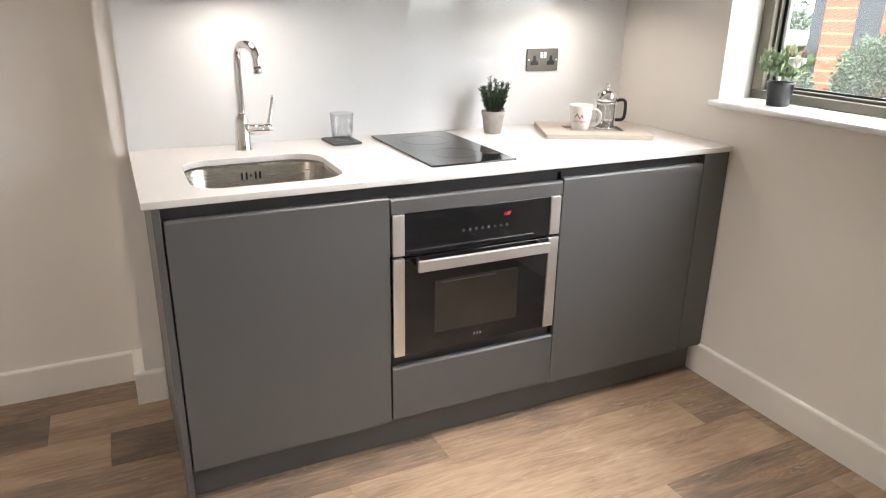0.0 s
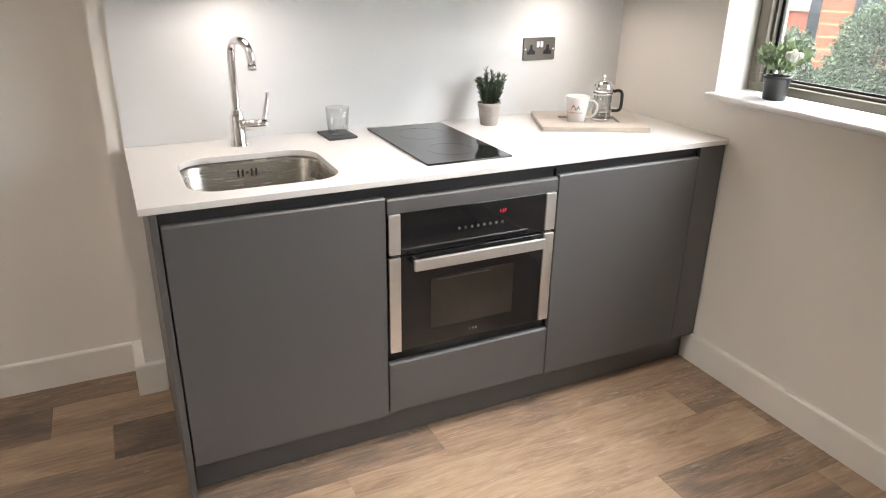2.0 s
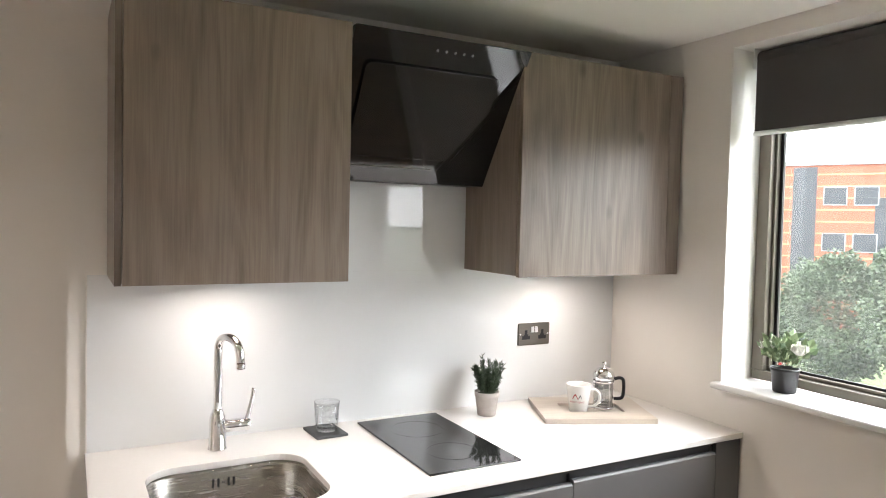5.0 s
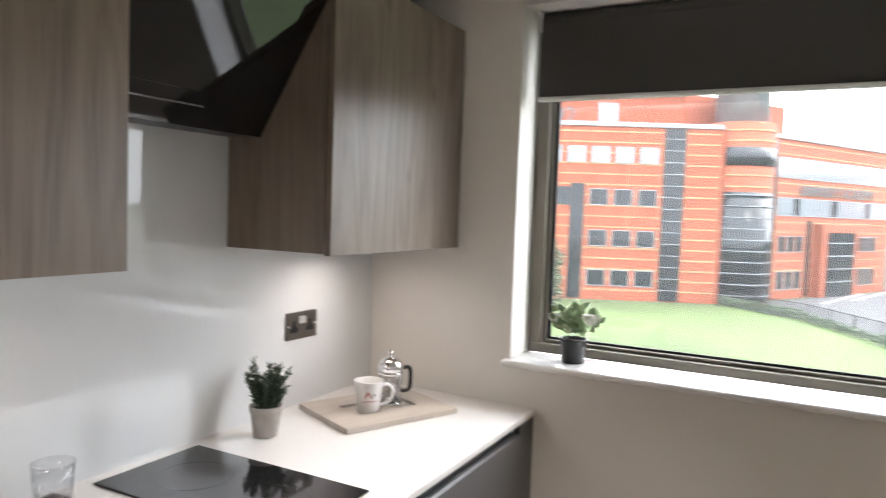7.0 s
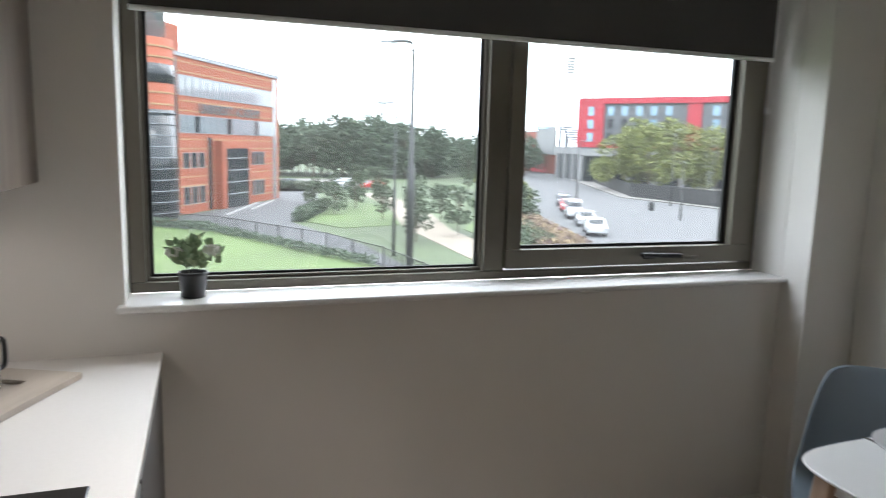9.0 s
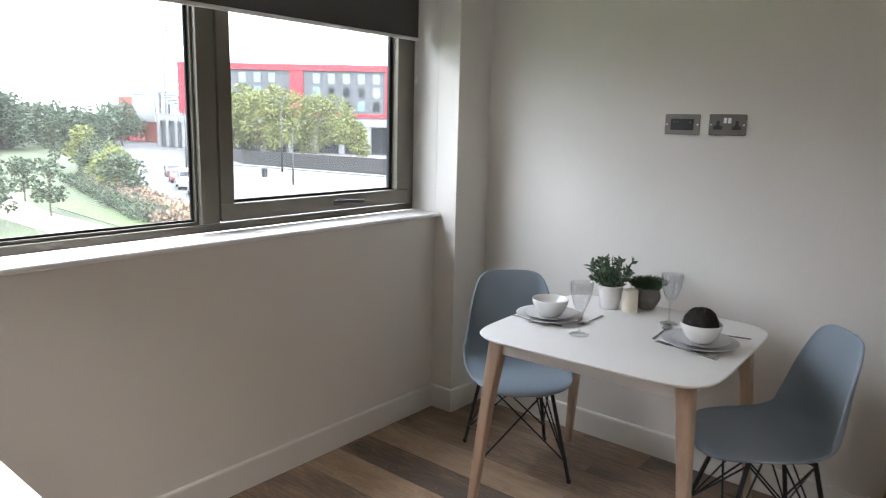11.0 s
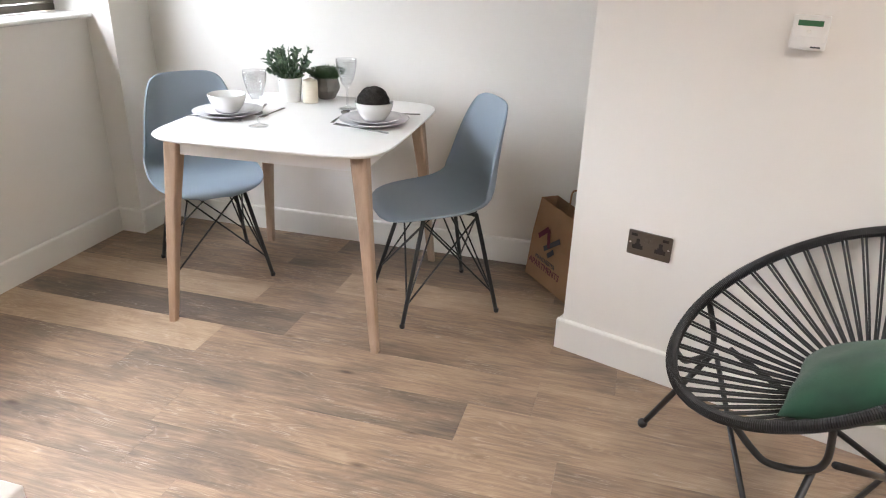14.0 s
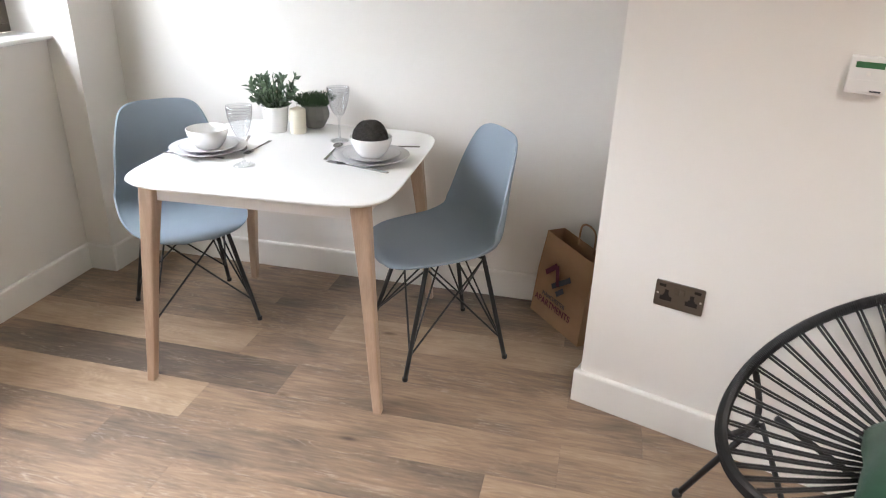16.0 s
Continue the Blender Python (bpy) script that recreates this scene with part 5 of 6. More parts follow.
# local x runs along the printed face, local -y away from the room
bm = bmesh.new()
lo = [(-0.0, 0.0), (0.34, 0.0), (0.34, 0.11), (0.0, 0.11)]
hi = [(0.0, 0.055), (0.34, 0.055), (0.335, 0.135), (0.005, 0.135)]
A = [bm.verts.new((x, y, 0.001)) for x, y in lo]
C = [bm.verts.new((x + 0.004, y + 0.02, 0.2)) for x, y in [(0, 0), (0.33, 0), (0.33, 0.105), (0, 0.105)]]
Bv = [bm.verts.new((x, y, 0.358 - 0.02 * (i in (1, 2)))) for i, (x, y) in enumerate(hi)]
for u, v in ((A, C), (C, Bv)):
    for i in range(4):
        bm.faces.new((u[i], u[(i + 1) % 4], v[(i + 1) % 4], v[i]))
bm.faces.new(A[::-1])
bg = part("body", bm, M_KRAFT, bag, "creased brown kraft paper")
so = bg.modifiers.new("thickness", "SOLIDIFY")
so.thickness = 0.0012
part("handle", tube(smooth_path([(0.12, 0.125, 0.33), (0.125, 0.128, 0.41), (0.17, 0.128, 0.43), (0.215, 0.128, 0.41), (0.22, 0.125, 0.33)], 5), 0.004, 8), M_KRAFT, bag, "twisted paper handle", True)
face = Matrix.Translation((0.165, 0.0045, 0.15)) @ pose(0, 0, 0, 90 - 6.5, 0, 0)
for a, b, mt in (((-0.085, 0.06), (-0.02, 0.115), M_INK), ((-0.02, 0.115), (0.005, 0.035), M_INK), ((-0.03, 0.02), (0.075, 0.095), M_INK2), ((0.005, 0.0), (0.045, 0.035), M_INK2)):
    a, b = Vector(a), Vector(b)
    d = (b - a).normalized()
    s = Vector((-d.y, d.x)) * 0.011
    part("printed_mark", prism([tuple(a - s), tuple(b - s), tuple(b + s), tuple(a + s)], 0.0042, 0.0052), mt, bag).matrix_basis = face
words("MANCHESTER", 0.025, M_INK2, "printed_word", bag, face @ Matrix.Translation((-0.005, -0.030, 0.0045)))
words("APARTMENTS", 0.040, M_INK, "printed_word", bag, face @ Matrix.Translation((-0.005, -0.062, 0.0045)))

# ---- cord armchair ----
RC, RA, RB, RT = Vector((-2.960, -1.957, 0.5616)), 0.3166, 0.3869, 0.505
arm = thing("cord_armchair", "round black cord lounge chair on a black steel tripod frame", "armchair", (RC.x, RC.y, 0), math.degrees(0.393))


def rim(a, grow=1.0):
    """A point of the tilted hoop; a = 0 is the sitter's left, 90 the high back. Forward is +x."""
    u, v = RA * grow * math.cos(a), RB * grow * math.sin(a)
    return Vector((-v * math.cos(RT), u, RC.z + v * math.sin(RT)))


hoop = [rim(2 * math.pi * k / 96) for k in range(96)]
part("hoop", tube(hoop, 0.0125, 10, None, True), M_CORD, arm, "steel hoop", True)
bm = bmesh.new()
turns = 460
for k in range(turns):
    a = 2 * math.pi * k / turns
    p = rim(a)
    d = (rim(a + 0.01) - rim(a - 0.01)).normalized()
    s = d.cross(Vector((0, 0, 1))).normalized()
    t = s.cross(d)
    tube([p + d * 0.0008 * q + (s * math.cos(2 * math.pi * q / 8) + t * math.sin(2 * math.pi * q / 8)) * 0.0138 for q in range(8)], 0.0021, 4, bm, True)
part("hoop_wrapping", bm, M_CORD, arm, "black cord wound round the hoop")
normal = Vector((math.sin(RT), 0, math.cos(RT)))
hub = RC.z * Vector((0, 0, 1)) - normal * 0.235 + Vector((-0.045, 0, 0))
N = 46
for k in range(N):
    a = 2 * math.pi * (k + 0.5) / N
    p = rim(a, 0.985)
    e = hub + (rim(a, 0.16) - Vector((0, 0, RC.z)))
    mid = p.lerp(e, 0.55) - normal * 0.012
    d = (rim(a + 0.02) - rim(a - 0.02)).normalized()
    bm = bmesh.new()
    for sgn in (-1, 1):
        o = d * 0.0048 * sgn
        tube(smooth_path([p + o, mid + o * 0.8, e + o * 0.25], 4), 0.0034, 6, bm)
    part("cord", bm, M_CORD, arm, "", True)
part("hub_ring", tube([hub + (rim(2 * math.pi * k / 32, 0.165) - Vector((0, 0, RC.z))) for k in range(32)], 0.006, 8, None, True), M_CORD, arm, "", True)
FA, FB, FC = Vector((0.259, -0.324, 0.012)), Vector((0.259, 0.324, 0.012)), Vector((-0.385, -0.02, 0.012))
for sgn, foot in ((-1, FA), (1, FB)):
    u = [rim(radians(-60) if sgn > 0 else radians(240)), Vector((0.248, sgn * 0.190, 0.342)), Vector((0.212, sgn * 0.212, 0.316)), Vector((0.138, sgn * 0.243, 0.318)), Vector((0.120, sgn * 0.264, 0.365)), rim(radians(-26) if sgn > 0 else radians(206))]
    part("side_bracket", tube(smooth_path(u, 6), 0.0085, 10), M_WIRE, arm, "bent steel side bracket", True)
    part("front_leg", tube([foot, Vector((0.125, sgn * 0.240, 0.318))], 0.009, 10), M_WIRE, arm, "", True)
    part("back_leg", tube([FC + Vector((0, sgn * 0.012, 0)), Vector((0.075, sgn * 0.243, 0.328))], 0.009, 10), M_WIRE, arm, "", True)
j = FB.lerp(Vector((0.125, 0.240, 0.318)), 0.16)
part("brace", tube([j, Vector((0.115, -0.240, 0.315))], 0.0075, 8), M_WIRE, arm, "", True)
part("brace", tube([j, FC + Vector((0.03, 0.0, 0.045))], 0.0075, 8), M_WIRE, arm, "", True)
for f in (FA, FB, FC):
    bm = bmesh.new()
    bmesh.ops.create_uvsphere(bm, u_segments=16, v_segments=10, radius=0.0155, matrix=Matrix.Translation((f.x, f.y, 0.0155)))
    part("rubber_foot", bm, M_BLACK, arm, "round rubber foot", True)

cu = thing("cushion", "square dark green velvet cushion lying in the cord armchair", "cushion", (RC.x, RC.y, 0.0))
bm = bmesh.new()
grid = {}
n = 22
for side in (-1, 1):
    for i in range(n + 1):
        for k in range(n + 1):
            u, v = 2 * i / n - 1, 2 * k / n - 1
            edge = (1 - abs(u) ** 2.6) * (1 - abs(v) ** 2.6)
            pin = 1 - 0.10 * (1 - min(abs(u), abs(v))) * (max(abs(u), abs(v)) ** 4)
            z = side * 0.075 * max(edge, 0) ** 0.5 + 0.006 * noise.noise(Vector((u * 2.2, v * 2.2, side)))
            grid[side, i, k] = bm.verts.new((0.195 * u * pin, 0.195 * v * pin, z))
for side in (-1, 1):
    for i in range(n):
        for k in range(n):
            bm.faces.new((grid[side, i, k], grid[side, i + 1, k], grid[side, i + 1, k + 1], grid[side, i, k + 1]))
bmesh.ops.remove_doubles(bm, verts=bm.verts, dist=0.004)
part("cover", bm, M_GREEN, cu, "green velvet cover", True)
cu.matrix_world = pose(-3.091, -1.905, 0.448, -7.9, -25.9, 163.8)


# ---- outside ----
GZ = -6.0
M_LAWN = material("mown_grass", (0.0493, 0.0773, 0.0168), 0.9, vary=0.3, scale=0.12, bump=0.6, bump_scale=8)
M_ROUGHG = material("park_grass", (0.0392, 0.056, 0.0196), 0.9, vary=0.4, scale=0.06)
M_ROAD = material("asphalt", (0.0546, 0.0553, 0.0567), 0.85, vary=0.15, scale=0.25, bump=0.4, bump_scale=30)
M_PAVE = material("pale_paving", (0.1232, 0.1148, 0.1036), 0.85, vary=0.12, scale=0.6)
M_GRAVEL = material("buff_path", (0.168, 0.14, 0.1064), 0.9, vary=0.1, scale=0.8)
M_LINE = material("road_paint", (0.315, 0.3115, 0.301), 0.6, vary=0.1, scale=1.0)
M_BRICK = material("orange_red_brick", (0.2072, 0.0515, 0.0224), 0.85, vary=0.10, scale=0.5, bump=0.3, bump_scale=12)
M_BAND = material("buff_stone_band", (0.2352, 0.1568, 0.0756), 0.8, vary=0.08, scale=1.0)
M_WGLASS = material("dark_office_glass", (0.014, 0.0182, 0.021), 0.08, vary=0.3, scale=0.7, spec=0.3)
M_PGLASS = material("pale_office_glass", (0.14, 0.161, 0.175), 0.12, vary=0.25, scale=0.6, coat=0.4)
M_GREYMETAL = material("grey_cladding", (0.168, 0.182, 0.196), 0.5, vary=0.06, scale=0.5)
M_DGREY = material("dark_grey_cladding", (0.0735, 0.0784, 0.084), 0.6, vary=0.08, scale=0.3)
M_REDPANEL = material("red_panel", (0.28, 0.0126, 0.0238), 0.45, vary=0.04, scale=0.4)
M_BLUEGLASS = material("sky_blue_glass", (0.154, 0.252, 0.322), 0.1, vary=0.2, scale=0.4, coat=0.4)
M_CONC = material("pale_concrete", (0.2016, 0.2044, 0.2016), 0.8, vary=0.07, scale=0.4)
M_OLDBRICK = material("dark_red_brick", (0.182, 0.0525, 0.035), 0.9, vary=0.12, scale=0.5)
M_RAIL = material("black_railings", (0.0126, 0.014, 0.014), 0.5, vary=0.1)
M_BARK = material("grey_bark", (0.077, 0.0595, 0.042), 0.9, vary=0.25, scale=3)
M_CARW = material("white_car_paint", (0.35, 0.357, 0.364), 0.2, vary=0.02, coat=0.5)
M_CARR = material("red_car_paint", (0.315, 0.021, 0.021), 0.2, vary=0.02, coat=0.5)
M_CARD = material("dark_car_paint", (0.042, 0.049, 0.0595), 0.2, vary=0.02, coat=0.5)
M_TYRE = material("tyre_rubber", (0.014, 0.014, 0.014), 0.8)
M_TREE = leafy("summer_leaves", (0.0227, 0.04, 0.0184), (0.0605, 0.0864, 0.04), 0.7)
# green lightened in the colour itself to imitate haze over the far trees
M_TREED = leafy("hazed_green_leaves", (0.0306, 0.0497, 0.0293), (0.0734, 0.102, 0.0574), 0.7)
M_TREEY = leafy("yellow_green_leaves", (0.0638, 0.084, 0.018), (0.1875, 0.1988, 0.0488), 0.7)
M_PURPLE = leafy("mixed_border", (0.075, 0.0413, 0.0562), (0.3, 0.225, 0.12), 0.8)

solid("ground", prism([(-60, -900), (1600, -900), (1600, 900), (-60, 900)], GZ - 0.4, GZ), M_ROUGHG, "rough grass ground reaching the horizon", "ground", "structure")


def sheet(name, outline, level, mat, label, category):
    return solid(name, prism(outline, GZ - 0.05, GZ + level), mat, label, category, "structure")


sheet("lawn", [(8, 60), (8, -13.5), (30, -11.6), (38.7, -10.6), (45.8, -8.3), (57.0, -1.2), (61.5, 4.5), (57, 13), (44, 40), (30, 60)], 0.02, M_LAWN, "bright mown lawn in front of the brick offices", "lawn")
sheet("road_access", [(8, -14.2), (30, -13.0), (40, -12.4), (48, -11.8), (63, -8.3), (75, -12.6), (108, -17.5), (114, -12), (88, -9), (67.5, 2.0), (62.2, 4.2), (57.4, -1.6), (45.9, -8.8), (38.7, -11.1), (30, -12.2), (8, -14)], 0.03, M_ROAD, "grey asphalt forecourt and access road", "road")
sheet("lawn_park", [(58, -12.2), (63.5, -9.6), (75, -13.6), (84, -16.5), (82, -21.5), (60, -18.0)], 0.05, M_LAWN, "mown park lawn beside the access road", "lawn")
sheet("path_park", [(40, -17.5), (58, -17.8), (82, -22.0), (100, -22.0), (100, -25.0), (80, -26.0), (56, -21.5), (40, -21.0)], 0.035, M_GRAVEL, "buff gravel path through the park", "path")
sheet("lawn_corner", [(30, -20), (42, -21.8), (56, -22.8), (62, -26.0), (44, -24.5), (30, -23)], 0.05, M_LAWN, "mown lawn beside the planted border", "lawn")
sheet("car_park", [(100, 10), (104, -20), (120, -28), (140, -26), (140, 20)], 0.03, M_PAVE, "pale car park in front of the trees", "car park")
sheet("road_main", [(10, -24.5), (44, -28.5), (56, -31.2), (86, -44.0), (120, -60), (240, -112), (240, -124), (112, -71), (90, -63.0), (80, -70), (60, -70), (38, -58), (10, -60)], 0.01, M_ROAD, "wide asphalt street with a junction", "road")
sheet("pavement_far", [(92.5, -63.0), (84, -64.5), (62, -67), (30, -66), (30, -78), (64, -72), (96, -68.5), (150, -92), (146, -84)], 0.12, M_PAVE, "raised pavement beside the railings", "pavement")
sheet("plaza", [(64, -72), (96, -68.5), (150, -92), (130, -150), (60, -150)], 0.05, M_PAVE, "paved car park in front of the hotel", "car park")
for k in range(9):
    a = Vector((50, -33.4)).lerp(Vector((112, -62.5)), k / 9)
    b = a + Vector((0.905, -0.425)) * 3
    s = Vector((0.425, 0.905)) * 0.09
    sheet("road_line", [tuple(a - s), tuple(b - s), tuple(b + s), tuple(a + s)], 0.03, M_LINE, "white painted lane line", "road marking")
for pts in ([(70, -2.5), (84, -6.5), (84, -6.9), (70, -2.9)], [(75.5, -5.2), (88, -8.9), (88, -9.3), (75.5, -5.6)]):
    sheet("road_line", pts, 0.045, M_LINE, "white painted forecourt line", "road marking")


class Face:
    """A frame on a facade: u runs along it, z up from the ground, w outwards."""

    def __init__(self, a, b, flip=False):
        self.a = Vector(a)
        d = Vector(b) - self.a
        self.length = d.length
        self.d = d.normalized()
        self.m = Matrix.Translation((a[0], a[1], GZ)) @ pose(0, 0, 0, 0, 0, math.degrees(math.atan2(d.y, d.x)))


def facade_box(face, u0, u1, z0, z1, w0, w1, bm=None):
    """A box on a facade; w grows towards the viewer, local -y."""
    return box((u0, -w1, z0), (u1, -w0, z1), bm=bm)


def fpart(name, face, bm, mat, parent, label=""):
    ob = part(name, bm, mat, parent, label)
    ob.matrix_world = face.m
    return ob


window_cache = {}


def office_window(face, u, z, w, h, parent, glass=None):
    key = (round(w, 2), round(h, 2))
    if key not in window_cache:
        bm = box((-w / 2 - 0.07, -0.05, 0), (w / 2 + 0.07, 0.0, 0.07))
        box((-w / 2 - 0.07, -0.05, h - 0.07), (w / 2 + 0.07, 0.0, h), bm=bm)
        box((-w / 2 - 0.07, -0.05, 0.07), (-w / 2, 0.0, h - 0.07), bm=bm)
        box((w / 2, -0.05, 0.07), (w / 2 + 0.07, 0.0, h - 0.07), bm=bm)
        fm = mesh_of(bm, "window", M_GREYMETAL)
        pm = mesh_of(box((-w / 2, -0.025, 0.07), (w / 2, -0.012, h - 0.07)), "pane", M_WGLASS)
        pm2 = mesh_of(box((-w / 2, -0.025, 0.07), (w / 2, -0.012, h - 0.07)), "pane", M_PGLASS)
        window_cache[key] = (fm, pm, pm2)
    fm, pm, pm2 = window_cache[key]
    o = new("window", fm)
    o.parent = parent
    o.matrix_basis = face.m @ Matrix.Translation((u, -0.02, z))
    p = new("pane", pm2 if glass else pm)
    p.parent = o
    return o


# brick office building; its local frame is the world's
off = tagged(new("office_building"), "large orange brick office building with buff bands and dark glass strips", "building")
L0, K1, K2, R1 = (52.2, 27.4), (62.6, 5.8), (68.6, 2.4), (91.0, -9.9)
left, right = Face(L0, K1), Face(K2, R1)
TOP = 15.3
bm = prism([L0, K1, K2, R1, (106, 18), (76, 40)], GZ - 0.2, GZ + TOP)
part("wall", bm, M_BRICK, off, "orange brick walls")
LL = left.length
bm = bmesh.new()
for k in range(16):
    z = 0.85 + 0.925 * k
    facade_box(left, 0, LL, z, z + 0.13, 0.0, 0.03, bm)
fpart("stone_band", left, bm, M_BAND, off, "buff stone bands")
bm = bmesh.new()
for k in range(16):
    z = 0.85 + 0.925 * k
    facade_box(right, 0, right.length, z, z + 0.13, 0.0, 0.03, bm)
fpart("stone_band", right, bm, M_BAND, off, "buff stone bands")
for f in (left, right):
    fpart("parapet", f, facade_box(f, -0.1, f.length + 0.1, TOP - 0.05, TOP + 0.35, -0.3, 0.12), M_GREYMETAL, off, "grey metal roof edge")
for base in (0.0, 12.2):
    c = LL - base
    fpart("glass_strip", left, facade_box(left, c - 4.9, c - 3.1, 0.1, TOP - 0.1, 0.01, 0.06), M_WGLASS, off, "full-height dark glass strip")
    for k in range(14):
        fpart("strip_transom", left, facade_box(left, c - 4.9, c - 3.1, 1.0 + k * 1.02, 1.06 + k * 1.02, 0.05, 0.09), M_GREYMETAL, off)
    if base < 20:
        fpart("glass_strip", left, facade_box(left, c - 12.9, c - 11.7, 0.1, 10.2, 0.01, 0.05), M_WGLASS, off, "dark glass strip")
    for row, z in enumerate((1.25, 4.75, 8.35, 12.05)):
        for u in (6.2, 8.3, 10.4):
            office_window(left, c - u, z, 1.5, 1.45, off, glass=(row == 3))
fpart("glass_band", left, facade_box(left, 0.2, LL - 12.9, 8.3, 9.9, 0.01, 0.06), M_WGLASS, off, "long dark glass band")
for u in (12.5, 14.6, 16.7, 18.8, 20.9):
    office_window(left, LL - u, 12.05, 1.5, 1.45, off, glass=True)
# lower wing at the end of the offices
W0, W1 = (47.9, 36.2), (52.2, 27.4)
wing = Face(W0, W1)
part("wing_wall", prism([W0, W1, (74, 38), (66, 46)], GZ - 0.2, GZ + 12.8), M_BRICK, off, "lower brick wing")
bm = bmesh.new()
for k in range(13):
    facade_box(wing, 0, wing.length, 0.85 + 0.925 * k, 0.98 + 0.925 * k, 0.0, 0.03, bm)
fpart("stone_band", wing, bm, M_BAND, off, "buff stone bands")
fpart("parapet", wing, facade_box(wing, -0.1, wing.length, 12.75, 13.1, -0.3, 0.12), M_GREYMETAL, off, "grey metal roof edge")
fpart("glass_strip", wing, facade_box(wing, 3.0, 4.7, 0.1, 12.6, 0.01, 0.06), M_WGLASS, off, "full-height dark glass strip")
fpart("glass_strip", wing, facade_box(wing, -0.02, 0.8, 0.1, 11.6, -0.6, 0.06), M_WGLASS, off, "corner glass strip")
for z in (2.4, 6.0, 9.6):
    for u in (6.0, 8.1):
        office_window(wing, u, z, 1.5, 1.45, off)
low = tagged(new("brick_annexe"), "low red brick annexe beyond the offices", "building")
part("wall", prism([(52, 44), (56, 38), (80, 56), (74, 64)], GZ, GZ + 4.2), M_BRICK, low)
part("roof", prism([(51.6, 44.2), (56, 37.6), (80.4, 56), (74, 64.4)], GZ + 4.2, GZ + 4.7), M_CONC, low)

# upper set-back floor
bm = prism([(56.5, 27.4), (65.3, 9.5), (70.5, 5.0), (76.5, 1.5), (96, 16), (74, 38)], GZ + TOP, GZ + TOP + 3.6)
part("upper_storey", bm, M_BRICK, off, "set-back top storey")
up = Face((56.5, 27.4), (65.3, 9.5))
for k in range(2):
    office_window(up, up.length - 7.0 - 8.2 * k, TOP + 0.6, 1.7, 2.0, off, glass=(k % 2 == 0))
fpart("upper_roof_edge", up, facade_box(up, -0.2, up.length + 0.2, TOP + 3.5, TOP + 3.9, -0.4, 0.5), M_GREYMETAL, off)
words("92", 2.1, M_DGREY, "sign_number", off, up.m @ Matrix.Translation((up.length - 11.0, -0.06, TOP + 1.3)) @ pose(0, 0, 0, 90, 0, 0), 0.03)
# rounded corner bay
bay = Vector((65.9, 4.6))
bx = (bay.x, bay.y, GZ)
RBAY = 2.9
part("bay_core", lathe([(0, 0), (RBAY, 0), (RBAY, 16.0), (0, 16.0)], 36, at=bx), M_BRICK, off, "rounded brick corner bay", True)
part("bay_glass", lathe([(RBAY + 0.02, 0.2), (RBAY + 0.06, 0.2), (RBAY + 0.06, 9.9), (RBAY + 0.02, 9.9)], 36, at=bx), M_WGLASS, off, "curved dark glass", True)
part("bay_glass", lathe([(RBAY + 0.02, 12.2), (RBAY + 0.06, 12.2), (RBAY + 0.06, 13.8), (RBAY + 0.02, 13.8)], 36, at=bx), M_WGLASS, off, "curved dark window band", True)
part("bay_lantern", lathe([(0, 16.0), (2.3, 16.0), (2.3, 19.0), (2.45, 19.0), (2.45, 19.3), (0, 19.3)], 36, at=bx), M_PGLASS, off, "round pale glass lantern", True)
for k in range(10):
    part("bay_ring", lathe([(RBAY + 0.06, 0.8 + k * 0.98), (RBAY + 0.10, 0.8 + k * 0.98), (RBAY + 0.10, 0.87 + k * 0.98), (RBAY + 0.06, 0.87 + k * 0.98)], 36, at=bx), M_GREYMETAL, off)
for z in (10.3, 11.3, 14.3, 15.2):
    part("bay_band", lathe([(RBAY, z), (RBAY + 0.05, z), (RBAY + 0.05, z + 0.13), (RBAY, z + 0.13)], 36, at=bx), M_BAND, off)
# entrance side
RL = right.length
fpart("glass_strip", right, facade_box(right, 0.5, 1.5, 0.1, TOP - 0.2, 0.01, 0.06), M_WGLASS, off, "full-height dark glass strip")
fpart("glass_strip", right, facade_box(right, RL - 1.9, RL - 1.0, 0.1, TOP - 0.2, 0.01, 0.06), M_PGLASS, off, "full-height glass strip")
for k in range(16):
    office_window(right, 2.4 + k * 1.37, 11.6, 1.15, 1.95, off, glass=True)
    office_window(right, 2.4 + k * 1.37, 8.0, 1.15, 1.75, off, glass=(k % 5 != 2))
for u in (2.9, 4.4, 5.9, 17.6, 19.0, 20.4):
    office_window(right, u, 4.5, 1.0, 1.6, off)
    office_window(right, u, 0.9, 1.0, 1.8, off)
fpart("glass_strip", right, facade_box(right, 7.2, 8.0, 0.1, 7.6, 0.01, 0.05), M_WGLASS, off)
fpart("entrance_portal", right, facade_box(right, 8.6, 15.6, 0, 7.3, 0.0, 0.9), M_BRICK, off, "projecting brick entrance portal")
fpart("entrance_glass", right, facade_box(right, 9.6, 14.8, 0.05, 6.5, 0.88, 0.95), M_WGLASS, off, "tall dark entrance glazing")
for k in range(4):
    fpart("entrance_bar", right, facade_box(right, 9.6, 14.8, 1.5 + k * 1.3, 1.6 + k * 1.3, 0.94, 1.0), M_GREYMETAL, off)
words("UNIVERSITY ACADEMY", 1.38, M_DGREY, "sign_words", off, right.m @ Matrix.Translation((12.6, -0.12, 10.45)) @ pose(0, 0, 0, 90, 0, 0), 0.05)

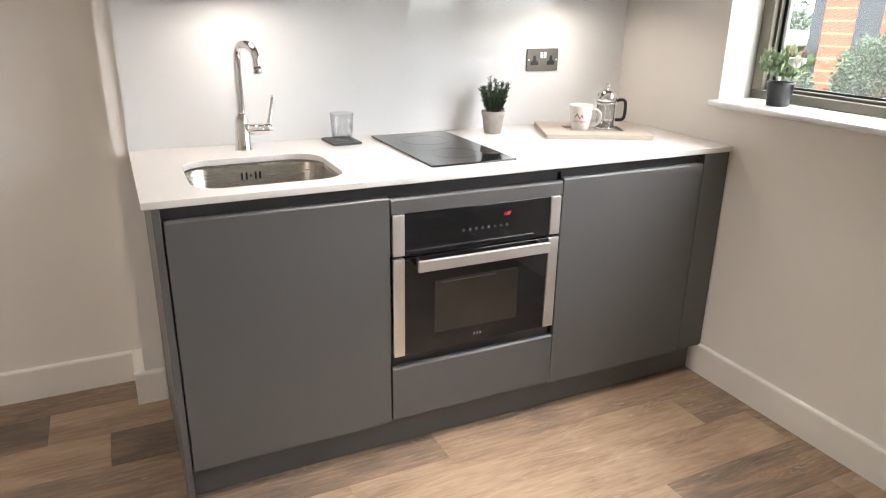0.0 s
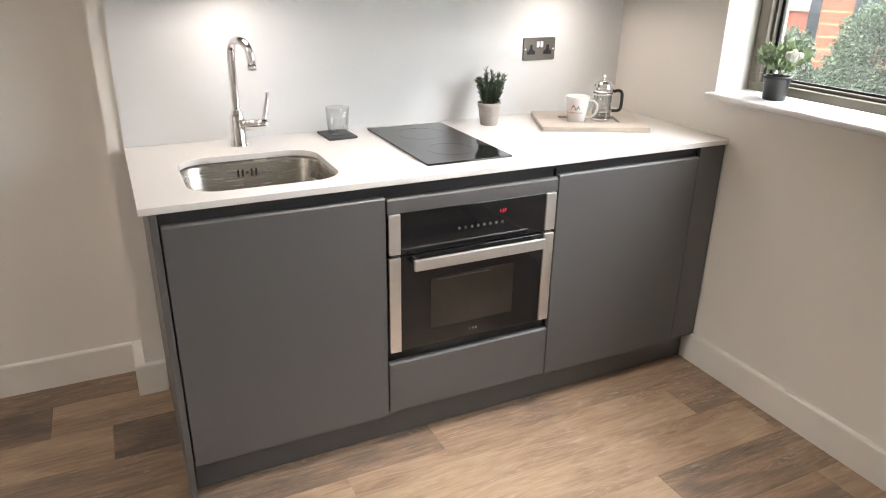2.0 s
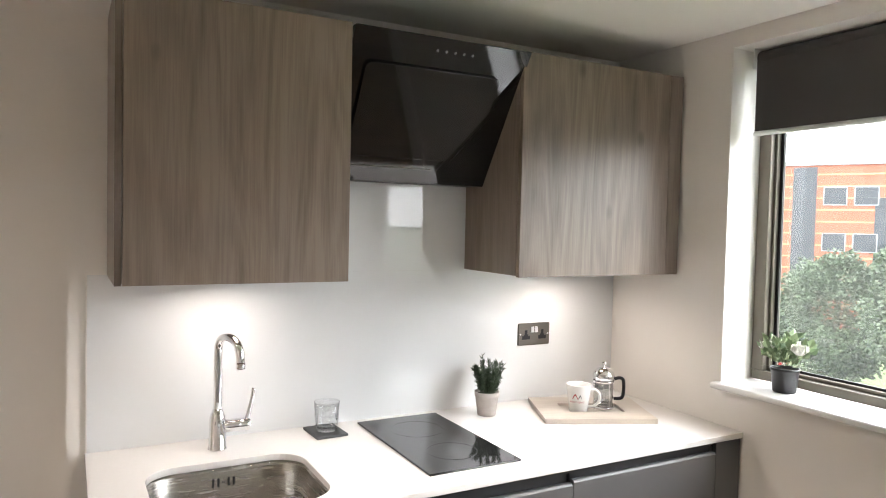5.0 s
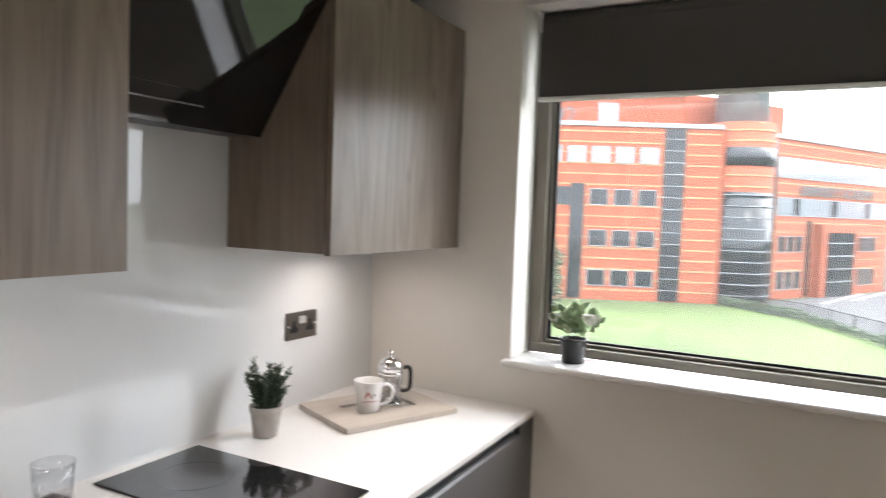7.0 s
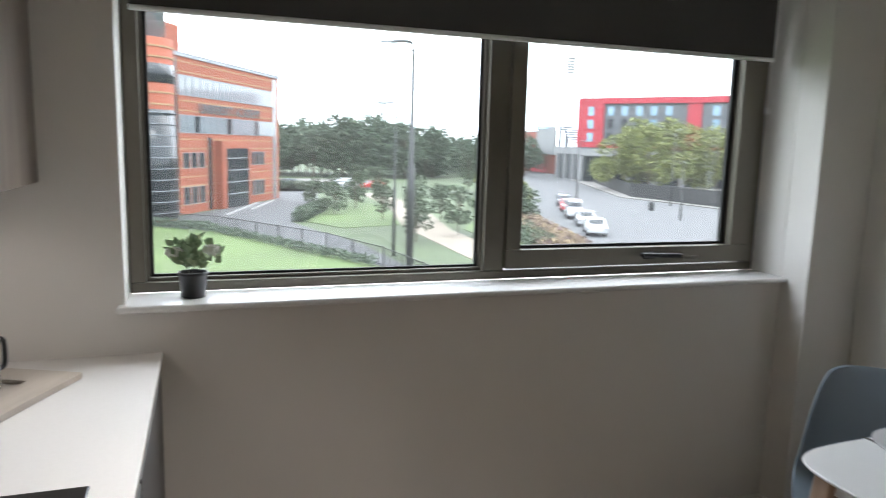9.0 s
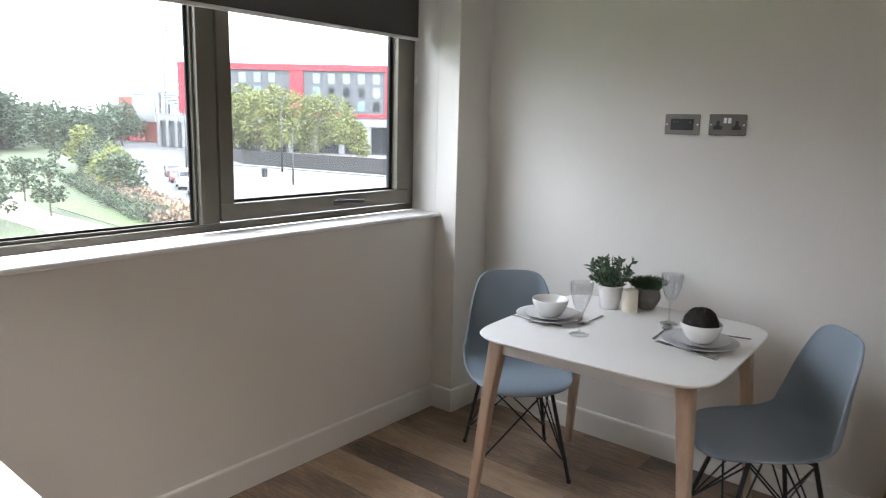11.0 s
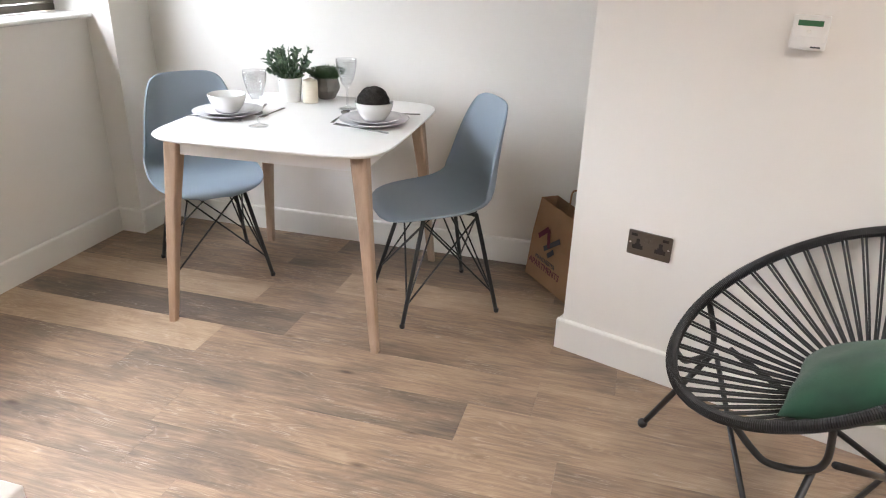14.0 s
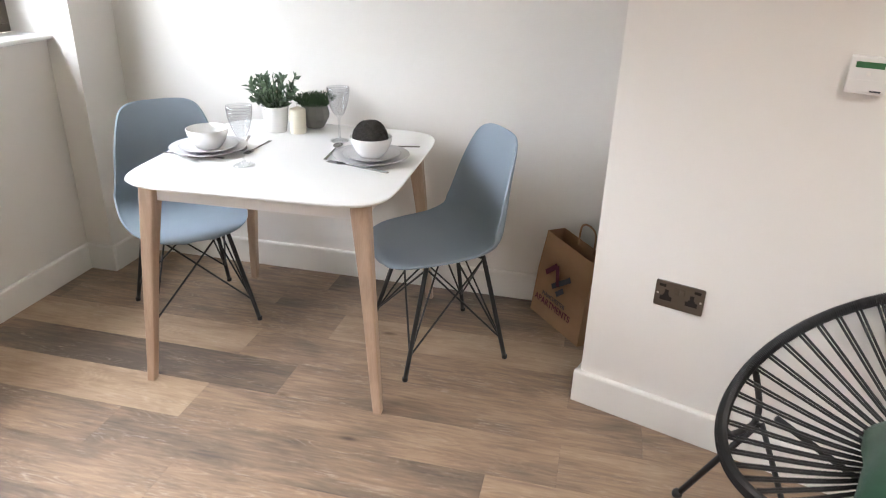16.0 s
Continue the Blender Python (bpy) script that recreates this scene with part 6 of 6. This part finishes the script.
# hotel with red panels
hot = tagged(new("hotel_building"), "grey clad hotel with red panels above a white podium", "building")
HA, HB = (140.7, -82.4), (99.0, -112.0)
hf = Face(HA, HB)
HL = hf.length
nrm = Vector((hf.d.y, -hf.d.x))
back = [tuple(Vector(HA) - nrm * -18), tuple(Vector(HB) - nrm * -18)]
if (Vector(back[0]) - Vector((0, 0))).length < Vector(HA).length:
    back = [tuple(Vector(HA) - nrm * 18), tuple(Vector(HB) - nrm * 18)]
part("wall", prism([HB, HA, *back], GZ + 8.2, GZ + 18.2), M_DGREY, hot, "dark grey clad storeys")
part("podium", prism([HB, HA, *back], GZ, GZ + 8.2), M_GREYMETAL, hot, "recessed podium")
fpart("red_cornice", hf, facade_box(hf, -0.2, HL + 0.2, 17.6, 18.9, -0.5, 0.5), M_REDPANEL, hot, "red top band")
fpart("red_corner", hf, facade_box(hf, -0.3, 6.0, 7.9, 18.8, -0.4, 0.45), M_REDPANEL, hot, "red corner panel")
fpart("red_panel", hf, facade_box(hf, HL - 6.0, HL - 3.0, 8.8, 17.6, 0.0, 0.3), M_REDPANEL, hot, "red panel")
fpart("red_panel", hf, facade_box(hf, 24.5, 27.4, 8.8, 17.6, 0.0, 0.3), M_REDPANEL, hot, "red panel")
fpart("red_band", hf, facade_box(hf, 6.0, HL, 7.9, 8.7, 0.0, 0.4), M_REDPANEL, hot, "red lower band")
hw = mesh_of(box((-0.7, -0.08, 0), (0.7, 0, 2.0)), "window", M_BLUEGLASS)
hd = mesh_of(box((-0.7, -0.08, 0), (0.7, 0, 2.0)), "window", M_WGLASS)
for row in range(3):
    for k in range(14):
        u = 1.0 + k * 3.25
        if u > 7.0 and u < HL - 0.8 and not (HL - 7.0 < u < HL - 2.2 or 23.6 < u < 28.3):
            o = new("window", hw if row == 2 or (k * 3 + row) % 4 == 0 else hd)
            o.parent = hot
            o.matrix_basis = hf.m @ Matrix.Translation((u, -0.02, 9.3 + row * 2.85))
for k in range(3):
    o = new("window", hw)
    o.parent = hot
    o.matrix_basis = hf.m @ Matrix.Translation((3.0, -0.47, 9.2 + k * 2.9))
for k in range(9):
    fpart("column", hf, facade_box(hf, 0.5 + k * 5.8, 1.6 + k * 5.8, 0, 7.4, 0.0, 1.0), M_CONC, hot, "white podium column")
fpart("podium_beam", hf, facade_box(hf, 0, HL + 0.2, 6.0, 7.5, 0.0, 1.1), M_CONC, hot, "white podium beam")
for k in range(8):
    fpart("podium_glass", hf, facade_box(hf, 1.7 + k * 5.8, 6.2 + k * 5.8, 0.2, 5.9, 0.0, 0.1), M_WGLASS, hot)

# stadium corner, brick buildings and floodlight beyond
def polar(bearing, d):
    """A point of the ground plan by its bearing from the window and its distance."""
    return (-2 + d * math.cos(radians(bearing)), -1 + d * math.sin(radians(bearing)))


st = tagged(new("stadium_stand"), "pale concrete stadium stand with stepped sloping rakers", "building")
SA, SB = polar(-28.1, 182), polar(-31.2, 170)
sf = Face(SA, SB)
SL = sf.length
part("wall", prism([SB, SA, polar(-28.3, 200), polar(-31.2, 190)], GZ, GZ + 7.6), M_DGREY, st, "dark recessed wall")
fpart("beam", sf, facade_box(sf, -0.3, SL, 6.2, 7.9, -0.2, 0.5), M_CONC, st, "pale concrete beam")
for k in range(5):
    fpart("column", sf, facade_box(sf, 0.1 + k * 3.2, 1.1 + k * 3.2, 0, 6.2, 0.0, 0.6), M_CONC, st, "pale concrete column")
for k in range(7):
    fpart("step", sf, facade_box(sf, 0.3 + k * 0.95, 1.4 + k * 0.95, 12.6 - k * 0.62, 13.0 - k * 0.62, -4.0, 0.3), M_GREYMETAL, st, "grey terrace step")
fpart("raker", sf, facade_box(sf, 0.2, 0.8, 7.9, 12.6, -0.5, 0.2), M_GREYMETAL, st)
fpart("raker", sf, facade_box(sf, 3.4, 3.9, 7.9, 10.7, -0.5, 0.2), M_GREYMETAL, st)
fl = tagged(new("floodlight_mast"), "tall thin stadium floodlight mast", "mast")
part("mast", tube([(190, -106, GZ), (190, -106, 27)], 0.35, 8, radii=[0.5, 0.25]), M_GREYMETAL, fl)
for k in range(6):
    part("lamp_row", box((188.5, -107.6, 24 + k * 0.8), (189.0, -104.4, 24.5 + k * 0.8)), M_CONC, fl)
bb = tagged(new("brick_building"), "dark red brick building at the far end of the street", "building")
BA, BB = polar(-25.4, 225), polar(-28.0, 205)
hg = Face(BA, BB)
BL = hg.length
part("wall", prism([BB, BA, polar(-25.6, 245), polar(-28.0, 230)], GZ, GZ + 12.2), M_OLDBRICK, bb)
part("roof", prism([BB, BA, polar(-25.6, 245.5), polar(-28.0, 230.5)], GZ + 12.2, GZ + 12.6), M_GREYMETAL, bb)
fpart("wing", hg, facade_box(hg, -3.5, 5.0, 0, 9.6, 0.2, 1.2), M_OLDBRICK, bb, "lower brick wing")
fpart("wing_roof", hg, facade_box(hg, -3.8, 5.3, 9.6, 10.2, 0.1, 1.4), M_GREYMETAL, bb)
fpart("hoarding", hg, facade_box(hg, BL * 0.45, BL, 5.6, 13.6, 0.2, 0.6), M_CONC, bb, "white printed hoarding")
fpart("hoarding_strip", hg, facade_box(hg, BL * 0.43, BL * 0.8, 13.0, 14.0, 0.7, 0.8), M_BLUEGLASS, bb, "blue header strip")
for k in range(4):
    fpart("shopfront", hg, facade_box(hg, 6 + k * 2.6, 8 + k * 2.6, 0.3, 3.4, 0.0, 0.25), M_REDPANEL, bb)
for k in range(3):
    fpart("window", hg, facade_box(hg, -2.6 + k * 2.4, -1.4 + k * 2.4, 5.4, 7.2, 1.2, 1.25), M_WGLASS, bb)


# trees
def tree(name, x, y, height, crown, mat, label, seed, leaves=900, size=0.55, low=0.22, group="", dome=False):
    """A tapered trunk with limbs and an uneven crown of leaf clumps with gaps."""
    g = random.Random(seed)
    t = tagged(new(name), label, "tree", group)
    t.location = (x, y, GZ)
    r = max(0.06, height * 0.016)
    top = Vector((g.uniform(-0.3, 0.3), g.uniform(-0.3, 0.3), height * 0.8))
    pts = smooth_path([(0, 0, -0.1), (g.uniform(-0.1, 0.1), 0, height * 0.3), top * 0.75, top], 4)
    bm = tube(pts, r, 7, radii=[r * (1 - 0.75 * i / (len(pts) - 1)) for i in range(len(pts))])
    lobes = [(Vector((0, 0, height * (0.5 + low) * 0.9)), crown * 0.75)]
    for k in range(9):
        a = 2 * math.pi * k / 9 + g.uniform(-0.4, 0.4)
        z = height * g.uniform(low + 0.12, 0.86)
        spread = crown * (1.0 - 0.55 * max(0, (z / height - 0.55) / 0.45)) * g.uniform(0.5, 0.8)
        e = Vector((spread * math.cos(a), spread * math.sin(a), z))
        tube([Vector((0, 0, z * 0.6)), e * 0.5 + Vector((0, 0, z * 0.42)), e], r * 0.3, 5, bm, radii=[r * 0.45, r * 0.3, r * 0.1])
        lobes.append((e, crown * g.uniform(0.34, 0.52)))
    part("trunk", bm, M_BARK, t)

    def place(q):
        if dome:
            d = Vector((q.gauss(0, 1), q.gauss(0, 1), q.gauss(0, 1))).normalized()
            bulge = 0.86 + 0.16 * noise.noise(d * 2.4) + 0.10 * noise.noise(d * 6.0)
            s = bulge * q.uniform(0.35, 1.0) ** 0.33
            return Vector((d.x * crown * s, d.y * crown * s, height * (0.53 + 0.49 * d.z * s))), d + Vector((q.uniform(-1, 1), q.uniform(-1, 1), q.uniform(-0.8, 0.6)))
        c, rad = lobes[q.randrange(len(lobes))]
        d = Vector((q.gauss(0, 1), q.gauss(0, 1), q.gauss(0, 1))).normalized()
        return c + d * rad * (q.uniform(0.3, 1.0) ** 0.4), d + Vector((q.uniform(-1, 1), q.uniform(-1, 1), q.uniform(-0.8, 0.6)))

    me = leaf_cloud(leaves, place, size, g, "crown", shape=0.75)
    plant_leaf_part("crown", me, mat, t)
    return t


rng = random.Random(21)
for k in range(30):
    ang = radians(-2.0 - 16.5 * k / 29)
    d = rng.uniform(150, 172)
    h = rng.uniform(10.5, 13.5) + (2.5 if k in (19, 20, 21) else 0)
    tree("park_tree", -2 + d * math.cos(ang), d * math.sin(ang) - 1, h, h * 0.42, M_TREED, "broad dark green park tree beyond the car park", 100 + k, 2400, 0.62, 0.05, "park trees")
for k in range(16):
    ang = radians(-18.5 - 6.5 * k / 13)
    d = rng.uniform(165, 210)
    h = rng.uniform(8, 11)
    tree("park_tree", -2 + d * math.cos(ang), d * math.sin(ang) - 1, h, h * 0.42, M_TREED, "broad dark green park tree beyond the car park", 140 + k, 1300, 0.65, 0.05, "park trees")
for k in range(8):
    ang = radians(37.5 + 1.6 * k)
    d = rng.uniform(95, 120)
    tree("park_tree", -2 + d * math.cos(ang), d * math.sin(ang) - 2, rng.uniform(8, 10), 4, M_TREED, "broad dark green tree behind the offices", 170 + k, 700, 0.8, 0.05, "park trees")
tree("street_tree", 28.2, 11.8, 8.4, 3.5, M_TREE, "rounded green tree on the lawn in front of the offices", 7, 26000, 0.18, 0.02, dome=True)
tree("street_tree", 29.5, 17.2, 6.8, 3.0, M_TREE, "rounded green tree on the lawn in front of the offices", 12, 20000, 0.18, 0.02, dome=True)
tree("street_tree", 33.0, 27.0, 4.0, 3.0, M_TREE, "low spreading green shrub tree on the lawn", 8, 5000, 0.30, -0.1)
for k, (x, y, h, c, s) in enumerate(((104, -76, 13.5, 6.0, 3), (98, -78, 12.5, 5.2, 4), (95.5, -84, 12.0, 5.5, 5), (110, -79, 12.0, 5.0, 6), (88, -84, 8.5, 3.2, 9), (112, -74, 11.5, 5.0, 10))):
    tree("street_tree", x, y, h, c, M_TREEY, "yellowing plane tree behind the railings", 200 + s, 3000, 0.55, 0.12, "yellowing trees")
for k, (x, y, h) in enumerate(((70, -13.5, 5.0), (76, -17.0, 4.6), (64, -17.2, 4.2), (58, -19.0, 5.0), (52, -20.8, 4.6), (86, -19.5, 5.0), (62, -22.6, 4.0), (94, -24.0, 5.2), (49, -16.2, 5.2), (83, -13.2, 4.0))):
    tree("young_tree", x, y, h, 1.1, M_TREE, "slim young tree planted in the park", 300 + k, 650, 0.30, 0.05, "young park trees")
for k, (x, y, h) in enumerate(((66, -32.5, 4.2), (61, -30.5, 3.8), (75, -35.5, 4.4), (84, -38.0, 6.0), (92, -40.0, 7.0), (100, -40.0, 7.5))):
    tree("young_tree", x, y, h, 1.7, M_TREE if k % 2 else M_TREEY, "small leafy tree beside the street", 320 + k, 1100, 0.36, 0.0, "street-side trees")


def border(name, a, b, width, height, count, size, mat, label, seed):
    g = random.Random(seed)
    a, b = Vector(a), Vector(b)
    s = Vector((-(b - a).y, (b - a).x)).normalized()

    def place(q):
        p = a.lerp(b, q.random()) + s * q.uniform(-width / 2, width / 2)
        return (p.x, p.y, GZ + q.uniform(0.05, height)), (q.uniform(-1, 1), q.uniform(-1, 1), q.uniform(0.1, 1.2))

    me = leaf_cloud(count, place, size, g, name, shape=0.6)
    me.materials.append(mat)
    return tagged(new(name, me), label, "planting", kind="stuff")


border("planted_border", (42, -25.6), (72, -33.5), 3.6, 0.8, 7000, 0.34, M_PURPLE, "mixed purple and straw-coloured planted border beside the street", 1)
border("planted_border", (44, -24.6), (78, -33.0), 2.4, 0.9, 4500, 0.34, M_TREE, "green shrubs in the border beside the street", 2)
border("clipped_hedge", (63, -8.9), (75, -13.2), 1.3, 1.1, 4500, 0.28, M_TREED, "clipped green hedge beside the access road", 3)
border("hedge", (38.7, -10.5), (57, -1.2), 0.6, 0.55, 1500, 0.26, M_TREED, "low green hedge along the railings", 4)
border("hedge", (57, -1.2), (62.3, 5.2), 0.7, 0.7, 800, 0.28, M_TREED, "low green hedge along the railings", 5)
border("shrub_row", (37, 22), (31, 31), 3.0, 2.2, 7000, 0.3, M_TREED, "loose green shrubs in front of the offices", 9)
border("hedge", (105, -19), (118, 12), 2.0, 1.2, 2500, 0.5, M_TREED, "low hedge along the car park", 6)


def railing(a, b, label, height=1.25, posts=None, panel=False):
    a, b = Vector(a), Vector(b)
    f = tagged(new("railing"), label, "fence")
    fc = Face(tuple(a), tuple(b))
    n = posts or max(2, int(fc.length / 2.6))
    for k in range(n + 1):
        u = fc.length * k / n
        fpart("post", fc, box((u - 0.04, -0.04, 0), (u + 0.04, 0.04, height + 0.06)), M_RAIL, f)
    if panel:
        fpart("panel", fc, box((0, -0.015, 0.1), (fc.length, 0.015, height)), M_RAIL, f, "solid dark panels")
    else:
        fpart("top_rail", fc, box((0, -0.025, height - 0.05), (fc.length, 0.025, height)), M_RAIL, f)
        fpart("bottom_rail", fc, box((0, -0.02, 0.12), (fc.length, 0.02, 0.17)), M_RAIL, f)
        bm = bmesh.new()
        for k in range(int(fc.length / 0.22)):
            box((k * 0.22 - 0.013, -0.013, 0.14), (k * 0.22 + 0.013, 0.013, height - 0.03), bm=bm)
        fpart("bars", fc, bm, M_RAIL, f)
    return f


railing((61.8, 4.4), (57.3, -1.6), "black metal railing along the lawn")
railing((57.3, -1.6), (45.8, -8.7), "black metal railing along the lawn")
railing((45.8, -8.7), (38.7, -11.0), "black metal railing along the lawn")
railing((38.7, -11.0), (24, -13.0), "black metal railing along the lawn")
railing((62, -69), (93.5, -65.6), "dark solid hoarding fence beside the pavement", 2.3, None, True)
railing((93.5, -65.6), (150, -90.5), "dark solid hoarding fence beside the street", 2.2, 20, True)


def street_lamp(x, y, height, arm_to, label, r=0.11):
    l = tagged(new("street_lamp"), label, "street lamp")
    l.location = (x, y, GZ)
    part("pole", tube([(0, 0, 0), (0, 0, height * 0.45), (0, 0, height * 0.46), (0, 0, height - 0.5)], r, 12, radii=[r * 1.25, r * 1.2, r * 0.75, r * 0.6]), M_RAIL, l, "dark steel pole", True)
    ax, ay = arm_to
    part("arm", tube(smooth_path([(0, 0, height - 0.55), (ax * 0.1, ay * 0.1, height - 0.1), (ax * 0.45, ay * 0.45, height), (ax, ay, height - 0.05)], 5), r * 0.5, 8), M_RAIL, l, "", True)
    ln = math.hypot(ax, ay)
    part("head", turned(box((0, -0.14, -0.07), (0.75, 0.14, 0.05), 0.03), Matrix.Translation((ax, ay, height - 0.05)) @ pose(0, 0, 0, 0, 0, math.degrees(math.atan2(ay, ax)))), M_GREYMETAL, l, "grey lamp head")
    return l


street_lamp(38.9, -12.75, 13.6, (0.35, 1.25), "tall dark street lamp with a curved arm beside the railing", 0.2)
street_lamp(42.6, -12.7, 10.2, (0.1, 0.5), "dark street lamp beside the access road", 0.09)
street_lamp(61.2, -50.2, 6.4, (0.8, -0.6), "dark street lamp beside the junction", 0.08)
street_lamp(78, -61.5, 10.5, (-1.6, 0.5), "dark street lamp on the pavement", 0.10)
street_lamp(74, -44.5, 8.5, (0.5, -1.0), "dark street lamp beside the street", 0.09)


def car(x, y, turn, paint, label, van=False):
    c = tagged(new("car"), label, "car", "cars in the street")
    c.matrix_world = pose(x, y, GZ + 0.03, 0, 0, turn)
    top = 1.95 if van else 1.45
    prof = [(-2.1, 0.35), (-2.12, 0.8), (-1.95, 0.95), (-1.55, top - 0.05), (-0.9, top), (0.45, top - 0.03), (1.15, 0.98), (1.95, 0.82), (2.12, 0.6), (2.1, 0.32)]
    if van:
        prof = [(-2.3, 0.35), (-2.32, top - 0.1), (-2.2, top), (0.7, top), (1.3, 1.15), (2.1, 0.95), (2.2, 0.6), (2.15, 0.32)]
    bm = bmesh.new()
    ends = [[bm.verts.new((px, yy * (0.82 if pz > 1.05 else 1.0), pz)) for px, pz in prof] for yy in (-0.88, 0.88)]
    n = len(prof)
    for i in range(n):
        bm.faces.new((ends[0][i], ends[0][(i + 1) % n], ends[1][(i + 1) % n], ends[1][i]))
    bm.faces.new(ends[0])
    bm.faces.new(ends[1][::-1])
    soft_edges(part("body", bm, paint, c), 0.05, 2, 25)
    part("windscreen", turned(box((-0.012, -0.66, -0.30), (0.012, 0.66, 0.27), 0), Matrix.Translation((0.86 if not van else 1.03, 0, 1.2 if not van else 1.52)) @ pose(0, 0, 0, 0, -58 if not van else -36, 0)), M_WGLASS, c, "dark windscreen")
    for sgn in (-1, 1):
        part("side_window", box((-1.35, sgn * 0.775, 1.03), (0.55, sgn * 0.80, top - 0.14)), M_WGLASS, c)
        part("headlight", box((1.98, sgn * 0.5, 0.58), (2.12, sgn * 0.82, 0.74), 0.03), M_CONC, c, "pale headlight")
        for px in (-1.35, 1.3):
            w = part("wheel", turned(lathe([(0, -0.1), (0.3, -0.1), (0.32, -0.06), (0.32, 0.06), (0.3, 0.1), (0, 0.1)], 18), Matrix.Translation((px, sgn * 0.78, 0.30)) @ pose(0, 0, 0, 90, 0, 0)), M_TYRE, c, "", True)
            part("rim", turned(lathe([(0, -0.105), (0.19, -0.105), (0.2, 0.0), (0.19, 0.105), (0, 0.105)], 14), Matrix.Translation((px, sgn * 0.78, 0.30)) @ pose(0, 0, 0, 90, 0, 0)), M_GREYMETAL, w)
    return c


for k, (x, y, p, v) in enumerate(((51.5, -33.6, M_CARW, False), (58.0, -36.4, M_CARW, False), (64.8, -39.0, M_CARW, True), (72.0, -42.2, M_CARR, False), (79.0, -45.5, M_CARD, False))):
    car(x, y, 155.5, p, ("white van" if v else "car") + " waiting in the street traffic", v)
for k, (x, y, p) in enumerate(((84, -76.5, M_CARW), (80.5, -77, M_CARD), (90, -75, M_CARW), (77, -78, M_CARW), (97, -72.5, M_CARD))):
    car(x, y, 200 + 5 * k, p, "car parked behind the hoarding fence")
for k, (x, y, p) in enumerate(((112, -13.0, M_CARD), (108, -20.5, M_CARW), (116, -23, M_CARW), (111, -7, M_CARW), (109, -26.5, M_CARR))):
    car(x, y, 80 + 8 * k, p, "car parked in the car park")
car(29.5, 20.8, 30, M_CARR, "red car parked beyond the shrubs")
bin_ = tagged(new("litter_bin"), "dark litter bin beside the junction", "bin")
bin_.location = (72.2, -54.3, GZ)
part("body", lathe([(0, 0), (0.35, 0), (0.38, 0.9), (0.42, 0.95), (0.3, 1.2), (0, 1.25)], 16), M_RAIL, bin_)


# ---- floor ----
floor = solid("floor", box((WEST - 0.1, -3.5, -0.12), (0.3, 0.3, -0.006)), M_JOINT, "grey-brown oak plank flooring", "floor", "structure")
PW, PL = 0.194, 1.233
bm = box((-PL / 2 + 0.0002, -PW / 2 + 0.0002, -0.006), (PL / 2 - 0.0002, PW / 2 - 0.0002, 0.0))
es = [e for e in bm.edges if all(v.co.z > -0.001 for v in e.verts)]
bmesh.ops.bevel(bm, geom=es, offset=0.0003, segments=1, affect="EDGES")
plank_mid = mesh_of(bm.copy(), "plank", M_PLANK)
plank_pale = mesh_of(bm.copy(), "plank", M_PLANK_PALE)
plank_grey = mesh_of(bm, "plank", M_PLANK_GREY)
rng = random.Random(11)
# where the butt joints of single rows lie, and boards that are plainly paler or greyer than the rest
JOINTS = {0: -1.128, -1: -0.812, -2: -1.021, -3: -1.273, -4: -1.027, -5: -1.31, 5: -1.481, 6: -1.147, 3: -0.60, 2: -0.125, 9: -2.305}
TONES = {(-3, 0): plank_grey, (-2, 0): plank_pale, (-1, 0): plank_mid, (-1, 1): plank_grey, (-1, 2): plank_pale, (-2, 1): plank_mid, (-3, 1): plank_mid, (0, 2): plank_mid, (0, 0): plank_mid, (0, 1): plank_mid, (1, 0): plank_grey, (1, 1): plank_grey,
         (2, 1): plank_mid, (2, 0): plank_pale, (3, 0): plank_mid, (3, 1): plank_pale, (5, 0): plank_pale, (5, 1): plank_pale, (4, 0): plank_pale, (4, 1): plank_pale, (6, 0): plank_mid, (6, 1): plank_mid, (7, 1): plank_mid,
         (-4, 0): plank_pale, (-4, 1): plank_mid, (-5, 0): plank_mid, (-5, 1): plank_pale}


def cut_plank(full, half):
    """The mesh of a board sawn to length at a wall."""
    b = bmesh.new()
    b.from_mesh(full)
    for v in b.verts:
        v.co.x *= half / (PL / 2)
    return mesh_of(b, "plank", full.materials[0])


LOW, HIGH = WEST - 0.04, 0.03
for row in range(-8, 12):
    start = JOINTS.get(row, -rng.uniform(0.2, 1.4))
    for n in range(-2, 6):
        x0, x1 = start - PL * n, start + PL * (1 - n)
        chance = rng.random()
        if x1 < LOW + 0.05 or x0 > HIGH - 0.02:
            continue
        full = TONES.get((row, n), plank_mid if chance < 0.55 else plank_pale if chance < 0.78 else plank_grey)
        c0, c1 = max(x0, LOW), min(x1, HIGH)
        ob = new("plank", full if c1 - c0 > PL - 0.001 else cut_plank(full, (c1 - c0) / 2))
        ob.parent = floor
        x = (c0 + c1) / 2
        ob.matrix_basis = pose(x, -1.911 + PW * (row + 0.5), 0)
